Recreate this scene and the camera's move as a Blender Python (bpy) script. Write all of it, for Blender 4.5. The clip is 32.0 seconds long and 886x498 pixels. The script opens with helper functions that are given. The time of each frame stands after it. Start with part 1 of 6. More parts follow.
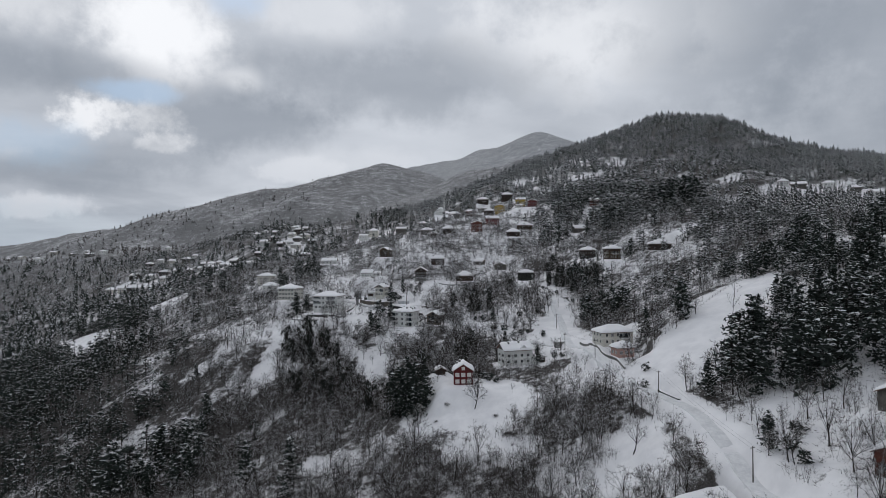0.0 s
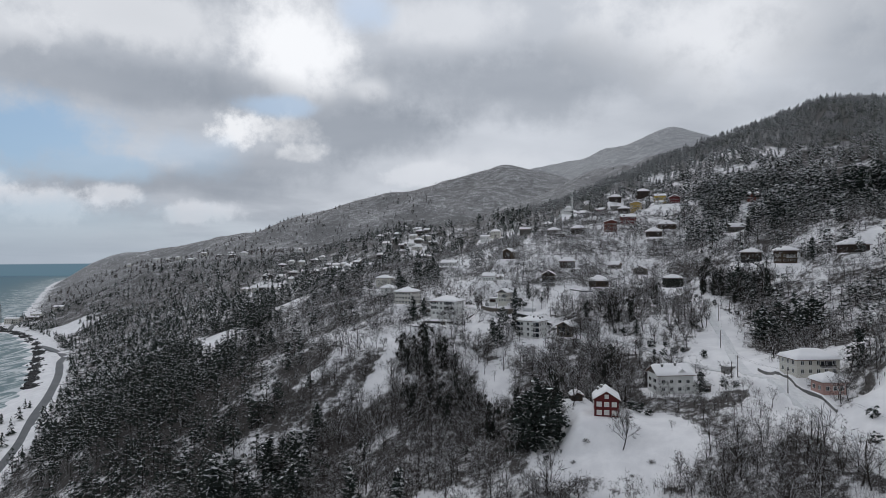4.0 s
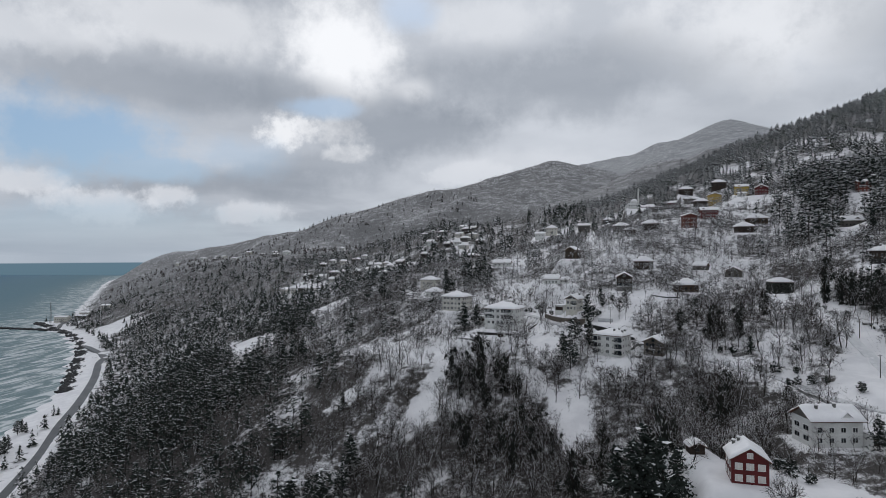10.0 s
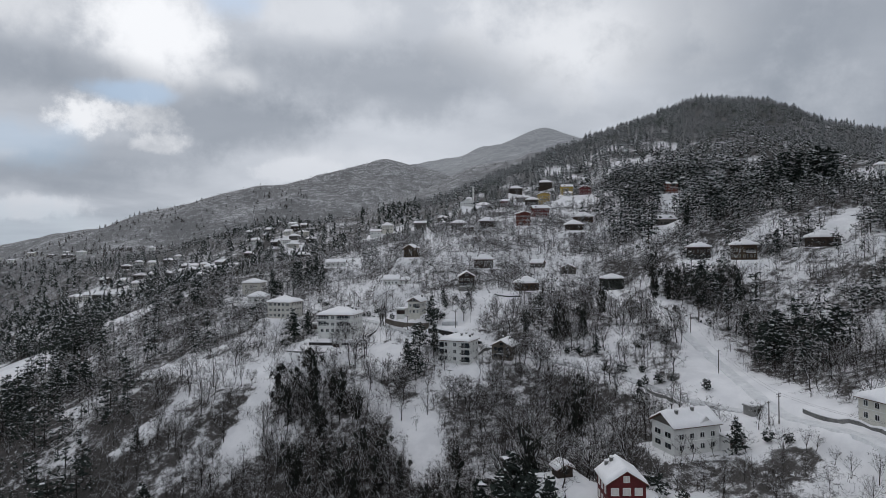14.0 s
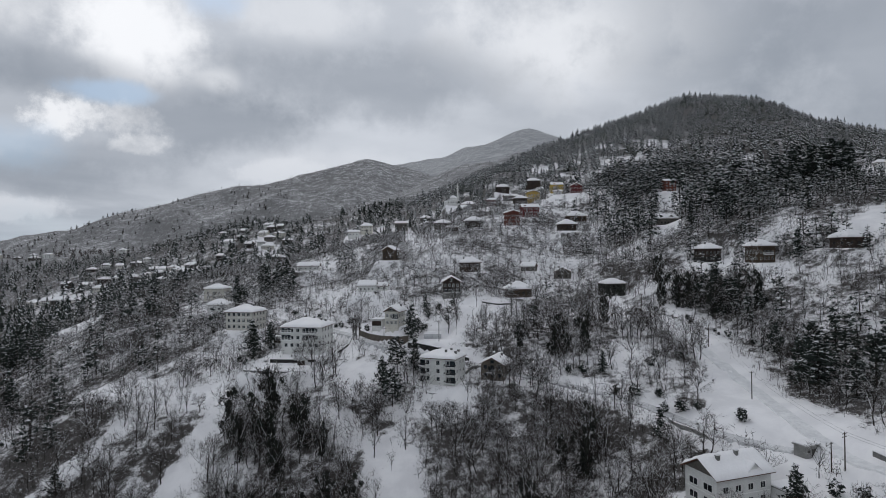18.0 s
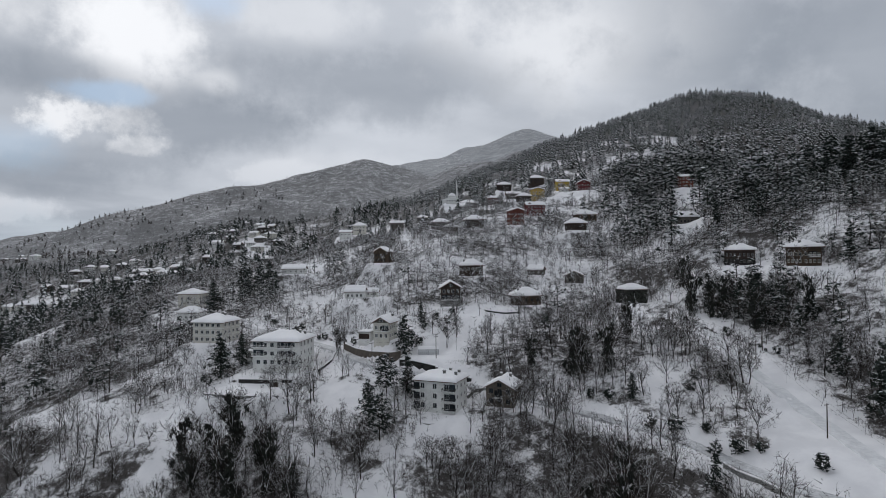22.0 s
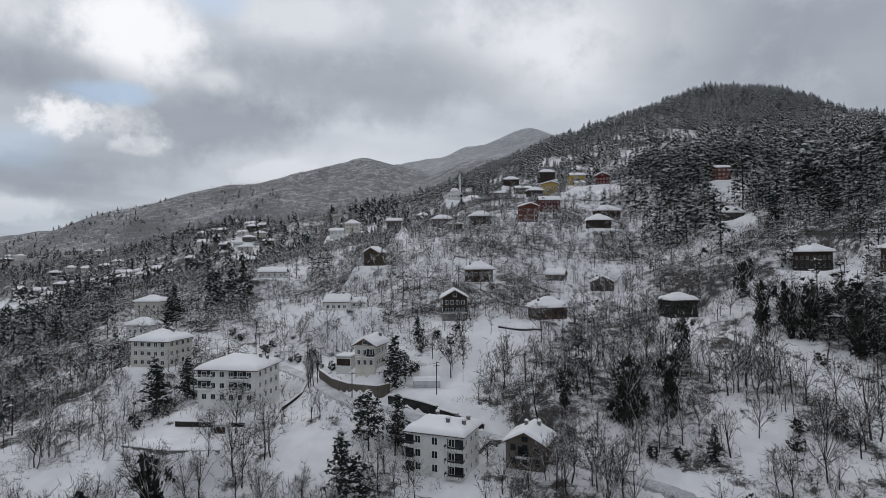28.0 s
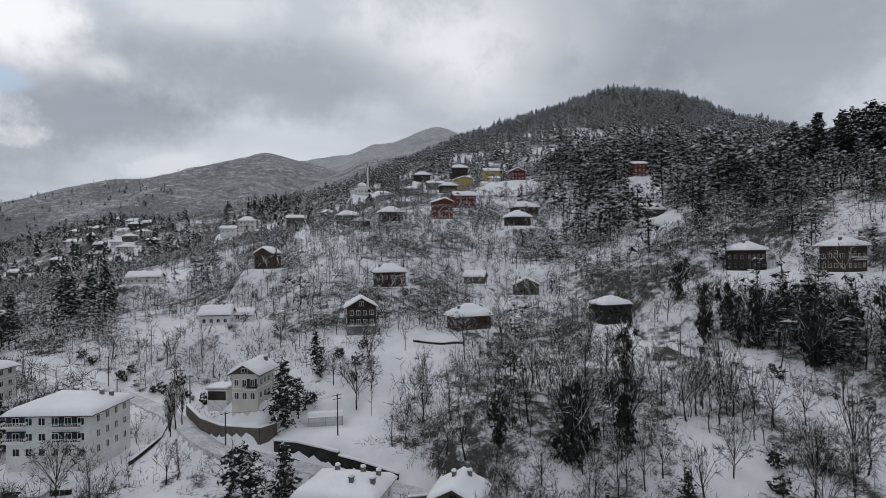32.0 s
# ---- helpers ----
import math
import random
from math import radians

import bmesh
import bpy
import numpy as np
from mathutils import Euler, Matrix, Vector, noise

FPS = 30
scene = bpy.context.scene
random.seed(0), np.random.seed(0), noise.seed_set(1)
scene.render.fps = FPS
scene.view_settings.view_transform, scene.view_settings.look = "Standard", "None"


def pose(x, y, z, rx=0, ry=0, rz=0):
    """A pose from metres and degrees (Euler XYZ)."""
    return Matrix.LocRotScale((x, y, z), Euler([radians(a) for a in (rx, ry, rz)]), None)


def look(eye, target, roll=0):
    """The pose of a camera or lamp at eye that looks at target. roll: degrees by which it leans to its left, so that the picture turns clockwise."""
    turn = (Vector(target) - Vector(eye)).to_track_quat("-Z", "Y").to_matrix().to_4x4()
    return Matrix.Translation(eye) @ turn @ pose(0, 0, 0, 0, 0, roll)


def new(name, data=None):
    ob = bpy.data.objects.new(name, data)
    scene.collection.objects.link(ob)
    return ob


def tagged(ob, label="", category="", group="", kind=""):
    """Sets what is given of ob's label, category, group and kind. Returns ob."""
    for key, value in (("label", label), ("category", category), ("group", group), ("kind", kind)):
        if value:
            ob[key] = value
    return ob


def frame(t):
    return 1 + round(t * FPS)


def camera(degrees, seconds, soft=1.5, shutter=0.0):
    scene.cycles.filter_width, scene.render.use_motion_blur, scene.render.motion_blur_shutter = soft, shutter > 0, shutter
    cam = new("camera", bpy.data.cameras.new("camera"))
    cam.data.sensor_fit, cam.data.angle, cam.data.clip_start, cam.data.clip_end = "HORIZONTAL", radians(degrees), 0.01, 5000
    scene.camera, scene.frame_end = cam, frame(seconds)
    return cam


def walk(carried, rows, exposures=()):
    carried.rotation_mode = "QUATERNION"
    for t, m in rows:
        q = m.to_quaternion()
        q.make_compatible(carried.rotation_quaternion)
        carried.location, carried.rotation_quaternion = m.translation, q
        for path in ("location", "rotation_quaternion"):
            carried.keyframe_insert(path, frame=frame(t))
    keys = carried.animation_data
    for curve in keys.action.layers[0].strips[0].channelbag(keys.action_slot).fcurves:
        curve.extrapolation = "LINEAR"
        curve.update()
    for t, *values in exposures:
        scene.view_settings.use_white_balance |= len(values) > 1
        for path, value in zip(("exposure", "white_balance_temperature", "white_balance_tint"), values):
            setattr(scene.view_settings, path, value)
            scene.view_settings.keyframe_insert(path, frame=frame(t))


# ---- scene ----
LENS = 74.7
ROWS = [
    (0.0, 4.88, 13.16, 151.27, -6.39, 0.44, -0.53),
    (0.5, 5.07, 18.00, 151.27, -5.32, 0.47, -0.50),
    (1.0, 5.23, 22.88, 151.26, -4.03, 0.51, -0.46),
    (1.5, 5.32, 27.85, 151.22, -2.41, 0.56, -0.43),
    (2.0, 5.33, 32.94, 151.13, -0.79, 0.61, -0.40),
    (2.5, 5.21, 38.18, 150.98, 0.58, 0.66, -0.35),
    (3.0, 4.97, 43.51, 150.80, 1.98, 0.69, -0.31),
    (3.5, 4.58, 48.86, 150.61, 3.76, 0.74, -0.26),
    (4.0, 4.05, 54.15, 150.45, 5.56, 0.80, -0.22),
    (4.5, 3.38, 59.32, 150.33, 7.21, 0.86, -0.20),
    (6.5, -0.45, 78.84, 150.24, 9.79, 0.86, -0.13),
    (7.0, -1.60, 83.46, 150.29, 10.04, 0.84, -0.11),
    (7.5, -2.79, 87.99, 150.34, 10.22, 0.85, -0.10),
    (8.0, -4.00, 92.43, 150.40, 10.33, 0.82, -0.08),
    (8.5, -5.21, 96.80, 150.46, 10.40, 0.77, -0.06),
    (9.0, -6.40, 101.10, 150.52, 10.48, 0.75, -0.04),
    (9.5, -7.55, 105.33, 150.56, 10.62, 0.75, -0.12),
    (10.0, -8.65, 109.51, 150.59, 9.83, 0.73, -0.20),
    (10.5, -9.67, 113.65, 150.62, 8.24, 0.71, -0.27),
    (11.0, -10.58, 117.76, 150.64, 6.07, 0.68, -0.35),
    (11.5, -11.38, 121.85, 150.66, 3.18, 0.63, -0.42),
    (12.0, -12.02, 125.94, 150.69, 0.09, 0.58, -0.50),
    (12.5, -12.50, 130.05, 150.72, -2.29, 0.55, -0.58),
    (13.0, -12.79, 134.17, 150.76, -4.63, 0.51, -0.65),
    (13.5, -12.87, 138.32, 150.81, -5.86, 0.50, -0.67),
    (14.0, -12.77, 142.50, 150.87, -6.67, 0.46, -0.68),
    (14.5, -12.49, 146.70, 150.94, -7.16, 0.46, -0.69),
    (16.5, -10.19, 163.67, 151.27, -8.13, 0.54, -0.75),
    (17.0, -9.43, 167.93, 151.36, -8.16, 0.54, -0.77),
    (17.5, -8.64, 172.19, 151.44, -8.25, 0.57, -0.78),
    (18.0, -7.84, 176.45, 151.51, -8.27, 0.58, -0.80),
    (18.5, -7.05, 180.69, 151.58, -8.33, 0.61, -0.81),
    (19.0, -6.31, 184.92, 151.64, -8.38, 0.68, -0.82),
    (19.5, -5.62, 189.14, 151.68, -8.41, 0.69, -0.82),
    (20.0, -4.98, 193.33, 151.72, -8.41, 0.68, -0.82),
    (20.5, -4.39, 197.52, 151.75, -8.41, 0.68, -0.81),
    (21.0, -3.83, 201.69, 151.78, -8.43, 0.69, -0.81),
    (21.5, -3.30, 205.85, 151.80, -8.43, 0.70, -0.80),
    (22.0, -2.79, 210.00, 151.82, -8.44, 0.71, -0.80),
    (22.5, -2.30, 214.15, 151.84, -8.44, 0.72, -0.79),
    (23.0, -1.80, 218.30, 151.87, -8.39, 0.70, -0.79),
    (23.5, -1.29, 222.44, 151.90, -8.39, 0.71, -0.78),
    (24.0, -0.78, 226.58, 151.93, -8.36, 0.71, -0.76),
    (24.5, -0.26, 230.71, 151.97, -8.39, 0.72, -0.75),
    (25.0, 0.28, 234.83, 152.02, -8.40, 0.71, -0.73),
    (25.5, 0.82, 238.93, 152.07, -8.43, 0.71, -0.72),
    (27.5, 3.19, 255.06, 152.34, -8.39, 0.74, -0.66),
    (28.0, 3.84, 259.00, 152.42, -8.37, 0.77, -0.65),
    (28.5, 4.51, 262.91, 152.50, -8.32, 0.78, -0.69),
    (29.0, 5.20, 266.77, 152.59, -8.54, 0.77, -0.74),
    (29.5, 5.90, 270.60, 152.69, -9.65, 0.74, -0.79),
    (30.0, 6.63, 274.41, 152.79, -11.84, 0.67, -0.84),
    (30.5, 7.36, 278.19, 152.89, -14.34, 0.61, -0.88),
    (31.0, 8.11, 281.95, 152.99, -16.02, 0.56, -0.93),
    (31.5, 8.86, 285.71, 153.10, -16.85, 0.52, -0.98),
    (32.0, 9.62, 289.46, 153.21, -17.34, 0.52, -1.03),
]
cam = camera(LENS, 32.0, soft=0.6)


def heading(x, y, z, yaw, pitch, roll):
    """The pose of the camera from its place and its yaw to the left, pitch up and roll."""
    a, b = radians(yaw), radians(pitch)
    way = Vector((-math.sin(a) * math.cos(b), math.cos(a) * math.cos(b), math.sin(b)))
    return look((x, y, z), Vector((x, y, z)) + way, roll)


walk(cam, [(row[0], heading(*row[1:])) for row in ROWS], [(0, 0.0, 6330, 10), (32, 0.0, 6330, 10)])
SKY_STRENGTH, SUN_STRENGTH, SKY_GAIN = 0.92, 0.45, 0.10
# soft parts of the cloud deck: heading to the left of +y, height, half width, half height (degrees), amount
SKY_BRIGHT = ((19.2, 19.3, 6.0, 4.6, 0.95), (33, 20.5, 12, 3.0, 0.5), (22.4, 12.0, 4.0, 1.8, 0.9), (19.6, 10.0, 2.8, 0.8, 0.7), (40.6, 4.8, 4.6, 1.6, 0.75), (35, 5.4, 3.0, 1.1, 0.7), (29, 4.2, 4.0, 1.1, 0.6), (45, 6.2, 4.0, 1.0, 0.6), (5, 22, 7, 2.5, 0.35), (12.5, 16, 1.9, 1.2, 0.5), (3.5, 9, 8, 1.5, 0.45), (-21, 19.5, 13, 5, 0.6), (7.5, 8.0, 5, 1.1, 0.6), (44, 18, 5, 2, 0.3))
SKY_DARK = ((13, 12.2, 9, 3.0, 0.65), (-3, 16.5, 16, 3.6, 0.55), (37, 14.8, 12, 2.2, 0.5), (-32, 18, 10, 7, 0.45), (26, 7.2, 8, 1.5, 0.55), (25, 15.5, 6, 1.6, 0.4), (-46, 17, 12, 8, 0.55), (22, 8.8, 8, 1.4, 0.4))
SKY_BLUE = ((13.3, 23.2, 2.8, 2.4, 0.95), (43, 10.0, 9, 3.4, 0.95), (37, 7.9, 6, 1.3, 0.75), (21.5, 14.2, 3.4, 1.0, 0.8), (29, 9.5, 5, 2.2, 0.45), (40, 2.5, 13, 2.4, 0.6))

# ---- sky, sun and materials ----
def link_maths(nt, op, a, b=None, c=None):
    n = nt.nodes.new("ShaderNodeMath")
    n.operation = op
    for i, v in enumerate((a, b, c)):
        if v is None:
            continue
        if isinstance(v, (int, float)):
            n.inputs[i].default_value = v
        else:
            nt.links.new(v, n.inputs[i])
    return n.outputs[0]


def mixed(nt, fac, a, b, blend="MIX"):
    n = nt.nodes.new("ShaderNodeMix")
    n.data_type, n.blend_type, n.clamp_factor = "RGBA", blend, True
    for i, v in ((0, fac), (6, a), (7, b)):
        if isinstance(v, (int, float)):
            n.inputs[i].default_value = v
        elif isinstance(v, tuple):
            n.inputs[i].default_value = (*v, 1)
        else:
            nt.links.new(v, n.inputs[i])
    return n.outputs[2]


def noise_of(nt, vector, scale, detail=4.0, rough=0.55, warp=0.0):
    n = nt.nodes.new("ShaderNodeTexNoise")
    n.inputs["Scale"].default_value, n.inputs["Detail"].default_value, n.inputs["Roughness"].default_value = scale, detail, rough
    n.inputs["Distortion"].default_value = warp
    nt.links.new(vector, n.inputs["Vector"])
    return n.outputs["Fac"]


def ramp(nt, fac, lo, hi, a=0.0, b=1.0):
    n = nt.nodes.new("ShaderNodeMapRange")
    n.interpolation_type = "SMOOTHSTEP"
    nt.links.new(fac, n.inputs[0])
    for i, v in zip((1, 2, 3, 4), (lo, hi, a, b)):
        n.inputs[i].default_value = v
    return n.outputs[0]


SUN_EL, SUN_AZ = 34.0, 14.0  # degrees up, and to the left of +y
world = bpy.data.worlds.new("winter_sky")
scene.world = world
world.use_nodes = True
wt = world.node_tree
wt.nodes.clear()
coord = wt.nodes.new("ShaderNodeTexCoord").outputs["Generated"]
split = wt.nodes.new("ShaderNodeSeparateXYZ")
wt.links.new(coord, split.inputs[0])
dx, dy, dz = split.outputs
lifted = link_maths(wt, "ADD", link_maths(wt, "MAXIMUM", dz, 0.0), 0.13)
plane = wt.nodes.new("ShaderNodeCombineXYZ")
wt.links.new(link_maths(wt, "DIVIDE", dx, lifted), plane.inputs[0])
wt.links.new(link_maths(wt, "DIVIDE", dy, lifted), plane.inputs[1])
sky = wt.nodes.new("ShaderNodeTexSky")
sky.sky_type, sky.sun_disc = "NISHITA", False
sky.sun_elevation, sky.sun_rotation = radians(SUN_EL), radians(-SUN_AZ)


def lobe(yaw, pitch, wide, tall, edge=0.5, puffs=11.0, rough=2.0):
    """A soft patch of sky round a heading: degrees to the left of +y and up, and its half sizes in degrees."""
    a = link_maths(wt, "MULTIPLY", link_maths(wt, "ARCTAN2", link_maths(wt, "MULTIPLY", dx, -1.0), dy), 57.3)
    e = link_maths(wt, "MULTIPLY", link_maths(wt, "ARCSINE", dz), 57.3)
    wob = link_maths(wt, "MULTIPLY", link_maths(wt, "SUBTRACT", noise_of(wt, coord, puffs, 7.0, 0.62), 0.5), rough)
    u = link_maths(wt, "DIVIDE", link_maths(wt, "SUBTRACT", a, yaw), wide)
    v = link_maths(wt, "DIVIDE", link_maths(wt, "SUBTRACT", e, pitch), tall)
    r = link_maths(wt, "SQRT", link_maths(wt, "ADD", link_maths(wt, "MULTIPLY", u, u), link_maths(wt, "MULTIPLY", v, v)))
    return ramp(wt, link_maths(wt, "ADD", r, wob), 0.85 + edge, 0.85 - edge)


cloud_grey = noise_of(wt, plane.outputs[0], 0.42, 5.0, 0.45, 0.5)
cloud_fine = noise_of(wt, plane.outputs[0], 1.7, 8.0, 0.55, 0.3)
bulk = link_maths(wt, "ADD", link_maths(wt, "MULTIPLY", cloud_grey, 0.85), link_maths(wt, "MULTIPLY", cloud_fine, 0.15))
cloud = mixed(wt, ramp(wt, bulk, 0.32, 0.66), (0.382, 0.412, 0.460), (0.725, 0.752, 0.80))
for yaw, pitch, wide, tall, glow in SKY_BRIGHT:
    cloud = mixed(wt, link_maths(wt, "MULTIPLY", lobe(yaw, pitch, wide, tall, *((0.5, 11.0, 2.0) if wide > 5 or wide < 2 else (0.36, 14.0, 3.4))), glow), cloud, (1.05, 1.05, 1.06) if pitch > 14 else (1.0, 1.0, 1.01) if pitch > 9 else (0.80, 0.815, 0.85))
for yaw, pitch, wide, tall, shade in SKY_DARK:
    cloud = mixed(wt, link_maths(wt, "MULTIPLY", lobe(yaw, pitch, wide, tall), shade), cloud, (0.285, 0.318, 0.368))
blue = mixed(wt, 0.72, mixed(wt, 1.0, sky.outputs[0], (SKY_GAIN, SKY_GAIN, SKY_GAIN), "MULTIPLY"), (0.235, 0.405, 0.61))
gaps = None
for yaw, pitch, wide, tall, clear in SKY_BLUE:
    one = link_maths(wt, "MULTIPLY", lobe(yaw, pitch, wide, tall), clear)
    gaps = one if gaps is None else link_maths(wt, "MAXIMUM", gaps, one)
cloud = mixed(wt, gaps, cloud, blue)
low = mixed(wt, ramp(wt, dz, 0.0, 0.10), (0.40, 0.465, 0.54), cloud)
low = mixed(wt, ramp(wt, dz, 0.02, 0.14, 0.6, 0.0), cloud, low)
sea_far = mixed(wt, ramp(wt, dz, -0.03, -0.007), (0.122, 0.200, 0.250), (0.128, 0.206, 0.262))
full = mixed(wt, ramp(wt, dz, -0.0085, -0.0065), sea_far, low)
back = wt.nodes.new("ShaderNodeBackground")
wt.links.new(full, back.inputs[0])
back.inputs[1].default_value = SKY_STRENGTH
wout = wt.nodes.new("ShaderNodeOutputWorld")
wt.links.new(back.outputs[0], wout.inputs[0])

sun_data = bpy.data.lights.new("sun", "SUN")
sun_data.energy, sun_data.angle, sun_data.color = SUN_STRENGTH, radians(25), (1.0, 0.97, 0.93)
sun = new("sun", sun_data)
sun.matrix_world = look((0, 0, 400), (400 * math.sin(radians(SUN_AZ)), -400 * math.cos(radians(SUN_AZ)), 400 - 400 * math.tan(radians(SUN_EL))))


def material(name, low_col, high_col, rough=0.8, coarse=0.4, fine=6.0, bump=0.15, metal=0.0, vary=0.12, boards=0.0, upright=False, spec=0.3):
    """A surface of two tones, mixed by coarse stains and fine grain; boards: metres from board to board."""
    m = bpy.data.materials.new(name)
    m.use_nodes = True
    nt = m.node_tree
    p = nt.nodes["Principled BSDF"]
    tc = nt.nodes.new("ShaderNodeTexCoord").outputs["Object"]
    a, b = noise_of(nt, tc, coarse, 5.0), noise_of(nt, tc, fine, 6.0, 0.65)
    grain = link_maths(nt, "ADD", link_maths(nt, "MULTIPLY", a, 0.55), link_maths(nt, "MULTIPLY", b, 0.45))
    col = mixed(nt, ramp(nt, grain, 0.34, 0.66), low_col, high_col)
    relief = b
    if boards:
        w = nt.nodes.new("ShaderNodeTexWave")
        w.wave_type, w.bands_direction, w.wave_profile = "BANDS", "X" if upright else "Z", "SAW"
        w.inputs["Scale"].default_value = 0.314 / boards
        w.inputs["Distortion"].default_value = 0.15
        nt.links.new(tc, w.inputs["Vector"])
        seam = ramp(nt, w.outputs["Fac"], 0.0, 0.16, 0.45, 1.0)
        col = mixed(nt, 1.0, col, seam, "MULTIPLY")
        relief = link_maths(nt, "ADD", link_maths(nt, "MULTIPLY", b, 0.3), seam)
    if vary:
        info = nt.nodes.new("ShaderNodeObjectInfo")
        hsv = nt.nodes.new("ShaderNodeHueSaturation")
        nt.links.new(col, hsv.inputs["Color"])
        v = nt.nodes.new("ShaderNodeMapRange")
        nt.links.new(info.outputs["Random"], v.inputs[0])
        v.inputs[3].default_value, v.inputs[4].default_value = 1 - vary, 1 + vary
        nt.links.new(v.outputs[0], hsv.inputs["Value"])
        col = hsv.outputs[0]
    nt.links.new(col, p.inputs["Base Color"])
    p.inputs["Roughness"].default_value, p.inputs["Metallic"].default_value = rough, metal
    p.inputs["Specular IOR Level"].default_value = spec
    if bump:
        bp = nt.nodes.new("ShaderNodeBump")
        bp.inputs["Strength"].default_value, bp.inputs["Distance"].default_value = bump, 0.06
        nt.links.new(relief, bp.inputs["Height"])
        nt.links.new(bp.outputs[0], p.inputs["Normal"])
    return m


SNOW = material("fresh_snow", (0.79, 0.781, 0.787), (0.88, 0.869, 0.872), 0.7, 0.15, 2.5, 0.25, vary=0.03)
SNOW_THIN = material("clinging_snow", (0.60, 0.60, 0.61), (0.82, 0.82, 0.82), 0.8, 0.5, 5.0, 0.0, vary=0.0)
NEEDLES = material("dark_needles", (0.020, 0.026, 0.023), (0.050, 0.060, 0.052), 0.9, 0.12, 3.0, 0.0, vary=0.0, spec=0.1)
BARK = material("wet_bark", (0.016, 0.014, 0.013), (0.050, 0.043, 0.038), 0.9, 0.3, 4.0, 0.0, vary=0.0, spec=0.1)
TWIGS = material("winter_twigs", (0.029, 0.024, 0.022), (0.088, 0.075, 0.069), 0.9, 0.06, 1.5, 0.0, vary=0.0, spec=0.1)
BRACKEN = material("russet_brush", (0.036, 0.030, 0.025), (0.110, 0.088, 0.070), 0.9, 0.10, 2.0, 0.0, vary=0.0, spec=0.1)
IVY = material("ivy_leaves", (0.008, 0.010, 0.008), (0.026, 0.030, 0.022), 0.6, 0.6, 5.0, 0.4, vary=0.0)
PLASTER = material("white_plaster", (0.56, 0.56, 0.54), (0.74, 0.74, 0.72), 0.85, 0.25, 3.0, 0.08)
CREAM = material("cream_plaster", (0.53, 0.51, 0.455), (0.68, 0.655, 0.59), 0.85, 0.25, 3.0, 0.08)
LEMON = material("yellow_plaster", (0.52, 0.36, 0.06), (0.66, 0.48, 0.10), 0.85, 0.25, 3.0, 0.08)
OCHRE = material("ochre_plaster", (0.36, 0.25, 0.07), (0.48, 0.34, 0.11), 0.85, 0.25, 3.0, 0.08)
PINK = material("salmon_plaster", (0.42, 0.27, 0.235), (0.54, 0.36, 0.32), 0.85, 0.25, 3.0, 0.08)
OXBLOOD = material("oxblood_boards", (0.085, 0.014, 0.015), (0.15, 0.024, 0.024), 0.75, 0.3, 4.0, 0.3, boards=0.2)
BRICK = material("red_brick", (0.105, 0.034, 0.025), (0.17, 0.058, 0.042), 0.85, 0.3, 5.0, 0.25, boards=0.25)
TIMBER = material("dark_timber_boards", (0.022, 0.016, 0.013), (0.065, 0.046, 0.036), 0.85, 0.4, 5.0, 0.4, boards=0.24)
TIMBER_WARM = material("brown_timber_boards", (0.045, 0.031, 0.021), (0.105, 0.072, 0.048), 0.8, 0.4, 5.0, 0.4, boards=0.24)
TIMBER_GREY = material("weathered_grey_timber", (0.07, 0.064, 0.057), (0.16, 0.148, 0.132), 0.85, 0.4, 5.0, 0.4, boards=0.24)
RENDER_GREY = material("bare_brown_block", (0.085, 0.072, 0.060), (0.16, 0.138, 0.115), 0.9, 0.4, 4.0, 0.25)
STONE = material("grey_stone", (0.10, 0.10, 0.095), (0.24, 0.235, 0.225), 0.9, 0.8, 3.5, 0.5)
DARK_STONE = material("dark_wet_stone", (0.007, 0.007, 0.007), (0.040, 0.039, 0.036), 0.8, 0.7, 2.5, 0.6)
CONCRETE = material("concrete", (0.22, 0.22, 0.21), (0.34, 0.335, 0.325), 0.85, 0.3, 3.0, 0.15)
TILE = material("roof_tile", (0.10, 0.05, 0.035), (0.19, 0.095, 0.065), 0.85, 0.5, 6.0, 0.3, boards=0.35)
TRIM = material("white_paint", (0.66, 0.66, 0.64), (0.80, 0.80, 0.78), 0.6, 0.8, 6.0, 0.05)
DARK_TRIM = material("dark_paint", (0.03, 0.028, 0.026), (0.06, 0.055, 0.05), 0.6, 0.8, 6.0, 0.05)
BLIND = material("drawn_white_blind", (0.56, 0.53, 0.50), (0.70, 0.67, 0.63), 0.7, 0.8, 6.0, 0.0, vary=0.06)
GLASS = material("window_glass", (0.012, 0.014, 0.017), (0.035, 0.040, 0.046), 0.12, 0.6, 2.0, 0.0, vary=0.3, spec=0.6)
METAL = material("grey_metal", (0.16, 0.16, 0.165), (0.28, 0.28, 0.285), 0.45, 0.8, 6.0, 0.05, metal=0.7)
POLE_WOOD = material("pole_wood", (0.035, 0.028, 0.022), (0.085, 0.068, 0.054), 0.9, 0.8, 6.0, 0.2)
ASPHALT = material("wet_asphalt", (0.055, 0.057, 0.060), (0.11, 0.112, 0.116), 0.5, 0.06, 1.5, 0.2, vary=0.0)
ROCK = material("black_shore_rock", (0.012, 0.012, 0.013), (0.05, 0.05, 0.052), 0.7, 0.3, 1.5, 0.6, vary=0.25)
TARP = material("white_sheeting", (0.34, 0.35, 0.36), (0.50, 0.51, 0.52), 0.5, 0.5, 3.0, 0.1)
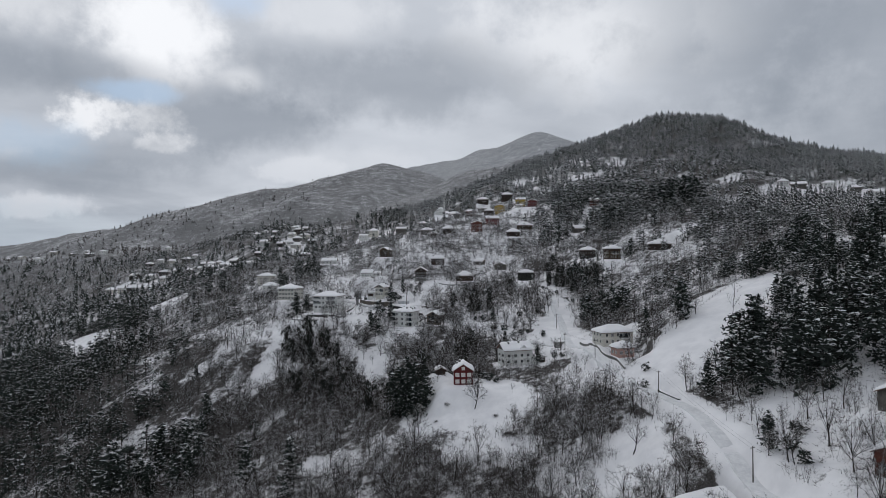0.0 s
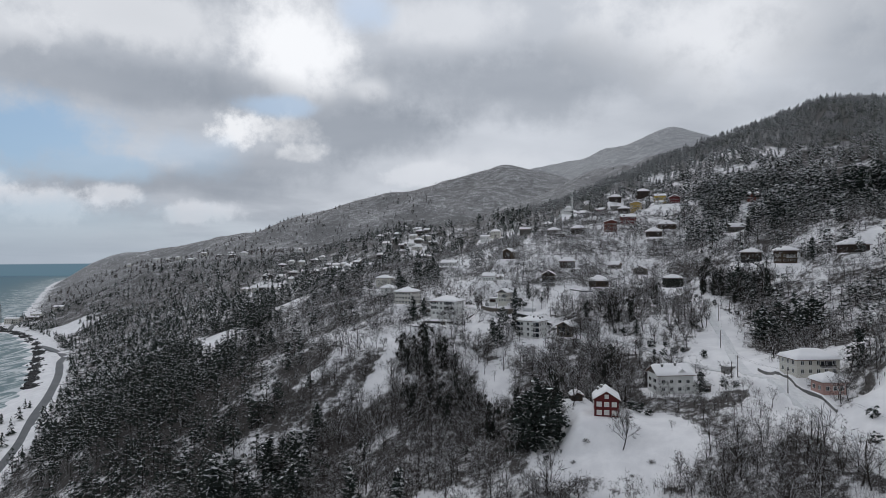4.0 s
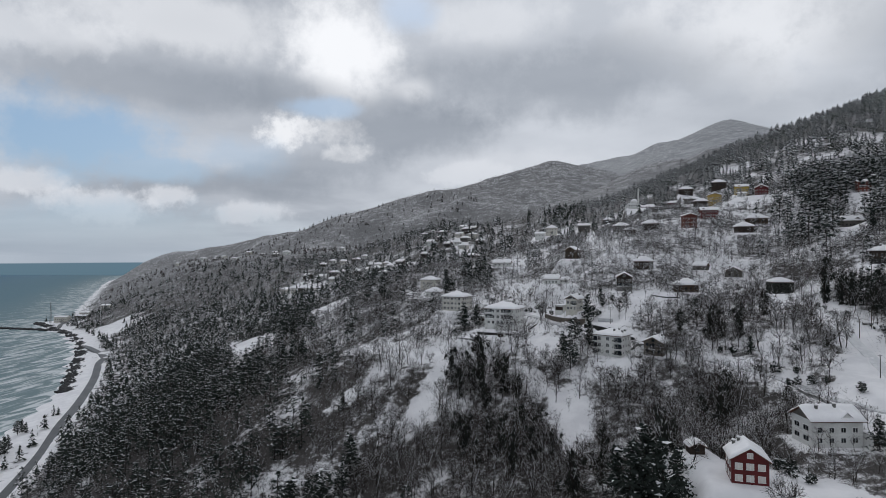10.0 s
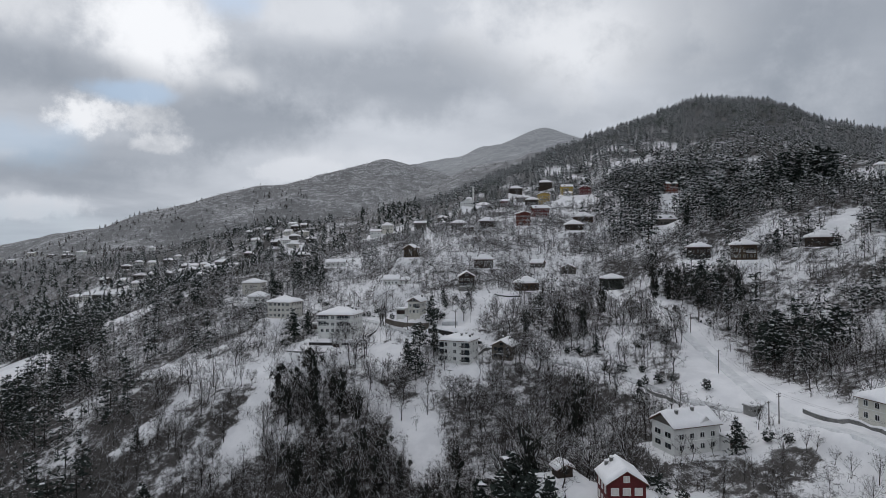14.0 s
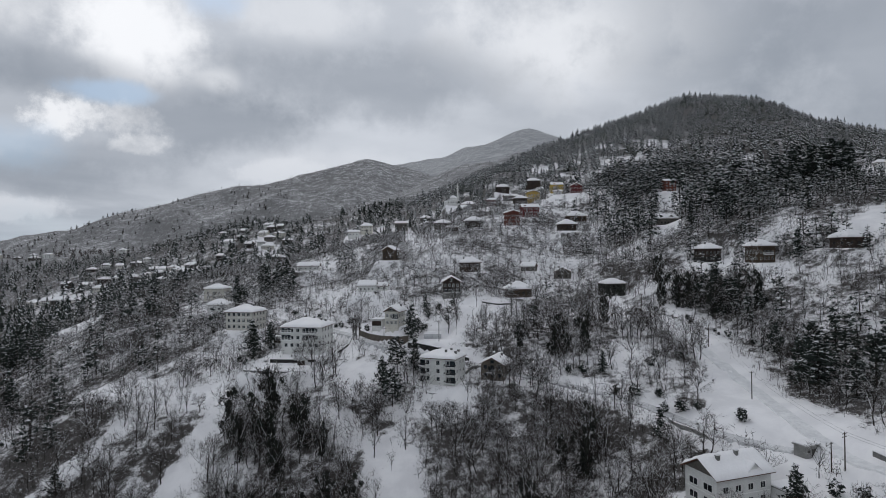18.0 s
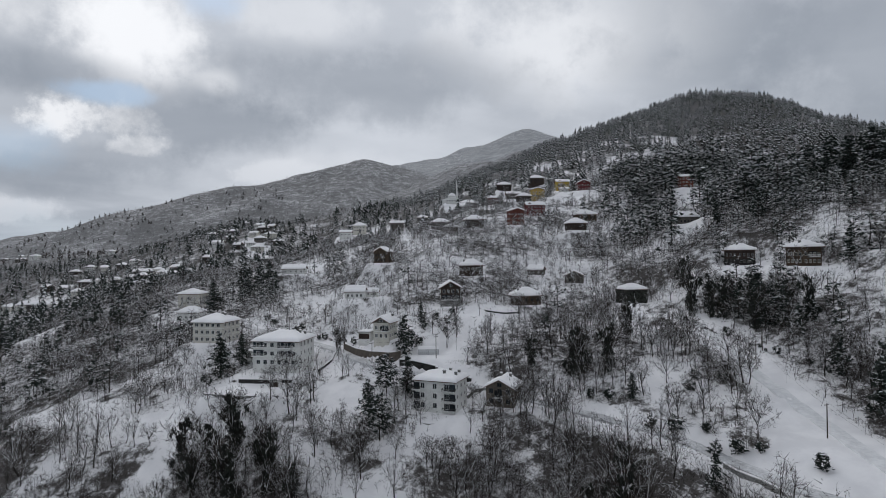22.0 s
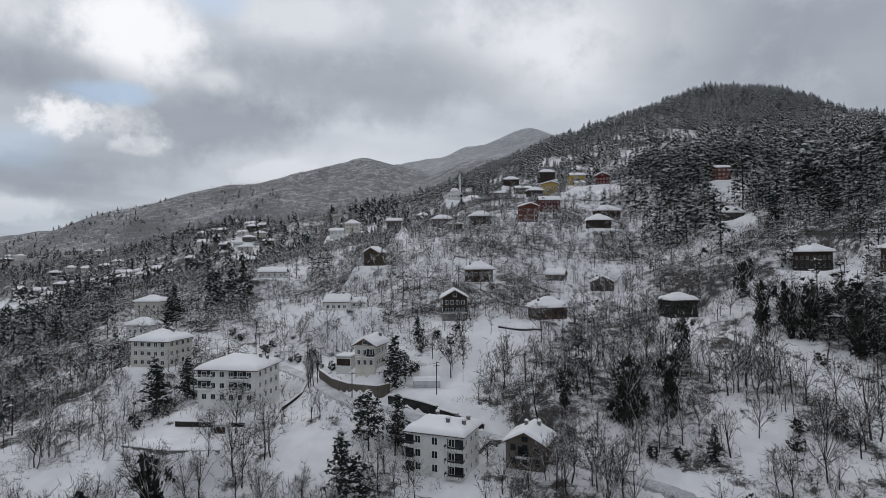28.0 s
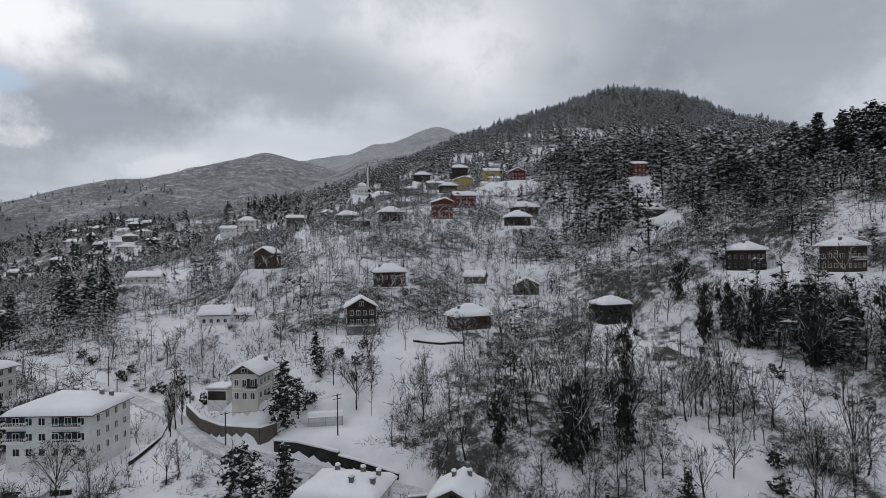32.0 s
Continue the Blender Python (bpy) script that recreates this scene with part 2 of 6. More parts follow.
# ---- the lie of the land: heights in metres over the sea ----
NEAR_X = (-420, -320, -230, -150, -80, -20, 40, 90, 140, 210, 320)
NEAR_Y = (60, 180, 260, 330, 400, 470, 550, 640, 760)
NEAR_Z = (
    (2, 3, 10, 22, 38, 54, 77, 97, 111, 129, 154),
    (0, 2, 10, 26, 46, 58, 66, 97, 116, 141, 168),
    (-4, 2, 16, 34, 50, 66, 88, 100, 124, 148, 176),
    (-6, 4, 22, 42, 56, 76, 87, 106, 114, 149, 183),
    (-4, 10, 50, 74, 94, 106, 114, 118, 127, 160, 190),
    (0, 25, 62, 92, 112, 118, 133, 128, 144, 176, 202),
    (10, 44, 78, 114, 125, 134, 158, 160, 158, 182, 216),
    (27, 57, 96, 130, 141, 155, 168, 184, 190, 207, 226),
    (51, 80, 108, 128, 142, 160, 183, 206, 213, 224, 247),
)
COAST = ((-10, -120), (-190, 180), (-266, 268), (-328, 358), (-390, 434), (-456, 536), (-532, 675), (-658, 832), (-805, 1003), (-940, 1120), (-1080, 1215),
         (-1150, 1290), (-1130, 1400), (-1263, 1520), (-1474, 1794), (-2084, 2570), (-2700, 3400), (-3300, 4300))
FAR_RIDGE = ((-3000, 4150, 120), (-2191, 3300, 188), (-1680, 3000, 214), (-1300, 2700, 255), (-1014, 2500, 271), (-908, 2440, 284), (-774, 2400, 334),
             (-546, 2400, 393), (-245, 2500, 467), (34, 2700, 566), (161, 2780, 555), (330, 2950, 480), (520, 3150, 400))
BACK_RIDGE = ((-136, 3981, 602), (265, 3974, 750), (550, 3944, 801), (744, 3911, 860), (904, 3877, 883), (1003, 3852, 914), (1088, 3828, 969), (1166, 3805, 938), (1257, 3775, 895), (1391, 3726, 852), (1710, 3588, 786))
FORE_SPUR = ((60, 1990, 322), (129, 1978, 350), (233, 1968, 395), (330, 1954, 435), (480, 1900, 460))
HILL = ((60, 1150, 235), (174, 1050, 248), (234, 960, 252), (278, 920, 256), (326, 930, 270), (365, 960, 288), (436, 1050, 332),
        (570, 1180, 420), (630, 1204, 440), (684, 1190, 436), (770, 1090, 385), (843, 1080, 352), (820, 700, 252), (690, 400, 238), (580, 100, 222), (500, -300, 200))

SPUR = ((60, 1150, 235), (-120, 1130, 203), (-200, 1290, 212), (-250, 1400, 196), (-420, 1580, 182))
LEDGE = ((-335, 815, 126), (-300, 870, 133), (-344, 1022, 147), (-255, 1075, 150), (-190, 1060, 156))


def lattice(xs, x):
    """Smooth weights of the lattice lines xs at the places x."""
    x = np.clip(x, xs[0], xs[-1])
    i = np.clip(np.searchsorted(xs, x) - 1, 0, len(xs) - 2)
    h = xs[i + 1] - xs[i]
    s = (x - xs[i]) / h
    w = np.zeros((len(x), len(xs)))
    r = np.arange(len(x))
    np.add.at(w, (r, i), 2 * s**3 - 3 * s**2 + 1)
    np.add.at(w, (r, i + 1), 3 * s**2 - 2 * s**3)
    for k, g in ((i, s**3 - 2 * s**2 + s), (i + 1, s**3 - s**2)):
        a, b = np.maximum(k - 1, 0), np.minimum(k + 1, len(xs) - 1)
        d = g * h / (xs[b] - xs[a])
        np.add.at(w, (r, b), d)
        np.add.at(w, (r, a), -d)
    return w


def crest(line, x, y, slope):
    """A ridge along a line of points with heights, falling to both sides."""
    best = np.full(len(x), -500.0)
    for (ax, ay, az), (bx, by, bz) in zip(line, line[1:]):
        dx, dy = bx - ax, by - ay
        u = np.clip(((x - ax) * dx + (y - ay) * dy) / (dx * dx + dy * dy), 0, 1)
        d = np.hypot(x - ax - u * dx, y - ay - u * dy)
        best = np.maximum(best, az + u * (bz - az) - slope * (np.sqrt(d * d + 900) - 30))
    return best


def inland(x, y):
    """Metres from the shore, negative out at sea."""
    best, side = np.full(len(x), 1e9), np.ones(len(x))
    for (ax, ay), (bx, by) in zip(COAST, COAST[1:]):
        dx, dy = bx - ax, by - ay
        u = np.clip(((x - ax) * dx + (y - ay) * dy) / (dx * dx + dy * dy), 0, 1)
        d = np.hypot(x - ax - u * dx, y - ay - u * dy)
        s = np.where((x - ax) * dy - (y - ay) * dx > 0, 1.0, -1.0)
        side = np.where(d < best, s, side)
        best = np.minimum(best, d)
    return best * side


def smooth(a, b, x):
    s = np.clip((x - a) / (b - a), 0, 1)
    return s * s * (3 - 2 * s)


def ripple(x, y, size, seed):
    """Smooth random relief between -1 and 1."""
    rng = np.random.RandomState(seed)
    out = np.zeros(len(x))
    for _ in range(7):
        a, p = rng.uniform(0, 6.283), rng.uniform(0, 6.283)
        f = 6.283 / size * rng.uniform(0.6, 1.7)
        out += np.sin(f * (x * math.cos(a) + y * math.sin(a)) + p + 1.3 * np.sin(0.7 * f * (x * math.sin(a) - y * math.cos(a)) + 2 * p))
    return out / 4.5


LEVELS = []  # the same for the cuts of the lanes
FLATS = []  # (x, y, half width, half depth, turn, height, soft rim): terraces under houses, yards and roads


def bare_land(x, y):
    near = ((lattice(np.array(NEAR_Y, float), y) @ np.array(NEAR_Z, float)) * lattice(np.array(NEAR_X, float), x)).sum(1)
    d = inland(x, y)
    base = np.interp(d + 46 * smooth(1330, 1420, y) * smooth(0, 20, d), (-400, -60, 0, 12, 60, 160, 330, 450, 700, 1200, 1600, 3000), (-14, -4, 0.3, 4.5, 7, 52, 120, 142, 172, 198, 215, 240))
    cliff = np.where(d > 0, 6 + 0.7 * d, -8.0)
    far = np.maximum(np.maximum(base, np.minimum(np.maximum(crest(FAR_RIDGE, x, y, 0.42), crest(BACK_RIDGE, x, y, 0.46)), cliff)), np.maximum(crest(HILL, x, y, 0.40), crest(FORE_SPUR, x, y, 0.5)))
    far = np.maximum(far, np.minimum(np.maximum(crest(SPUR, x, y, 0.32), crest(LEDGE, x, y, 0.42)), np.where(d > 75, 0.40 * (d - 70), -60.0)))
    fall = 0.6 * (x - 630) + 0.8 * (1204 - y)  # the hill drops faster towards the south-east
    far = far - (25 * smooth(110, 220, fall) - 10 * smooth(280, 380, fall)) * smooth(480, 600, x) * smooth(560, 660, y) * smooth(1400, 1250, y)
    wild = smooth(900, 2000, y)
    far = np.where(d > 60, far + (ripple(x, y, 420, 3) * 16 + ripple(x, y, 150, 4) * 6) * smooth(60, 500, d) * (0.4 + 0.2 * wild), far)
    w = smooth(-430, -300, x) * smooth(340, 260, x) * smooth(780, 660, y) * smooth(20, 90, d)
    z = near * w + far * (1 - w)
    return z + (ripple(x, y, 46, 5) * 0.9 + ripple(x, y, 17, 6) * 0.3) * smooth(40, 120, d)


def land(x, y):
    """Height of the ground."""
    x, y = np.atleast_1d(np.asarray(x, float)), np.atleast_1d(np.asarray(y, float))
    z = bare_land(x, y)
    for fx, fy, a, b, turn, h, rim in FLATS + LEVELS:
        near = np.hypot(x - fx, y - fy) < math.hypot(a, b) + rim
        if not near.any():
            continue
        c, s = math.cos(radians(turn)), math.sin(radians(turn))
        u, v = (x[near] - fx) * c + (y[near] - fy) * s, -(x[near] - fx) * s + (y[near] - fy) * c
        d = np.hypot(np.maximum(np.abs(u) - a, 0), np.maximum(np.abs(v) - b, 0))
        k = smooth(rim, 0, d)
        z[near] = z[near] * (1 - k) + h * k
    return z


def height(x, y):
    return float(land(x, y)[0])


# ---- building blocks ----
def mesh_of(name, verts, faces, mats, index=None, smooth_faces=False):
    me = bpy.data.meshes.new(name)
    verts, faces = np.asarray(verts, np.float32), np.asarray(faces, np.int32)
    n = faces.shape[1]
    me.vertices.add(len(verts))
    me.vertices.foreach_set("co", verts.ravel())
    me.loops.add(len(faces) * n)
    me.loops.foreach_set("vertex_index", faces.ravel())
    me.polygons.add(len(faces))
    me.polygons.foreach_set("loop_start", np.arange(len(faces), dtype=np.int32) * n)
    me.polygons.foreach_set("loop_total", np.full(len(faces), n, np.int32))
    for m in mats:
        me.materials.append(m)
    if index is not None:
        me.polygons.foreach_set("material_index", np.asarray(index, np.int32))
    me.polygons.foreach_set("use_smooth", np.full(len(faces), smooth_faces))
    me.update(calc_edges=True)
    return me


def box(bm, x0, x1, y0, y1, z0, z1, bevel=0.0):
    vs = [bm.verts.new((x, y, z)) for z in (z0, z1) for y in (y0, y1) for x in (x0, x1)]
    fs = [bm.faces.new([vs[i] for i in q]) for q in ((0, 2, 3, 1), (4, 5, 7, 6), (0, 1, 5, 4), (2, 6, 7, 3), (0, 4, 6, 2), (1, 3, 7, 5))]
    if bevel:
        es = list({e for f in fs for e in f.edges})
        bmesh.ops.bevel(bm, geom=es, offset=bevel, segments=1, affect="EDGES")


def rod(bm, a, b, r0, r1=None, sides=6):
    a, b = Vector(a), Vector(b)
    r1 = r0 if r1 is None else r1
    q = (b - a).to_track_quat("Z", "Y")
    rings = []
    for p, r in ((a, r0), (b, r1)):
        rings.append([bm.verts.new(p + q @ Vector((r * math.cos(k * 6.2832 / sides), r * math.sin(k * 6.2832 / sides), 0))) for k in range(sides)])
    for k in range(sides):
        bm.faces.new((rings[0][k], rings[0][(k + 1) % sides], rings[1][(k + 1) % sides], rings[1][k]))
    bm.faces.new(rings[0][::-1])
    bm.faces.new(rings[1])


def turned(bm, profile, sides=16, at=(0, 0)):
    """A turned body from (radius, height) pairs."""
    rings = [[bm.verts.new((at[0] + r * math.cos(k * 6.2832 / sides), at[1] + r * math.sin(k * 6.2832 / sides), z)) for k in range(sides)] for r, z in profile]
    for a, b in zip(rings, rings[1:]):
        for k in range(sides):
            bm.faces.new((a[k], a[(k + 1) % sides], b[(k + 1) % sides], b[k]))
    bm.faces.new(rings[0][::-1])
    bm.faces.new(rings[-1])


def mesh_from(bm, name, mat):
    me = bpy.data.meshes.new(name)
    bmesh.ops.recalc_face_normals(bm, faces=bm.faces)
    bm.to_mesh(me)
    bm.free()
    me.materials.append(mat)
    return me


def part(name, bm, mat, parent, label=""):
    me = bm if isinstance(bm, bpy.types.Mesh) else mesh_from(bm, name, mat)
    ob = new(name, me)
    ob.parent = parent
    return tagged(ob, label)


def thing(name, x, y, z, turn=0.0, label="", category="", group=""):
    ob = new(name)
    ob.matrix_basis = pose(x, y, z, 0, 0, turn)
    return tagged(ob, label, category, group)


# ---- plan of the houses: place of the middle of the floor, turn of the front from -y towards +x, size ----
HOUSES = []


def plot(x, y, base, turn, w, d, h, roof, rise, wall, front, side, label, yard=2.0, rim=9.0, **more):
    """front, side: storeys of windows, windows in a row, width and height of one."""
    over = more.get("over", 0.7)
    w, d = w - 1.5 * over, d - over
    HOUSES.append(dict(x=x, y=y, base=base, turn=turn, w=w, d=d, h=h, roof=roof, rise=rise * (1.3 if roof == "hip" else 1.1), wall=wall, front=front, side=side, label=label, **more))
    FLATS.append((x, y, w / 2 + yard, d / 2 + yard, turn, base, rim))


plot(42, 269, 93.8, -7, 9.2, 9.0, 6.0, "gable_y", 2.8, OXBLOOD, (2, 3, 1.55, 1.5), (2, 3, 1.1, 1.4), "oxblood red timber house with white blinds and snowy gable roof", shut=True, trim=TRIM, attic=True, over=0.5, chimneys=((-2.6, 2.4), (-1.4, 2.6)), storey=2.9, low=0.7, yard=4.0)
plot(71.5, 294, 96.5, 10, 15.5, 10.0, 7.6, "gable_x", 2.8, PLASTER, (2, 4, 1.3, 1.3), (2, 2, 2.4, 1.4), "white rendered house with long snow-covered roof and small dormer", gable_mat=TIMBER_GREY, dormer=(2.6, 3.2), storey=2.9, low=1.4, chimneys=((-4, -1.5), (1.5, -1.0)))
plot(110, 266, 110.0, 8, 16.0, 10.0, 5.6, "hip", 2.0, CREAM, (2, 5, 1.0, 1.3), (2, 3, 1.0, 1.3), "cream two-storey house with arched balcony under snowy hip roof", storey=2.8, low=0.9, balcony=((3.0, 5.0, 2.75),))
plot(107.5, 249.5, 107.0, 8, 8.6, 6.4, 4.2, "hip", 1.6, PINK, (1, 3, 1.0, 1.2), (1, 2, 1.0, 1.2), "salmon pink annex beside the cream house", storey=2.8, low=1.4)
plot(-30, 433, 110.6, -18, 18.5, 15.0, 11.4, "hip", 2.2, PLASTER, (3, 6, 1.3, 1.4), (3, 4, 1.0, 1.4), "large white apartment house with dark balconies and snowy hip roof", storey=3.1, low=3.2, chimneys=((5.5, 2.0), (7.0, 3.0), (-1.0, 3.5), (-5, 4.0), (2.0, 5.0)), balcony=((-6.6, 4.6, 6.1), (-6.6, 4.6, 9.2), (3.6, 6.4, 5.9), (3.6, 6.4, 9.0)), yard=3.0, pale_balcony=True)
plot(22.5, 388, 104.8, -31, 14.0, 11.0, 9.6, "hip", 1.5, PLASTER, (3, 3, 1.2, 1.5), (3, 3, 0.9, 1.1), "white four-storey house with corner balconies and snowy roof", storey=2.9, low=1.4, chimneys=((-2.5, 2.5), (2.0, 3.0), (5.0, 2.5), (2.0, -2.2), (5.2, -0.8)), balcony=((4.8, 4.2, 0.9), (4.8, 4.2, 3.8), (4.8, 4.2, 6.7), (-6.0, 2.6, 0.9), (-6.0, 2.6, 3.8), (-6.0, 2.6, 6.7)))
plot(41.5, 385, 106.0, -32, 9.5, 9.0, 5.8, "gable_y", 2.3, RENDER_GREY, (2, 3, 1.1, 1.3), (2, 2, 1.1, 1.2), "unfinished grey-brown block house with snowy gable roof", storey=2.9, low=1.2, attic=True, over=0.6, balcony=((-0.4, 3.0, 2.9),), chimneys=((-1.0, 1.0), (1.5, 2.5)))
plot(7.5, 428, 121.2, -24, 7.0, 10.0, 6.6, "gable_y", 2.0, CREAM, (2, 3, 0.9, 1.3), (2, 4, 0.9, 1.3), "pale cream two-storey house with dark gable on a walled terrace", storey=2.9, low=1.2, attic=True, gable_mat=TIMBER_GREY, balcony=((1.6, 3.0, 3.5),), yard=1.2, rim=4.0, chimneys=((1.6, 3.0),))
plot(38, 465, 129.8, -6, 9.6, 9.0, 8.2, "gable_y", 2.6, TIMBER, (2, 4, 0.95, 1.3), (2, 3, 0.95, 1.3), "black timber chalet with white windows and snowy gable roof", storey=2.7, low=3.2, trim=TRIM, attic=True, over=0.8, balcony=((0.0, 8.6, 2.9),), plinth=STONE)
plot(72, 463, 129.6, 6, 13.0, 9.0, 4.6, "hip", 2.4, TIMBER_WARM, (1, 4, 0.9, 1.0), (1, 3, 0.9, 1.0), "low brown timber house under a thick snowy hip roof", storey=2.7, low=1.8, chimneys=((-4.2, -1.6), (4.6, 0.5)), over=1.0)
plot(55, 503, 141.6, 0, 12.0, 9.0, 5.6, "hip", 2.1, TIMBER, (1, 5, 0.9, 1.2), (1, 3, 0.9, 1.2), "dark timber house with snowy hip roof among bare trees", storey=2.7, low=2.9, over=0.9, chimneys=((-3.8, -1.2),), trim=TRIM)
plot(12, 539, 148.6, -26, 8.0, 9.5, 6.2, "gable_y", 2.2, TIMBER_WARM, (2, 4, 0.7, 1.0), (1, 2, 0.7, 1.0), "brown timber house on the slope with snowy gable roof", storey=2.7, low=1.0, over=0.5)
plot(119.7, 457, 129.6, 2, 11.0, 9.0, 6.2, "hip", 1.7, IVY, None, None, "derelict house wrapped in dark ivy under a snowy roof", over=0.3, ivy=True)
plot(108, 497, 137.0, -20, 10.5, 8.0, 3.8, "gable_y", 2.4, TIMBER_GREY, (1, 2, 0.8, 0.8), None, "old grey barn with open front and sagging snowy roof", low=1.2, over=0.7, chimneys=((-2.0, 1.0),))
plot(92, 510, 141.2, -35, 9.0, 6.0, 2.8, "gable_x", 1.9, TIMBER_GREY, None, None, "low tumbledown shed half buried in snow", over=0.5)
plot(165.5, 446, 146.0, 4, 10.4, 9.0, 7.0, "hip", 2.0, TIMBER, (2, 4, 0.8, 1.2), (2, 3, 0.8, 1.2), "brown timber house with stone ground floor and snowy hip roof", trim=CONCRETE, storey=2.8, low=1.2, plinth=DARK_STONE, over=0.9, chimneys=((-2.0, -1.0), (3.0, 1.5)))
plot(173.5, 418, 146.0, 6, 10.6, 9.0, 7.8, "hip", 1.9, TIMBER_WARM, (2, 4, 0.9, 1.2), (2, 4, 0.9, 1.2), "large brown timber house with pale balcony and snowy hip roof", trim=CREAM, storey=2.8, low=1.3, over=1.0, balcony=((0.3, 5.0, 3.6),), chimneys=((-3.5, -1.5), (4.0, 1.0)), pale_balcony=True)
plot(199, 396, 152.0, 8, 14.0, 9.0, 4.8, "hip", 2.3, TIMBER, (1, 3, 0.9, 0.9), (1, 2, 0.9, 0.9), "dark barn-like house under a thick snowy hip roof", storey=2.7, low=1.8, over=0.9)
plot(190, 530, 168.6, 2, 14.0, 9.0, 4.6, "gable_x", 2.6, TIMBER_GREY, (1, 5, 0.9, 1.1), (1, 2, 0.9, 1.0), "grey log cabin with porch roof on the wooded slope", storey=2.7, low=1.2, over=1.0, dormer=(2.0, 4.0))
plot(225, 586, 197.0, -14, 9.0, 9.0, 7.6, "gable_x", 1.4, BRICK, (3, 3, 0.9, 1.0), (3, 2, 0.9, 1.0), "tall brick house at the edge of the fir wood", storey=2.6, low=0.6)
plot(104.5, 594, 172.2, 4, 10.4, 9.0, 9.6, "gable_y", 1.6, BRICK, (3, 4, 1.2, 0.7), (3, 2, 1.0, 0.8), "tall box-like red brick house with low snowy gable", storey=3.1, low=1.0, over=0.7, bands=True)
plot(125, 616, 180.0, -4, 14.0, 9.0, 7.6, "gable_x", 2.2, OXBLOOD, (3, 6, 0.9, 1.1), (2, 3, 0.9, 1.1), "dark red house with white windows and twin snowy gables", storey=2.6, low=0.5, trim=TRIM, dormer=(-4.6, 3.6))
plot(145, 673, 198.8, -6, 12.0, 9.0, 6.4, "gable_y", 1.6, OCHRE, (2, 4, 0.9, 1.1), (2, 3, 0.9, 1.1), "ochre house with snowy roof near the fir wood", storey=2.8, low=0.9)
plot(176, 698, 208.0, -8, 12.0, 9.0, 7.2, "gable_x", 2.0, LEMON, (2, 4, 1.0, 1.3), (2, 3, 1.0, 1.3), "bright yellow house with white windows and snowy roof", storey=2.9, low=1.0, trim=TRIM, dormer=(-2.8, 3.0))
plot(181, 662, 203.4, -16, 11.0, 11.0, 6.2, "gable_y", 2.4, OXBLOOD, (2, 4, 0.9, 1.2), (2, 4, 0.9, 1.2), "dark red house with snowy gable roof below the fir wood", storey=2.8, low=0.8, trim=TRIM, attic=True)
plot(168, 672, 203.6, -10, 8.0, 5.0, 2.6, "gable_x", 1.2, TRIM, (1, 2, 0.8, 0.8), None, "low white shed beside the dark red house", low=0.9)
plot(131, 664, 194.0, -4, 12.0, 9.0, 5.4, "hip", 1.9, TIMBER, (1, 5, 0.8, 1.0), (1, 3, 0.8, 1.0), "dark timber house with wide snowy hip roof", storey=2.7, low=2.7, over=0.9)
plot(128, 684, 198.6, -4, 13.0, 8.0, 4.6, "gable_x", 1.6, TIMBER_GREY, (1, 4, 0.8, 0.9), None, "grey long house with snowy roof", low=1.4)
plot(176, 772, 222.6, -8, 15.0, 10.0, 6.0, "hip", 2.4, TIMBER, (1, 5, 0.9, 1.1), (1, 3, 0.9, 1.0), "dark house with snowy hip roof at the upper wood edge", low=2.5, over=0.8)
plot(146, 785, 218.0, -8, 15.0, 10.0, 5.4, "hip", 2.4, TIMBER, (1, 5, 0.9, 1.1), (1, 3, 0.9, 1.0), "dark timber house with snowy hip roof near the wood", low=2.2, over=0.8)
plot(116, 703, 195.4, -4, 13.0, 9.0, 6.0, "gable_x", 1.8, OXBLOOD, (2, 5, 0.8, 1.0), (2, 3, 0.8, 1.0), "small dark red house with white windows", trim=TRIM, storey=2.7, low=0.7)
plot(76.5, 598, 171.4, 0, 13.5, 9.0, 5.2, "hip", 2.2, TIMBER, (1, 4, 0.8, 0.9), (1, 3, 0.8, 0.9), "dark timber house under a wide snowy hip roof", low=2.6, over=1.2)
plot(55, 610, 170.8, 0, 13.0, 9.0, 4.6, "hip", 1.9, TIMBER_GREY, (1, 4, 0.8, 0.9), (1, 2, 0.8, 0.9), "low grey house with snowy hip roof", low=1.6, over=0.9)
plot(60, 596, 168.4, 0, 9.5, 6.0, 3.0, "hip", 1.1, TIMBER, None, None, "small dark outbuilding with snowy roof", over=0.6)
plot(101, 742, 196.4, -4, 16.0, 9.0, 4.6, "hip", 2.2, TIMBER_GREY, (1, 5, 0.9, 1.0), None, "grey house with snowy hip roof beside the mosque", low=1.6, over=0.8)
plot(93, 770, 199.0, -4, 14.0, 9.0, 4.6, "hip", 2.2, TIMBER_GREY, (1, 4, 0.9, 1.0), None, "small house with snowy roof behind the mosque", low=1.6, over=0.8)
plot(134, 560, 166.8, 4, 12.0, 9.0, 4.8, "hip", 2.4, TIMBER, (1, 3, 0.8, 0.9), (1, 2, 0.8, 0.9), "dark timber house with snowy hip roof on the slope", low=2.2, over=0.9)
plot(154, 594, 174.6, 0, 15.0, 10.0, 4.8, "hip", 2.5, TIMBER_WARM, (1, 5, 0.8, 1.0), (1, 3, 0.8, 1.0), "brown timber house with wide snowy hip roof", low=2.0, over=1.0)
plot(-3.5, 478, 133.0, -10, 9.5, 7.0, 3.4, "gable_x", 2.0, PLASTER, (1, 4, 0.9, 1.1), (1, 3, 0.9, 1.1), "low white cottage with snowy roof above the orchard", low=1.1, over=0.5, chimneys=((2.0, 0.5),))
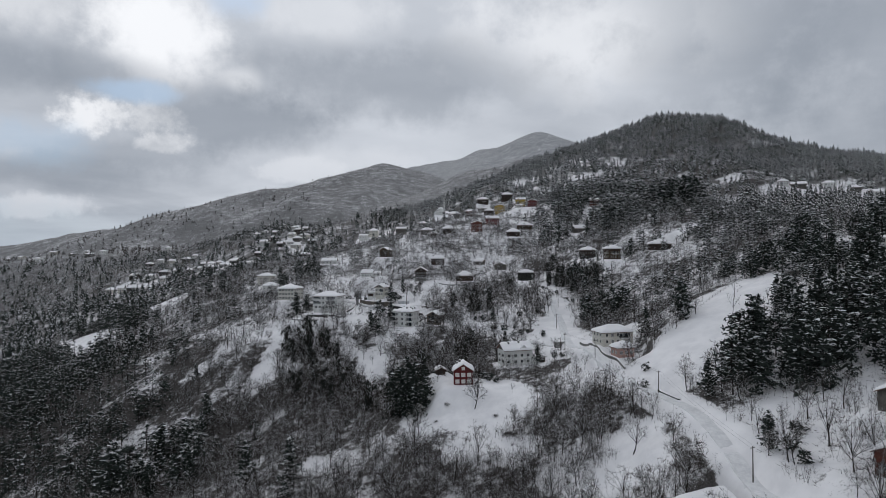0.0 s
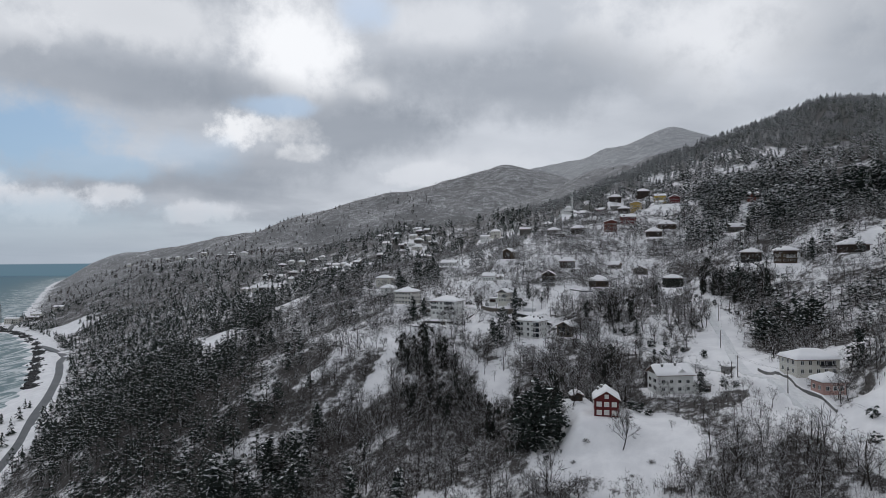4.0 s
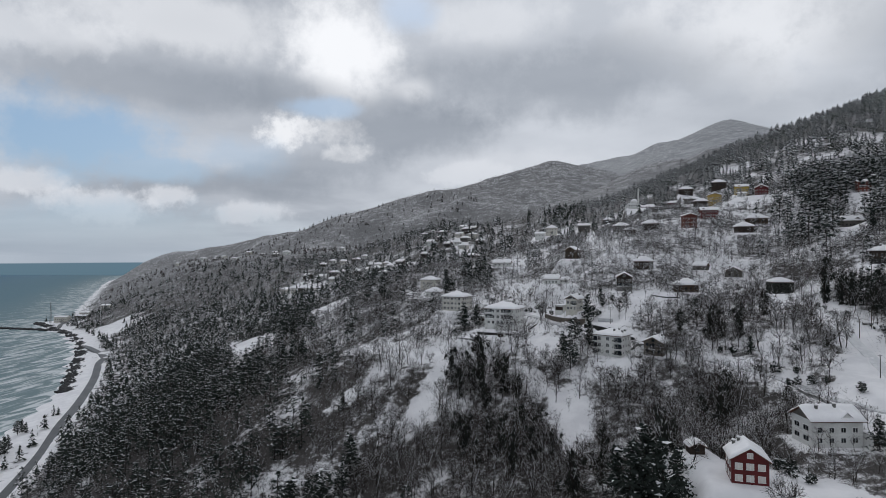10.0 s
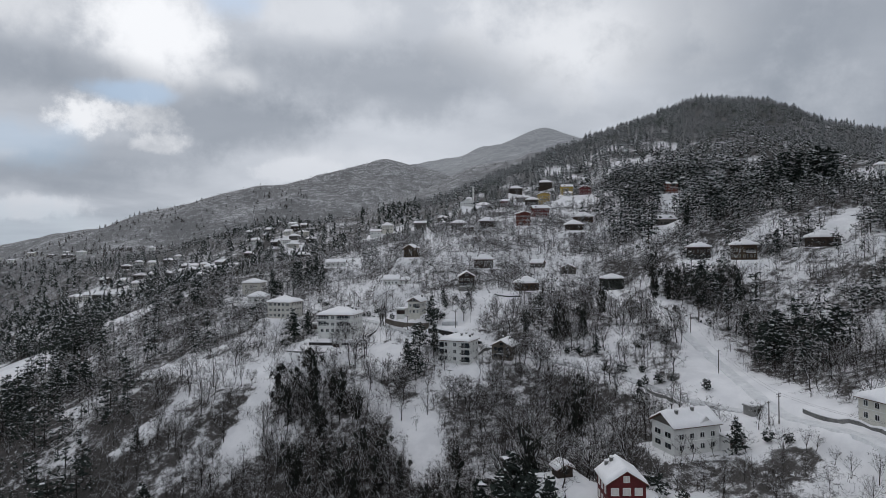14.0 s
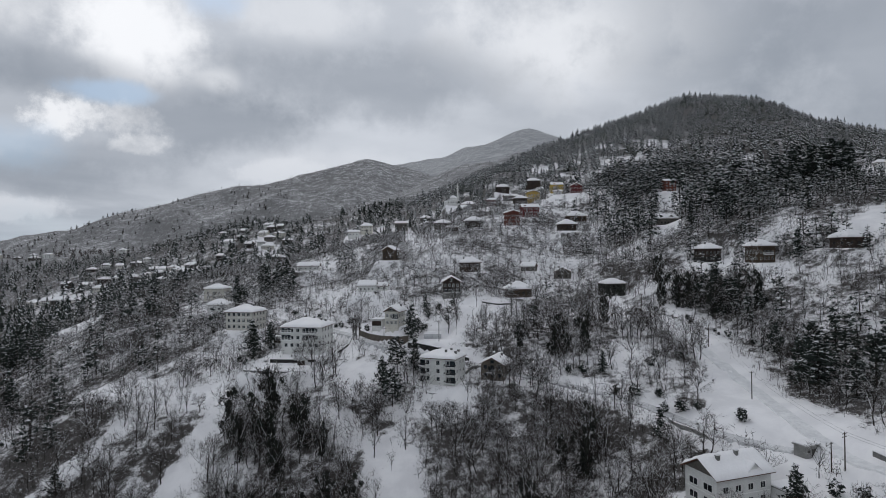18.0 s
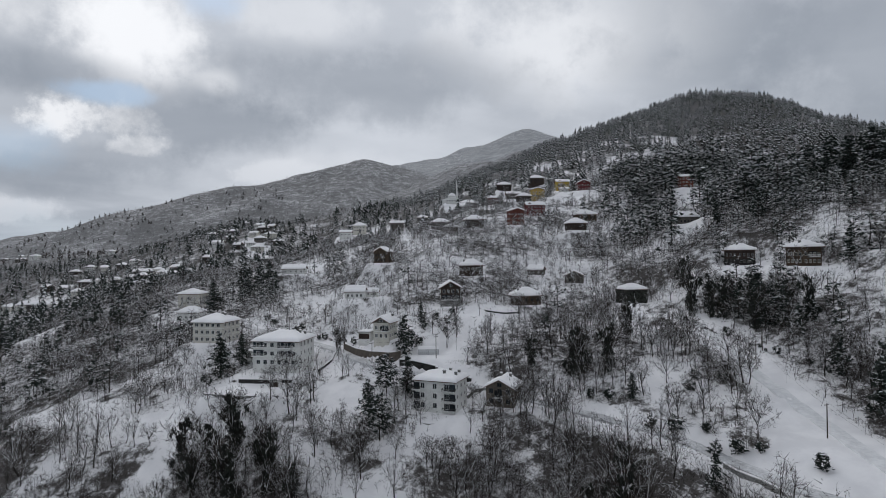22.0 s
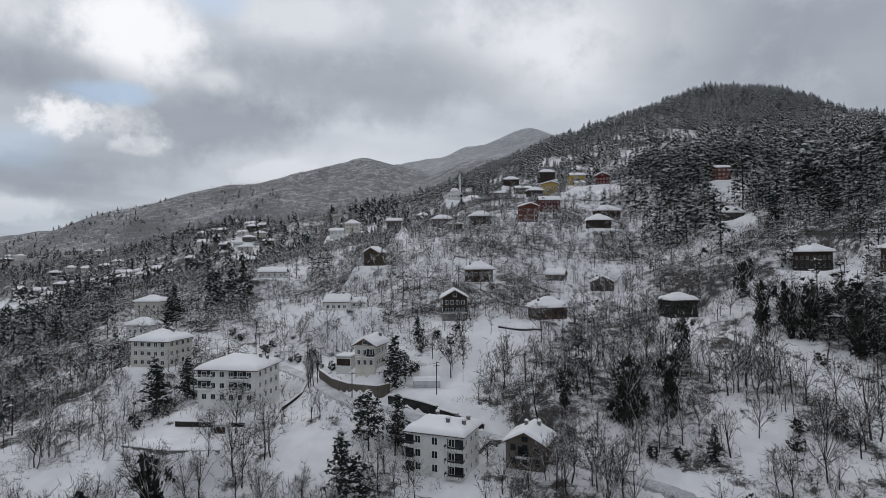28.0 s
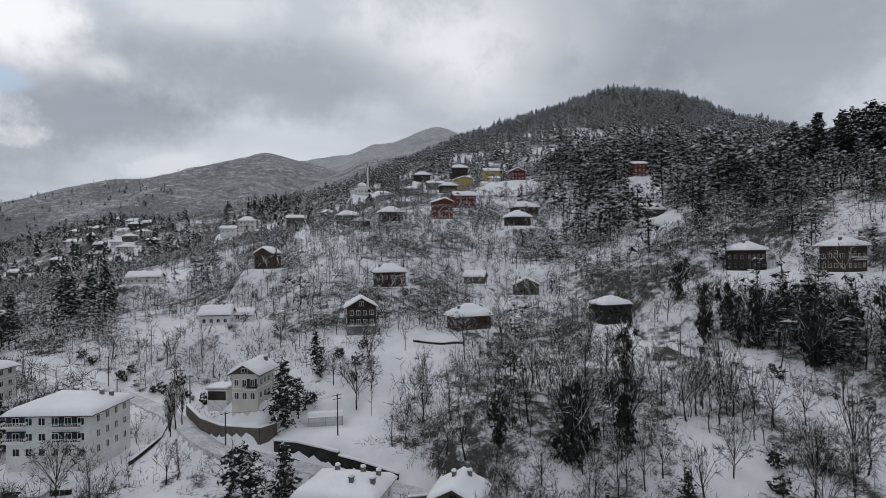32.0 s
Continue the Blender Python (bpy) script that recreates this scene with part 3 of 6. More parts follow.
plot(4, 481.5, 133.4, -10, 6.5, 5.5, 2.2, "gable_x", 1.2, PLASTER, (1, 2, 0.8, 0.9), None, "white lean-to behind the cottage", low=1.0, over=0.4)
plot(-42, 588, 142.0, -6, 15.0, 8.0, 3.2, "gable_x", 2.0, PLASTER, (1, 4, 0.9, 1.0), None, "small white house with snowy roof", low=1.0)
plot(-62, 468, 117.2, -22, 15.0, 13.0, 8.6, "hip", 2.2, CREAM, (3, 5, 1.3, 1.3), (3, 4, 1.1, 1.3), "cream three-storey house with dark windows and snowy hip roof", storey=2.9, low=1.0, chimneys=((2.0, 2.0), (3.5, 1.0)))
plot(-99, 572, 123.6, -16, 14.0, 11.0, 8.2, "hip", 1.9, CREAM, (2, 3, 0.9, 1.2), (2, 3, 0.9, 1.2), "plain cream house with snowy hip roof", storey=2.9, low=2.2)
plot(-86, 521, 121.2, -16, 12.0, 8.0, 4.2, "hip", 2.0, PLASTER, (1, 4, 0.9, 1.0), (1, 2, 0.9, 1.0), "low white house with snowy roof by the road", low=1.2)
plot(-176, 710, 124.0, -20, 15.0, 13.0, 5.6, "hip", 2.0, PLASTER, (2, 5, 1.0, 1.1), (2, 4, 1.0, 1.1), "white house with tiered snowy roofs and verandas", storey=2.8, low=1.0, lantern=True, over=1.2)
plot(0, 728, 174.0, -6, 12.0, 9.0, 5.6, "hip", 2.2, CREAM, (2, 4, 0.9, 1.0), None, "pale yellow house with snowy hip roof", low=0.9, storey=2.7)
plot(-12, 716, 170.0, -6, 11.0, 7.0, 3.4, "gable_x", 1.6, PLASTER, (1, 3, 0.9, 1.0), None, "low white outbuilding with snowy roof", low=1.0)
plot(34, 745, 179.0, -4, 13.0, 8.0, 3.8, "gable_x", 1.8, TIMBER_GREY, (1, 3, 0.9, 1.0), None, "grey roadside house with snowy roof", low=1.2)
plot(33.5, 285, 94.6, 8, 4.8, 4.0, 2.2, "gable_y", 1.1, TIMBER, (1, 1, 0.8, 0.8), None, "small dark garden hut with a thick cap of snow", over=0.5, low=0.9)
plot(113, 122, 104.4, 30, 10.0, 9.0, 5.0, "gable_x", 2.4, BRICK, (1, 2, 1.6, 1.3), (1, 2, 1.6, 1.3), "brick red house with white-framed windows beside the lane", trim=TRIM, low=1.4, over=0.6, chimneys=((-2.5, -1.5),))
plot(128, 138, 113.0, 30, 9.0, 8.0, 4.6, "gable_x", 2.0, TIMBER_GREY, (1, 2, 1.2, 1.0), None, "grey house with snowy roof above the lane", low=1.4, over=0.6)
plot(227, 241, 151.0, 20, 10.0, 9.0, 5.4, "hip", 1.6, PLASTER, (2, 3, 1.0, 1.2), (2, 2, 1.0, 1.2), "white house beside the upper snowy field", low=0.9)
plot(79, 139, 88.6, 20, 13.0, 9.0, 5.0, "gable_x", 2.0, PLASTER, (1, 4, 1.0, 1.2), (1, 2, 1.0, 1.2), "white house below the lane under flat snow", low=1.4)
FLATS.append((85, 722, 10, 9, 0, 199.0, 10.0))  # mosque
FLATS.append((96, 300, 3.5, 3.0, 0, 103.0, 5.0))  # transformer hut
FLATS.append((-38, 410, 12, 8, -22, 108.6, 5.0))  # walled yard below the apartment house
FLATS.append((22.5, 419.3, 6, 4, -10, 116.6, 5.0))  # white garden tunnel

FLATS.append((3.0, 420.5, 7, 4.0, -30, 118.6, 1.5))  # terrace of the cream house

# lanes: points of the middle line, half width
LANE = ((124, 425), (121, 393), (116, 372), (111, 342), (104, 316), (99, 290), (98, 261), (98, 230), (100, 205), (100, 180), (97, 160), (93, 140), (91, 110), (92, 60))
ROAD = ((-110, 552), (-90, 535), (-65, 510), (-46, 490), (-33, 476.5), (-17, 451), (-10, 438), (-1, 416.5), (9, 409.5), (16.6, 405.5), (27, 400), (37, 393.5), (52, 380), (66, 363), (77, 349), (82.5, 331), (86, 315), (95, 303))
SHORE_ROAD = ((-230, 230), (-282, 330), (-329, 408), (-366, 471), (-418, 545), (-472, 628), (-546, 733), (-609, 813), (-640, 860), (-690, 905), (-770, 970), (-850, 1040), (-930, 1105), (-1000, 1160), (-1060, 1240), (-1090, 1330), (-1150, 1440))
for line, known in ((LANE, {}), (ROAD, {3: 118.0, 4: 116.6, 5: 116.0, 6: 115.8, 7: 115.4, 8: 114.0, 9: 112.6, 10: 110.8, 11: 109.2})):
    level = [known.get(i, height(*p)) for i, p in enumerate(line)]
    for (ax, ay), (bx, by), az, bz in zip(line, line[1:], level, level[1:]):
        n = max(1, round(math.hypot(bx - ax, by - ay) / 4.5))
        for k in range(n):
            u = (k + 0.5) / n
            LEVELS.append((ax + (bx - ax) * u, ay + (by - ay) * u, 2.4, 2.2, math.degrees(math.atan2(by - ay, bx - ax)), az + (bz - az) * u, 2.2))
# open snow: ends of a stretch and its radius
OPEN = ((163, 441, 161, 430, 5.5), (171.5, 412, 168, 401, 5.5), (188, 522, 177, 502, 6), (222, 580, 214, 556, 8), (-400, 960, -330, 900, 14), (-300, 985, -230, 950, 9), (-145, 1000, -120, 960, 12), (-60, 640, -30, 600, 5), (35, 256, 50, 262, 14), (48, 240, 56, 248, 11), (30, 264, 38, 272, 8), (58, 215, 32, 231, 3), (78, 171, 68, 178, 5), (-22, 256, -12, 252, 4), (516, 745, 582, 755, 7), (505, 678, 525, 676, 12), (570, 690, 615, 662, 12), (236, 272, 222, 246, 9), (213, 404, 232, 412, 6), (114, 217, 166, 254, 17), (109, 227, 166, 257, 8), (-310, 645, -236, 555, 18), (-235, 660, -190, 590, 13), (0, 358, 3, 332, 5.5), (-54, 403, -66, 362, 4.5), (-118, 440, -92, 425, 5), (121, 378, 111, 348, 6.5), (108, 344, 97, 314, 10), (91, 378, 97, 360, 3), (84, 286, 92, 297, 6), (-246, 512, -232, 548, 12), (-208, 588, -180, 625, 9), (-20, 424, -9, 420, 6), (-14, 408, -4, 388, 5), (-54, 396, -38, 391, 5), (6, 373, 28, 374, 3), (-66, 408, -58, 402, 5), (126, 412, 124, 380, 5),
        (-42, 414, -34, 404, 11), (-84, 414, -60, 402, 4), (46, 452, 24, 414, 9), (60, 452, 50, 440, 6), (112, 446, 103, 418, 5), (92, 388, 84, 368, 3), (124, 410, 118, 350, 4), (104, 330, 100, 282, 9),
        (5, 440, 14, 430, 8), (-30, 530, 4, 480, 7), (44, 742, 28, 588, 3), (-8, 452, 4, 440, 5), (84, 188, 78, 172, 7), (180, 640, 160, 650, 12), (-92, 398, -108, 384, 2), (-20, 378, -10, 366, 3), (130, 270, 122, 282, 6), (-800, 1062, -885, 1195, 26))


# thinner growth: place, radius, share that is missing
SPARSE = ((235, 610, 110, 0.2), (165, 195, 55, 0.45), (120, 140, 30, 0.6), (205, 300, 40, 0.3), (-75, 410, 25, 0.3), (20, 460, 45, 0.2), (130, 505, 40, 0.1), (110, 560, 40, 0.12), (-20, 520, 40, 0.25), (300, 900, 120, 0.2))


# thicker growth: place and radius
GROVES = ((-26, 345, 26), (-30, 310, 25), (25, 352, 17), (58, 345, 17), (-5, 308, 18), (-200, 400, 60), (-31, 368, 13), (20, 305, 14), (150, 400, 22), (185, 470, 30))


def off_line(line, x, y):
    best = np.full(len(x), 1e9)
    for (ax, ay), (bx, by) in zip(line, line[1:]):
        dx, dy = bx - ax, by - ay
        u = np.clip(((x - ax) * dx + (y - ay) * dy) / (dx * dx + dy * dy), 0, 1)
        best = np.minimum(best, np.hypot(x - ax - u * dx, y - ay - u * dy))
    return best


def wooded(x, y):
    """How thick the growth stands: 0 on open snow, lanes and yards, 1 in the woods."""
    far = smooth(800, 1300, y)
    thick = np.full(len(x), 0.80) + (0.34 * ripple(x, y, 60, 11) + 0.15 * ripple(x, y, 22, 12)) * (1 - far) + (0.08 + 0.07 * ripple(x, y, 420, 14)) * far
    village = smooth(-110, -70, x) * smooth(130, 90, x) * smooth(372, 400, y) * smooth(760, 690, y)
    thick = thick - 0.06 * village
    for sx, sy, r, k in SPARSE:
        thick = thick * (1 - k * smooth(r * 1.3, r * 0.6, np.hypot(x - sx, y - sy)))
    for gx0, gy0, r in GROVES:
        thick = np.maximum(thick, 1.0 * smooth(r * 1.25, r * 0.7, np.hypot(x - gx0, y - gy0) + 0.25 * r * ripple(x, y, 20, 15)))
    for ax, ay, bx, by, r in OPEN:
        d = off_line(((ax, ay), (bx, by)), x, y)
        thick = np.minimum(thick, 0.02 + smooth(r - 1.5, r + 6.0, d + 3.0 * ripple(x, y, 14, 13)))
    thick = np.minimum(thick, smooth(4.5, 7.5, off_line(LANE, x, y)))
    thick = np.minimum(thick, smooth(4.0, 7.5, off_line(ROAD, x, y)))
    thick = np.minimum(thick, smooth(7, 13, off_line(SHORE_ROAD, x, y)))
    for fx, fy, a, b, turn, h, rim in FLATS:
        c, s = math.cos(radians(turn)), math.sin(radians(turn))
        u, v = (x - fx) * c + (y - fy) * s, -(x - fx) * s + (y - fy) * c
        thick = np.minimum(thick, smooth(-0.5, 2.5, np.hypot(np.maximum(np.abs(u) - a, 0), np.maximum(np.abs(v) - b, 0))))
    shore = inland(x, y)
    return np.clip(thick, 0, 1) * np.maximum(smooth(18, 30, shore), smooth(-40, -5, shore) * smooth(1270, 1360, y))


FIRS = ((190, 215, 45, 0.95), (150, 180, 28, 0.8), (215, 270, 40, 0.95), (155, 418, 24, 0.3), (182, 440, 26, 0.3), (140, 385, 14, 0.2), (-215, 540, 22, 0.9), (-290, 480, 70, 0.7), (-300, 620, 90, 0.75), (-220, 440, 45, 0.65),
        (-170, 330, 55, 0.5), (-220, 420, 55, 0.7), (-130, 385, 28, 0.3), (-110, 300, 35, 0.3), (-270, 530, 50, 0.75), (-60, 560, 18, 0.7), (-20, 590, 16, 0.6), (-110, 470, 22, 0.12), (-400, 800, 140, 0.7), (190, 545, 40, 0.4), (240, 480, 45, 0.75), (250, 620, 60, 0.9), (150, 330, 30, 0.25), (175, 320, 30, 0.5), (95, 640, 10, 0.3), (-110, 960, 60, 0.7), (250, 380, 45, 0.85))


def fir_share(x, y, z):
    """The share of conifers among the trees."""
    share = np.full(len(x), 0.008) + 0.10 * smooth(0.3, 0.8, ripple(x, y, 70, 21)) * (1 - smooth(-60, -30, x) * smooth(160, 120, x) * smooth(600, 560, y)) + 0.22 * smooth(-80, -140, x) * smooth(-0.5, 0.3, ripple(x, y, 55, 24))
    for fx, fy, r, s in FIRS:
        share = np.maximum(share, s * smooth(r * 1.35, r * 0.7, np.hypot(x - fx, y - fy)))
    share = share * (1 - smooth(-25, -5, x) * smooth(106, 98, x) * smooth(350, 330, y))
    share = np.maximum(share, 0.95 * smooth(0, 40, z - 212 + 0.06 * (700 - y)) * smooth(120, 220, x + 0.2 * (y - 600)))
    return np.maximum(share, 0.85 * smooth(760, 860, y) * smooth(60, 140, x))


# ---- ground, sea, lanes ----
def spread(lo, hi, step, far_lo, far_hi, grow=1.12, most=45):
    line = list(np.arange(lo, hi + 0.1, step))
    for end, sign in ((far_hi, 1), (far_lo, -1)):
        p, s = (line[-1], step) if sign > 0 else (line[0], step)
        while (p < end) if sign > 0 else (p > end):
            s = min(s * grow, most)
            p += sign * s
            line.append(p) if sign > 0 else line.insert(0, p)
    return np.array(line)


gx, gy = spread(-330, 260, 3.0, -3600, 2600), spread(110, 640, 3.0, -500, 4400)
gx, gy = [np.sort(np.r_[g, 0.5 * (g[1:] + g[:-1])[(g[1:] > lo) & (g[1:] < hi)]]) for g, lo, hi in ((gx, -60, 130), (gy, 370, 445))]  # finer round the walled gardens
px, py = [a.ravel() for a in np.meshgrid(gx, gy)]
pz = land(px, py)
on_lane = np.minimum(off_line(LANE, px, py), off_line(ROAD, px, py))
nx, ny = len(gx), len(gy)
corner = (np.arange(ny - 1)[:, None] * nx + np.arange(nx - 1)[None]).ravel()
ground_mesh = mesh_of("ground", np.c_[px, py, pz], np.c_[corner, corner + 1, corner + 1 + nx, corner + nx], [], smooth_faces=True)
thick = wooded(px, py)
cover = ground_mesh.attributes.new("undergrowth", "FLOAT", "POINT")
cover.data.foreach_set("value", (np.minimum(thick, 0.86 + 0.1 * smooth(-80, -140, px)) * (1 - 0.08 * smooth(-110, -70, px) * smooth(330, 380, py) * smooth(680, 620, py) * smooth(260, 220, px)) * (1 + 0.12 * smooth(-30, -80, px) * smooth(430, 380, py)) * (1 + 0.14 * smooth(60, 160, px) * smooth(640, 760, py) * smooth(1500, 1300, py))).astype(np.float32))
haze_layer = ground_mesh.attributes.new("haze", "FLOAT", "POINT")  # haze over the back ridge and far slopes, put into the ground colour
haze_layer.data.foreach_set("value", (smooth(2950, 3450, py) + 0.42 * smooth(950, 1700, py) * smooth(500, 100, px - 0.3 * (py - 1000))).clip(0, 1).astype(np.float32))

GROUND = bpy.data.materials.new("snowy_ground")
GROUND.use_nodes = True
gt = GROUND.node_tree
gp = gt.nodes["Principled BSDF"]
gc = gt.nodes.new("ShaderNodeTexCoord").outputs["Object"]
att = gt.nodes.new("ShaderNodeAttribute")
att.attribute_name = "undergrowth"
flat_map = gt.nodes.new("ShaderNodeMapping")
flat_map.inputs["Scale"].default_value = (1, 1, 0.9)
gt.links.new(gc, flat_map.inputs[0])
g_big, g_mid, g_small = noise_of(gt, gc, 0.035, 5.0), noise_of(gt, flat_map.outputs[0], 0.28, 8.0, 0.7), noise_of(gt, flat_map.outputs[0], 2.4, 7.0, 0.8)
g_wide = noise_of(gt, flat_map.outputs[0], 0.07, 8.0, 0.72)
litter = link_maths(gt, "ADD", link_maths(gt, "ADD", link_maths(gt, "MULTIPLY", g_mid, 0.40), link_maths(gt, "MULTIPLY", g_wide, 0.26)), link_maths(gt, "MULTIPLY", g_small, 0.34))
haze = gt.nodes.new("ShaderNodeAttribute")
haze.attribute_name = "haze"
reach = link_maths(gt, "ADD", link_maths(gt, "MULTIPLY", att.outputs["Fac"], 0.315), link_maths(gt, "MULTIPLY", link_maths(gt, "SUBTRACT", g_big, 0.25), 0.17))
brush = ramp(gt, link_maths(gt, "ADD", litter, reach), 0.715, 0.815)
snow_col = mixed(gt, ramp(gt, noise_of(gt, gc, 0.12, 6.0, 0.6), 0.35, 0.65), (0.776, 0.766, 0.775), (0.880, 0.868, 0.871))
brush_col = mixed(gt, ramp(gt, g_small, 0.3, 0.7), (0.028, 0.026, 0.025), (0.135, 0.124, 0.116))
# painted haze: undergrowth turns pale grey with distance
brush_col = mixed(gt, haze.outputs["Fac"], brush_col, mixed(gt, g_wide, (0.20, 0.205, 0.21), (0.36, 0.365, 0.37)))
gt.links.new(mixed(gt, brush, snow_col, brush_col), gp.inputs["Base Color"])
gp.inputs["Roughness"].default_value, gp.inputs["Specular IOR Level"].default_value = 0.85, 0.15
gbump = gt.nodes.new("ShaderNodeBump")
gbump.inputs["Strength"].default_value, gbump.inputs["Distance"].default_value = 0.5, 0.5
gt.links.new(litter, gbump.inputs["Height"])
gt.links.new(gbump.outputs[0], gp.inputs["Normal"])
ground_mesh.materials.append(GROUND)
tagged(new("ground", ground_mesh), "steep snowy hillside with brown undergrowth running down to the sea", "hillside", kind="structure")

SEA = bpy.data.materials.new("winter_sea")
SEA.use_nodes = True
st = SEA.node_tree
sp = st.nodes["Principled BSDF"]
sc = st.nodes.new("ShaderNodeTexCoord").outputs["Object"]
shore = st.nodes.new("ShaderNodeAttribute")
shore.attribute_name = "shallows"
swell = noise_of(st, sc, 0.02, 7.0, 0.6, 0.8)
chop = noise_of(st, sc, 0.25, 6.0, 0.65)
surf_map = st.nodes.new("ShaderNodeMapping")
surf_map.inputs["Rotation"].default_value = (0, 0, radians(36))
surf_map.inputs["Scale"].default_value = (1.0, 0.25, 1.0)
st.links.new(sc, surf_map.inputs[0])
foam = noise_of(st, surf_map.outputs[0], 0.05, 8.0, 0.65, 1.6)
deep = st.nodes.new("ShaderNodeAttribute")
deep.attribute_name = "depth"
water = mixed(st, swell, (0.075, 0.160, 0.200), (0.115, 0.205, 0.240))
water = mixed(st, deep.outputs["Fac"], water, (0.036, 0.118, 0.215))
water = mixed(st, shore.outputs["Fac"], water, (0.17, 0.235, 0.245))
spray = ramp(st, link_maths(st, "ADD", foam, link_maths(st, "MULTIPLY", shore.outputs["Fac"], 0.24)), 0.67, 0.84)
spray = link_maths(st, "MULTIPLY", spray, ramp(st, deep.outputs["Fac"], 0.0, 0.7, 1.0, 0.1))
st.links.new(mixed(st, spray, water, (0.62, 0.65, 0.66)), sp.inputs["Base Color"])
st.links.new(ramp(st, spray, 0.0, 1.0, 0.5, 0.85), sp.inputs["Roughness"])
sp.inputs["Specular IOR Level"].default_value = 0.035
sb = st.nodes.new("ShaderNodeBump")
sb.inputs["Strength"].default_value, sb.inputs["Distance"].default_value = 0.35, 0.8
st.links.new(link_maths(st, "ADD", link_maths(st, "MULTIPLY", swell, 2.0), chop), sb.inputs["Height"])
st.links.new(sb.outputs[0], sp.inputs["Normal"])
qx, qy = spread(-2400, 200, 40.0, -5400, 400, 1.1, 120), spread(-200, 2600, 40.0, -600, 5600, 1.1, 120)
ax, ay = [a.ravel() for a in np.meshgrid(qx, qy)]
qn = len(qx)
corner = (np.arange(len(qy) - 1)[:, None] * qn + np.arange(qn - 1)[None]).ravel()
sea_mesh = mesh_of("sea", np.c_[ax, ay, 0 * ax], np.c_[corner, corner + 1, corner + 1 + qn, corner + qn], [SEA], smooth_faces=True)
off_shore = inland(ax, ay)
for key, value in (("shallows", smooth(-330, -20, off_shore)), ("depth", smooth(-150, -1900, off_shore))):
    shallows = sea_mesh.attributes.new(key, "FLOAT", "POINT")
    shallows.data.foreach_set("value", value.astype(np.float32))
tagged(new("sea", sea_mesh), "grey-green winter sea with white surf along the shore", "sea", kind="structure")


def along(line, step):
    """Points along a line of bends, with the way to the side at each."""
    pts = [Vector((*p, 0)) for p in line]
    n = len(pts)
    out = []
    for i in range(n - 1):
        a, b, c, d = pts[max(i - 1, 0)], pts[i], pts[i + 1], pts[min(i + 2, n - 1)]
        k = max(2, int((c - b).length / step))
        for j in range(k):
            s = j / k
            out.append(0.5 * (2 * b + (c - a) * s + (2 * a - 5 * b + 4 * c - d) * s * s + (3 * b - a - 3 * c + d) * s**3))
    out.append(pts[-1])
    return out


def strip(name, line, half, lift, mat, label, category, cross=4, step=3.0, sag=0.0):
    pts = along(line, step)
    verts = []
    for i, p in enumerate(pts):
        way = (pts[min(i + 1, len(pts) - 1)] - pts[max(i - 1, 0)]).normalized()
        side = Vector((way.y, -way.x, 0))
        row = [p + side * half * (2 * k / cross - 1) for k in range(cross + 1)]
        zs = land([q.x for q in row], [q.y for q in row])
        mid = float(np.max(zs)) if sag == 0 else float(np.mean(zs))
        verts += [(q.x, q.y, mid + lift + 0.06 * math.sin(k * 1.9 + i * 0.35)) for k, q in enumerate(row)]
        verts += [(row[-1].x + side.x, row[-1].y + side.y, mid - 2.2), (row[0].x - side.x, row[0].y - side.y, mid - 2.2)]
    w = cross + 3
    faces = []
    for i in range(len(pts) - 1):
        for k in range(w):
            faces.append((i * w + k, i * w + (k + 1) % w, (i + 1) * w + (k + 1) % w, (i + 1) * w + k))
    me = mesh_of(name, verts, faces, [mat], smooth_faces=False)
    return tagged(new(name, me), label, category, kind="structure")


PACKED = material("packed_snow_with_ruts", (0.64, 0.64, 0.65), (0.81, 0.81, 0.81), 0.75, 0.35, 1.2, 0.35, vary=0.0)
strip("road", SHORE_ROAD, 4.2, 0.25, ASPHALT, "wet grey asphalt coast road between snowy verges", "road", step=6.0, sag=1)
strip("lane", LANE, 2.0, 0.30, PACKED, "snow-packed village lane climbing the hillside", "lane", sag=1)
SLUSH = material("wet_slush_with_wheel_tracks", (0.36, 0.36, 0.37), (0.76, 0.76, 0.765), 0.6, 0.16, 1.6, 0.3, vary=0.0)
strip("street", ROAD, 2.1, 0.30, SLUSH, "snow-packed street winding between the houses", "street", sag=1)


# ---- houses ----
SHARED = {}


def shared(key, make):
    if key not in SHARED:
        SHARED[key] = make()
    return SHARED[key]


def roof_at(kind, u, v, a, b, rise):
    if kind == "gable_x":
        return rise * (1 - abs(v) / b)
    if kind == "gable_y":
        return rise * (1 - abs(u) / a)
    m = min(a, b)
    return rise * min(1.0, min(a - abs(u), b - abs(v)) / m)


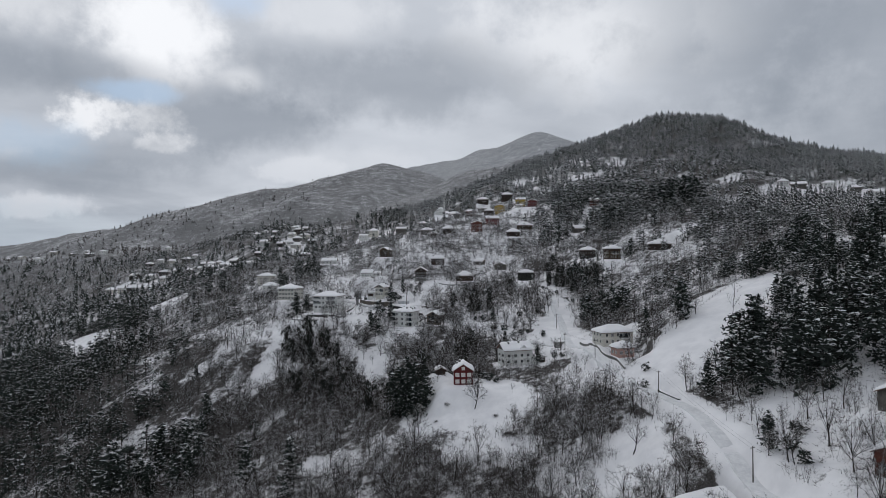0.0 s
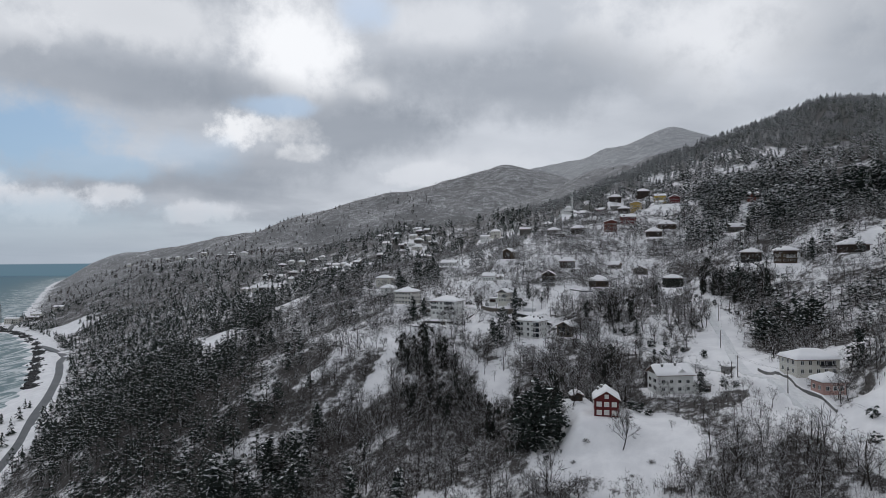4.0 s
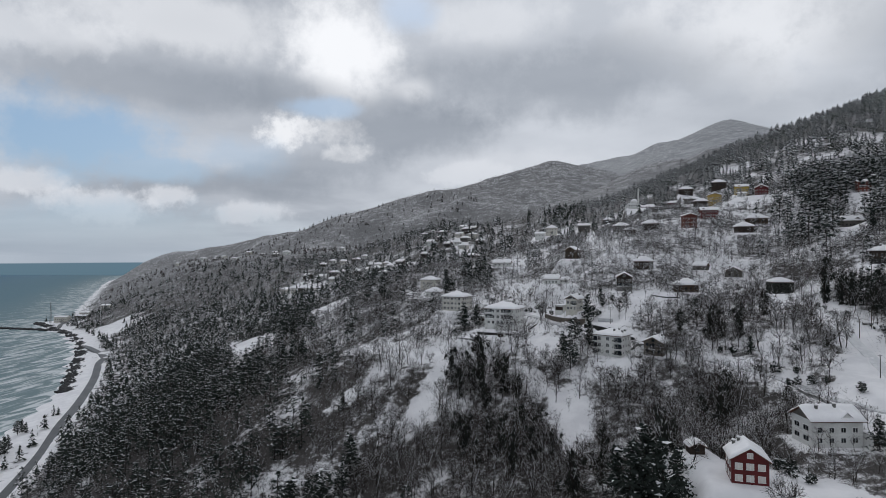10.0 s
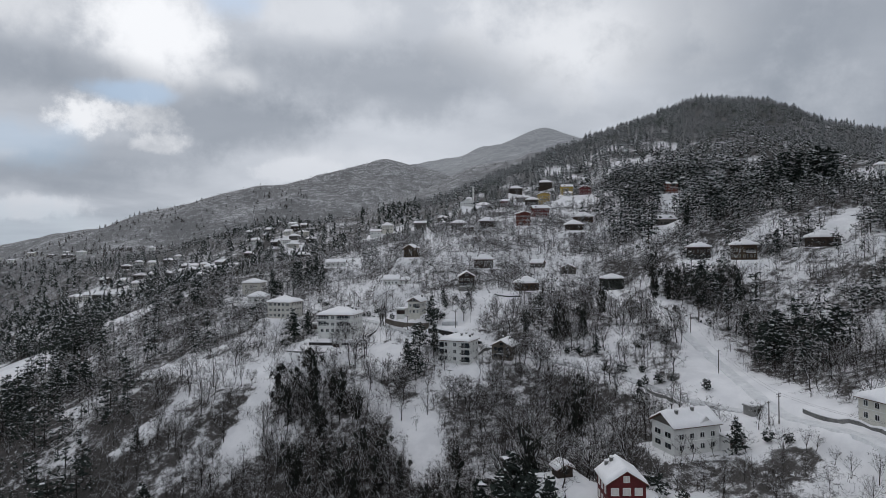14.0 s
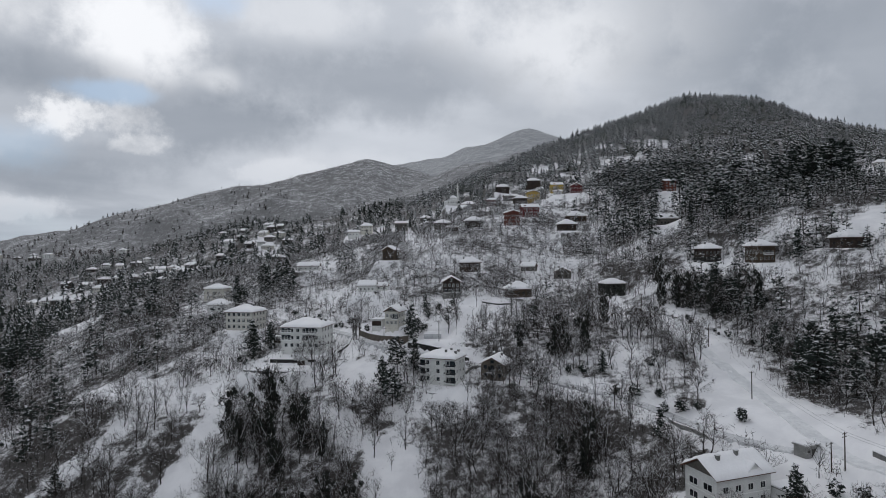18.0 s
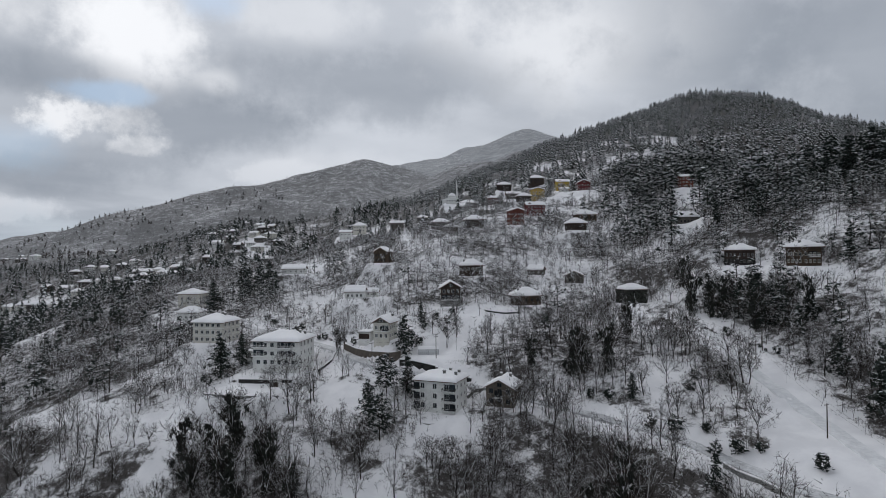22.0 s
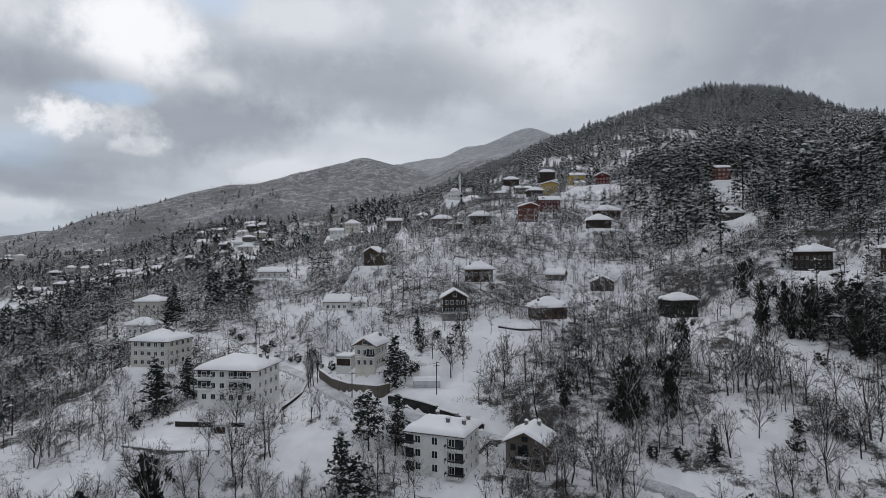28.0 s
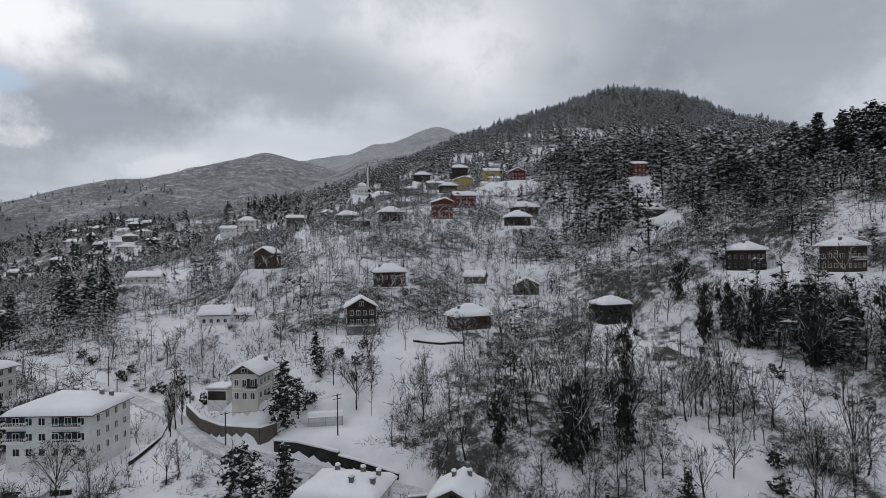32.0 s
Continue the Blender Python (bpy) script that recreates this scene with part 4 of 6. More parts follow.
def sheet(kind, w, d, rise, over, base, top, n=12, seed=0, round_edge=0.0):
    """A closed roof layer: the upper side by top(distance from the edge), the lower side at base above the rafters."""
    a, b = w / 2 + over, d / 2 + over
    rng = np.random.RandomState(seed)
    verts, faces = [], []
    wob = rng.uniform(-1, 1, (n + 1, n + 1))
    for lower in (False, True):
        for j in range(n + 1):
            for i in range(n + 1):
                # lines drawn towards the edges, so that the rim is rounded
                s, t = 2 * i / n - 1, 2 * j / n - 1
                s, t = [q if round_edge == 0 else math.copysign(abs(q) ** 0.8, q) for q in (s, t)]
                u, v = s * a, t * b
                z = roof_at(kind, u, v, a, b, rise)
                edge = min(a - abs(u), b - abs(v))
                if lower:
                    verts.append((u, v, z + base))
                else:
                    grow = 0.13 * wob[j, i] * (edge > 0.05) if round_edge else 0
                    verts.append((u + (0.12 * wob[j, i - 1] if round_edge and edge < 0.05 else 0), v, z + base + top(edge) + grow))
    k = n + 1
    for j in range(n):
        for i in range(n):
            q = j * k + i
            faces.append((q, q + 1, q + 1 + k, q + k))
            q += k * k
            faces.append((q + k, q + 1 + k, q + 1, q))
    rim = [i for i in range(n)] + [n + j * k for j in range(n)] + [n * k + n - i for i in range(n)] + [(n - j) * k for j in range(n)]
    for p, q in zip(rim, rim[1:] + rim[:1]):
        faces.append((q, p, p + k * k, q + k * k))
    return verts, faces


def window_meshes(w, h, trim, shut):
    def frame_mesh():
        bm = bmesh.new()
        t = 0.10
        for x0, x1, z0, z1 in ((-w / 2 - t, w / 2 + t, h, h + t), (-w / 2 - t, -w / 2, 0, h), (w / 2, w / 2 + t, 0, h), (-0.035, 0.035, 0, h)):
            box(bm, x0, x1, -0.07, 0.02, z0, z1)
        return mesh_from(bm, "window_frame", trim)

    def sill_mesh():
        bm = bmesh.new()
        box(bm, -w / 2 - 0.14, w / 2 + 0.14, -0.14, 0.02, -0.09, 0.0)
        return mesh_from(bm, "sill", trim)

    def pane_mesh():
        bm = bmesh.new()
        box(bm, -w / 2, w / 2, -0.02, 0.015, 0, h)
        return mesh_from(bm, "pane", BLIND if shut else GLASS)

    k = (round(w, 2), round(h, 2), trim.name, shut)
    return shared(("f", k), frame_mesh), shared(("p", k), pane_mesh), shared(("s", k), sill_mesh)


def add_window(root, x, y, z, turn, w, h, trim, shut=False):
    frame_me, pane_me, sill_me = window_meshes(w, h, trim, shut)
    f = part("window", frame_me, None, root)
    f.matrix_basis = pose(x, y, z, 0, 0, turn)
    part("pane", pane_me, None, f)
    part("sill", sill_me, None, f)


def chimney(root, x, y, z):
    def stack():
        bm = bmesh.new()
        box(bm, -0.35, 0.35, -0.35, 0.35, -1.2, 1.2)
        box(bm, -0.45, 0.45, -0.45, 0.45, 1.2, 1.32)
        return mesh_from(bm, "chimney", STONE)

    def cap():
        bm = bmesh.new()
        turned(bm, ((0.46, 1.32), (0.50, 1.46), (0.40, 1.66), (0.18, 1.76)), 8)
        return mesh_from(bm, "snow_cap", SNOW)

    c = part("chimney", shared("stack", stack), None, root)
    c.matrix_basis = pose(x, y, z)
    part("snow_cap", shared("stack_cap", cap), None, c)


def balcony(root, x, y, z, w, dark, deep=1.3):
    bm = bmesh.new()
    box(bm, x - w / 2, x + w / 2, y - deep, y + 0.02, z - 0.18, z)
    slab = part("balcony", bm, PLASTER if dark else TRIM, root)
    bm = bmesh.new()
    box(bm, x - w / 2, x + w / 2, y - deep + 0.02, y - deep + 0.07, z + 0.88, z + 0.96)
    for k in range(int(w / 0.35) + 1):
        cx = min(x - w / 2 + 0.03 + k * 0.35, x + w / 2 - 0.03)
        box(bm, cx - 0.025, cx + 0.025, y - deep + 0.02, y - deep + 0.07, z, z + 0.9)
    for s in (-1, 1):
        box(bm, x + s * w / 2 - 0.05, x + s * w / 2 + 0.05 - 0.05, y - deep + 0.05, y, z + 0.5, z + 0.96)
    part("railing", bm, DARK_TRIM if dark else TRIM, slab, "dark metal railing" if dark else "pale wooden railing")
    bm = bmesh.new()
    box(bm, x - w / 2 + 0.3, x + w / 2 - 0.3, y - 0.03, y + 0.02, z + 0.02, z + 2.1)
    part("balcony_door", bm, GLASS, slab, "dark glazed balcony doors")
    bm = bmesh.new()
    box(bm, x - w / 2 + 0.05, x + w / 2 - 0.05, y - deep + 0.1, y - deep + 0.6, z, z + 0.14, 0.05)
    part("snow", bm, SNOW, slab)


def house(x, y, base, turn, w, d, h, roof, rise, wall, front, side, label, storey=2.8, low=1.0, over=0.7, trim=None, shut=False, attic=False,
          chimneys=(), balcony_at=(), dormer=None, plinth=None, gable_mat=None, ivy=False, lantern=False, bands=False, pale_balcony=False, seed=0, far=False):
    root = thing("house", x, y, base, turn, label, "house", "houses of the hillside village")
    trim = trim or (DARK_TRIM if wall in (TIMBER, TIMBER_WARM, TIMBER_GREY, RENDER_GREY) else TRIM)
    a, b = w / 2, d / 2
    bm = bmesh.new()
    if ivy:
        rng = np.random.RandomState(seed)
        box(bm, -a, a, -b, b, -3.0, h)
        bmesh.ops.subdivide_edges(bm, edges=bm.edges[:], cuts=11, use_grid_fill=True)
        for v in bm.verts:
            v.co += Vector(rng.uniform(-0.45, 0.45, 3)) if v.co.z > -1 else Vector()
    else:
        box(bm, -a, a, -b, b, -3.5, h)
    part("wall", bm, wall, root)
    if plinth:
        bm = bmesh.new()
        box(bm, -a - 0.08, a + 0.08, -b - 0.08, b + 0.08, -3.5, low + 0.2 if low > 2 else storey)
        part("ground_floor", bm, plinth, root, "grey stone ground floor")
    # gable triangles under the roof
    if roof.startswith("gable"):
        bm = bmesh.new()
        k = rise * (a / (a + over) if roof == "gable_y" else b / (b + over))
        lift = rise * over / ((a if roof == "gable_y" else b) + over)
        tri = [(-1, 0), (1, 0), (0, 1)]
        pts = []
        for s in (-1, 1):
            pts.append([bm.verts.new((p * a, s * b, h - 0.05 + q * (k + 0.05) + lift * (q == 0) * 0) if roof == "gable_y" else (s * a, p * b, h - 0.05 + q * (k + 0.05))) for p, q in tri])
        bm.faces.new(pts[0])
        bm.faces.new(pts[1][::-1])
        for i in range(3):
            bm.faces.new((pts[0][i], pts[0][(i + 1) % 3], pts[1][(i + 1) % 3], pts[1][i]))
        part("gable", bm, gable_mat or wall, root)
    drop = -rise * over / ((a if roof == "gable_y" else b if roof == "gable_x" else min(a, b)) + over)
    n = 8 if far else 12
    verts, faces = sheet(roof, w, d, rise, over, 0.0, lambda e: 0.2, n, seed)
    r = part("roof", mesh_of("roof", verts, faces, [TILE]), None, root, "eaves of a tiled roof under the snow")
    r.location.z = h + drop * 0.9
    deep = 0.68
    verts, faces = sheet(roof, w, d, rise, over + 0.12, 0.21, lambda e: deep * math.sqrt(max(0.02, 1 - (1 - min(1.0, e / 0.7)) ** 2)), n + 2, seed, 1.0)
    s = part("snow", mesh_of("snow", verts, faces, [SNOW], smooth_faces=True), None, root, "thick rounded blanket of snow on the roof")
    s.location.z = h + drop * 0.9
    if front:
        rows, cols, ww, wh = front
        for i in range(rows):
            for j in range(cols):
                add_window(root, (j + 0.5) / cols * w * 0.92 - w * 0.46, -b - 0.01, low + i * storey, 0, ww, wh, trim, shut)
    if side:
        rows, cols, ww, wh = side
        for i in range(rows):
            for j in range(cols):
                v = (j + 0.5) / cols * d * 0.9 - d * 0.45
                add_window(root, -a - 0.01, v, low + i * storey, -90, ww, wh, trim, shut)
                add_window(root, a + 0.01, v, low + i * storey, 90, ww, wh, trim, shut)
    if attic:
        add_window(root, -0.0, -b - 0.01, h + 0.15 * rise, 0, 1.2, min(1.2, rise * 0.4), trim, shut)
    if bands:
        for i in range(1, 4):
            bm = bmesh.new()
            box(bm, -a - 0.06, a + 0.06, -b - 0.06, b + 0.06, i * h / 4 - 0.12, i * h / 4 + 0.06)
            part("floor_band", bm, DARK_TRIM, root, "dark band between the storeys")
    elif front and front[0] > 1 and wall in (PLASTER, CREAM):
        for i in range(1, front[0]):
            bm = bmesh.new()
            box(bm, -a - 0.05, a + 0.05, -b - 0.05, b + 0.05, low + i * storey - 0.75, low + i * storey - 0.6)
            part("floor_band", bm, TRIM, root)
    for cx, cy in chimneys:
        chimney(root, cx, cy, h + drop * 0.9 + roof_at(roof, cx, cy, a + over, b + over, rise) + 0.4)
    for bx, bw, bz in balcony_at:
        balcony(root, bx, -b, bz, bw, not pale_balcony, 1.2)
    if dormer:
        cx, cw = dormer
        bm = bmesh.new()
        t = rise * 0.55
        pts = [[bm.verts.new((cx + p * cw / 2, yy, h + q)) for p, q in ((-1, -0.3), (1, -0.3), (1, 0.5), (0, 0.5 + t), (-1, 0.5))] for yy in (-b - 0.1, 0.0)]
        bm.faces.new(pts[0])
        bm.faces.new(pts[1][::-1])
        for i in range(5):
            bm.faces.new((pts[0][i], pts[0][(i + 1) % 5], pts[1][(i + 1) % 5], pts[1][i]))
        dm = part("dormer", bm, wall, root)
        verts, faces = sheet("gable_y", cw, b + 1.0, t + 0.1, 0.3, 0.0, lambda e: 0.4 * math.sqrt(max(0.02, 1 - (1 - min(1.0, e / 0.5)) ** 2)), 8, seed, 1.0)
        ds = part("snow", mesh_of("snow", verts, faces, [SNOW], smooth_faces=True), None, dm)
        ds.location = (cx, -b / 2 + 0.3, h + 0.5)
        add_window(dm, cx, -b - 0.11, h - 0.1, 0, min(1.0, cw * 0.4), 0.8, trim, shut)
    if lantern:
        bm = bmesh.new()
        box(bm, -a * 0.5, a * 0.5, -b * 0.5, b * 0.5, h, h + rise + 2.2)
        up = part("upper_storey", bm, wall, root)
        verts, faces = sheet("hip", w * 0.5, d * 0.5, rise * 0.7, 1.2, 0.0, lambda e: 0.6 * math.sqrt(max(0.02, 1 - (1 - min(1.0, e / 0.6)) ** 2)), 10, seed, 1.0)
        us = part("snow", mesh_of("snow", verts, faces, [SNOW], smooth_faces=True), None, up)
        us.location.z = h + rise + 2.1
        for j in range(4):
            add_window(up, (j - 1.5) * 1.7, -b * 0.5 - 0.01, h + rise + 0.6, 0, 0.9, 1.0, trim)
    return root


for number, spec in enumerate(HOUSES):
    spec = dict(spec)
    spec["balcony_at"] = spec.pop("balcony", ())
    house(**spec, seed=number + 1)


# ---- things between the houses ----
def mosque(x, y, z):
    root = thing("mosque", x, y, z, -6, "small white mosque with snowy dome and slender minaret", "mosque")
    root.scale = (0.72, 0.72, 0.8)
    bm = bmesh.new()
    box(bm, -8, 8, -6, 6, -3, 5.0)
    box(bm, -8.4, 8.4, -6.4, 6.4, 5.0, 5.4)
    part("wall", bm, PLASTER, root)
    bm = bmesh.new()
    box(bm, -8.3, 8.3, -6.3, 6.3, 5.4, 5.9, 0.2)
    part("snow", bm, SNOW, root)
    bm = bmesh.new()
    turned(bm, ((4.6, 5.8), (4.6, 7.2), (4.9, 7.3), (4.9, 7.6)), 16)
    part("drum", bm, PLASTER, root)
    bm = bmesh.new()
    turned(bm, [(4.8 * math.cos(a), 7.6 + 3.8 * math.sin(a)) for a in np.linspace(0, 1.5, 8)], 18)
    part("dome", bm, SNOW, root, "dome under an even coat of snow")
    for i in range(5):
        add_window(root, -6.4 + i * 3.2, -6.01, 1.6, 0, 1.0, 1.8, TRIM)
    bm = bmesh.new()
    box(bm, 4.2, 6.6, -8.6, -6.2, -3, 6.0)
    turned(bm, ((1.0, 5.9), (0.85, 17.0), (1.5, 17.6), (1.5, 18.6), (0.8, 18.7), (0.75, 24.5), (0.85, 24.6)), 12, (5.4, -7.4))
    mn = part("minaret", bm, PLASTER, root, "slender white minaret with one gallery")
    bm = bmesh.new()
    turned(bm, ((0.95, 24.6), (0.05, 29.6), (0.04, 31.0)), 12, (5.4, -7.4))
    part("spire", bm, METAL, mn, "pointed grey spire")
    bm = bmesh.new()
    box(bm, -12, -8, -4, 5, -3, 3.4)
    part("annex", bm, PLASTER, root)
    bm = bmesh.new()
    box(bm, -12.3, -7.9, -4.3, 5.3, 3.4, 4.0, 0.2)
    part("annex_snow", bm, SNOW, root)


mosque(82, 722, 199.0)


def hut(x, y, z):
    root = thing("transformer_hut", x, y, z, 12, "small grey transformer hut with a dark door under snow", "hut")
    bm = bmesh.new()
    box(bm, -2.2, 2.2, -1.6, 1.6, -2, 2.7)
    part("wall", bm, CONCRETE, root)
    bm = bmesh.new()
    box(bm, -2.5, 2.5, -1.9, 1.9, 2.7, 2.9)
    part("roof", bm, CONCRETE, root)
    bm = bmesh.new()
    box(bm, -2.5, 2.5, -1.9, 1.9, 2.9, 3.4, 0.2)
    part("snow", bm, SNOW, root)
    bm = bmesh.new()
    box(bm, -0.3, 1.3, -1.66, -1.58, 0, 2.1)
    part("door", bm, DARK_TRIM, root, "dark metal door")
    bm = bmesh.new()
    box(bm, -1.7, -0.9, -1.65, -1.58, 1.3, 1.9)
    part("vent", bm, DARK_TRIM, root)


hut(96, 300, 103.0)


def cable(bm, pts, r):
    """One bent strand through all the points."""
    rings = [[bm.verts.new(p + Vector((dx * r, dy * r, dz * r))) for dx, dy, dz in ((0, 0, 1), (0.7, 0.7, -0.5), (-0.7, -0.7, -0.5))] for p in pts]
    for m, n in zip(rings, rings[1:]):
        for k in range(3):
            bm.faces.new((m[k], m[(k + 1) % 3], n[(k + 1) % 3], n[k]))


def tunnel(x, y, z):
    root = thing("garden_tunnel", x, y, z, -8, "white sheeted garden tunnel half covered by snow", "greenhouse")
    bm = bmesh.new()
    arc = [(-2.4, -0.5), (-2.4, 1.0), (-1.9, 1.8), (-1.0, 2.3), (0, 2.45), (1.0, 2.3), (1.9, 1.8), (2.4, 1.0), (2.4, -0.5)]
    ends = [[bm.verts.new((sx, p, q)) for p, q in arc] for sx in (-3.6, 3.6)]
    for i in range(len(arc) - 1):
        bm.faces.new((ends[0][i], ends[0][i + 1], ends[1][i + 1], ends[1][i]))
    bm.faces.new(ends[0])
    bm.faces.new(ends[1][::-1])
    part("sheeting", bm, TARP, root)
    for sx in (-3.6, 0, 3.6):
        bm = bmesh.new()
        cable(bm, [Vector((sx, p * 1.01, q * 1.01)) for p, q in arc], 0.06)
        part("hoop", bm, METAL, root)
    bm = bmesh.new()
    top = [(-1.9, 1.85), (-1.0, 2.55), (0, 2.78), (1.0, 2.55), (1.9, 1.85)]
    ends = [[bm.verts.new((sx, p, q)) for p, q in top] for sx in (-3.7, 3.7)]
    for i in range(4):
        bm.faces.new((ends[0][i], ends[0][i + 1], ends[1][i + 1], ends[1][i]))
    bm.faces.new(ends[0])
    bm.faces.new(ends[1][::-1])
    bm.faces.new((ends[0][0], ends[1][0], ends[1][4], ends[0][4]))
    part("snow", bm, SNOW, root)


tunnel(22.5, 419.3, 116.6)


def yard_wall(line, top, thick, deep, mat, label, snow=0.3, courses=0):
    """A retaining wall along a line of points, with snow on its top; top gives the height over the ground, or heights."""
    a0 = Vector((*line[0], 0))
    root = thing("retaining_wall", a0.x, a0.y, 0, 0, label, "wall")
    tops_at = top if isinstance(top, tuple) else None
    for n0, ((ax, ay), (bx, by)) in enumerate(zip(line, line[1:])):
        way = Vector((bx - ax, by - ay, 0))
        long = way.length
        way.normalize()
        n = max(1, int(long / 3.0))
        for k in range(n):
            p, q = Vector((ax, ay, 0)) + way * long * k / n, Vector((ax, ay, 0)) + way * long * (k + 1) / n
            m = (p + q) / 2
            ends = [tops_at[n0] + (tops_at[n0 + 1] - tops_at[n0]) * v for v in (k / n, (k + 1) / n)] if tops_at else [top if top > 30 else height(e.x, e.y) + top for e in (p, q)]
            for name, up, down, t, mt in (("wall_panel", 0.0, deep, thick, mat), ("snow", snow, 0.0, thick + 0.25, SNOW)):
                bm = bmesh.new()
                c = long / n / 2 + 0.01
                box(bm, -c, c, -t / 2, t / 2, -down, up)
                for v in bm.verts:
                    v.co.z += ends[0] if v.co.x < 0 else ends[1]
                if name == "snow":
                    bmesh.ops.bevel(bm, geom=bm.edges[:], offset=0.08, segments=1, affect="EDGES")
                o = part(name, bm, mt, root)
                o.matrix_basis = pose(m.x - a0.x, m.y - a0.y, 0.002 * (k % 2), 0, 0, math.degrees(math.atan2(way.y, way.x)))
    return root


yard_wall(((-8, 441), (-3.6, 427), (1.2, 419.2), (8.6, 414.6), (12, 417.5)), 118.3, 0.5, 4.5, RENDER_GREY, "dark stone retaining wall below the cream house")
yard_wall(((12, 417.5), (16, 421)), 0.4, 0.5, 3.0, STONE, "snowy steps beside the terrace")
yard_wall(((11.5, 412.2), (16, 410.2), (20.5, 407.2), (23.5, 405.2)), (116.2, 115.9, 115.2, 114.6), 0.7, 5.5, DARK_STONE, "black stone wall along the street under snow", 0.4)
yard_wall(((23.5, 405.2), (27, 403), (34, 398.6)), (114.0, 113.3, 111.4), 0.6, 4.5, DARK_STONE, "lower black stone wall beside the street", 0.35)
yard_wall(((-52, 407), (-40, 401), (-28, 399)), 108.6, 0.4, 1.2, STONE, "low stone wall round the snowy yard", 0.25)
yard_wall(((-44, 421), (-34, 418), (-25.5, 416)), 110.0, 0.4, 3.0, DARK_STONE, "dark wall between apartment house and yard", 0.3)
yard_wall(((-17, 423), (-11, 436)), 0.9, 0.3, 2.2, DARK_STONE, "garden wall beside the apartment house", 0.25)
yard_wall(((10, 383), (17, 377.5), (28, 377)), 103.4, 0.4, 3.0, CONCRETE, "low concrete wall below the white house", 0.25)
yard_wall(((30, 393), (38, 391)), 0.8, 0.4, 3.0, STONE, "stone garden wall between two houses", 0.25)
yard_wall(((45, 378), (52, 384)), 105.0, 0.4, 5.0, RENDER_GREY, "brown ramp wall beside the unfinished house", 0.3)
yard_wall(((51, 452.5), (66, 451)), 0.5, 0.5, 3.0, DARK_STONE, "dark terrace wall below the timber houses", 0.3)
yard_wall(((103, 289), (101.8, 272), (101.3, 256), (102.6, 236)), 0.8, 0.5, 3.0, STONE, "grey stone wall along the lane below the cream house", 0.3)
yard_wall(((102.6, 208), (102.6, 194)), 0.6, 0.9, 2.0, DARK_STONE, "short black stone bank beside the lane", 0.15)
yard_wall(((79.2, 332), (82.2, 315)), 0.7, 0.4, 2.5, CONCRETE, "low snowy parapet beside the lane", 0.25)

# poles and wires
POLES = ((96, 251, 8), (94, 144, 9), (95, 288, 8.5), (93.5, 290, 6.5), (-8, 447, 7), (2, 416, 7), (24, 410.5, 8.5), (128, 383, 8), (119, 374, 8), (116, 419, 8), (-33, 478, 9), (-27, 460, 7), (177, 222, 7), (101, 205, 8), (104, 330, 8))


def pole(x, y, tall, arms):
    z = height(x, y)
    root = thing("utility_pole", x, y, z, 20, "dark wooden utility pole standing in the snow", "pole", "poles along the lanes")
    bm = bmesh.new()
    rod(bm, (0, 0, -1), (0.05, 0, tall), 0.16, 0.11, 7)
    part("post", bm, POLE_WOOD, root)
    for k in range(arms):
        bm = bmesh.new()
        box(bm, -0.9, 0.9, -0.06, 0.06, tall - 0.4 - k * 0.7, tall - 0.28 - k * 0.7)
        arm = part("crossarm", bm, POLE_WOOD, root)
        for s in (-0.75, 0, 0.75):
            bm = bmesh.new()
            turned(bm, ((0.05, tall - 0.28 - k * 0.7), (0.08, tall - 0.2 - k * 0.7), (0.04, tall - 0.1 - k * 0.7)), 6, (s, 0))
            part("insulator", bm, TRIM, arm)
    return Vector((x, y, z + tall))


tops = [pole(x, y, tall, 2 if n in (2, 6) else 1) for n, (x, y, tall) in enumerate(POLES)]


def wire(a, b, sag):
    bm = bmesh.new()
    cable(bm, [a + (b - a) * s - Vector((0, 0, sag * 4 * s * (1 - s))) for s in np.linspace(0, 1, 9)], 0.02)
    o = new("wire", mesh_from(bm, "wire", DARK_TRIM))
    tagged(o, "thin dark overhead wire between two poles", "wire", "overhead wires")


for i, j in ((1, 13), (13, 0), (0, 2), (2, 14), (14, 8), (8, 7), (8, 9), (10, 11), (11, 4), (4, 5), (5, 6)):
    for off in (-0.7, 0.7):
        wire(tops[i] + Vector((off, 0, -0.15)), tops[j] + Vector((off, 0, -0.15)), 0.9)

# post fence along the upper edge of the field
fence = thing("field_fence", 110, 238, 0, 0, "line of thin wooden posts along the snowy field", "fence")


def post_mesh():
    bm = bmesh.new()
    rod(bm, (0, 0, -0.5), (0, 0, 1.3), 0.07, 0.06, 5)
    return mesh_from(bm, "post", POLE_WOOD)


for k in range(30):
    s = k / 29
    fx, fy = 108 + 60 * s, 238 + 31 * s - 6 * s * (1 - s)
    o = part("post", shared("post", post_mesh), None, fence)
    o.location = (fx - 110, fy - 238, height(fx, fy))
for lift in (0.6, 1.1):
    bm = bmesh.new()
    line = [(108 + 60 * k / 29, 238 + 31 * k / 29 - 6 * k / 29 * (1 - k / 29)) for k in range(30)]
    cable(bm, [Vector((fx - 110, fy - 238, height(fx, fy) + lift)) for fx, fy in line], 0.022)
    part("fence_wire", bm, DARK_TRIM, fence)

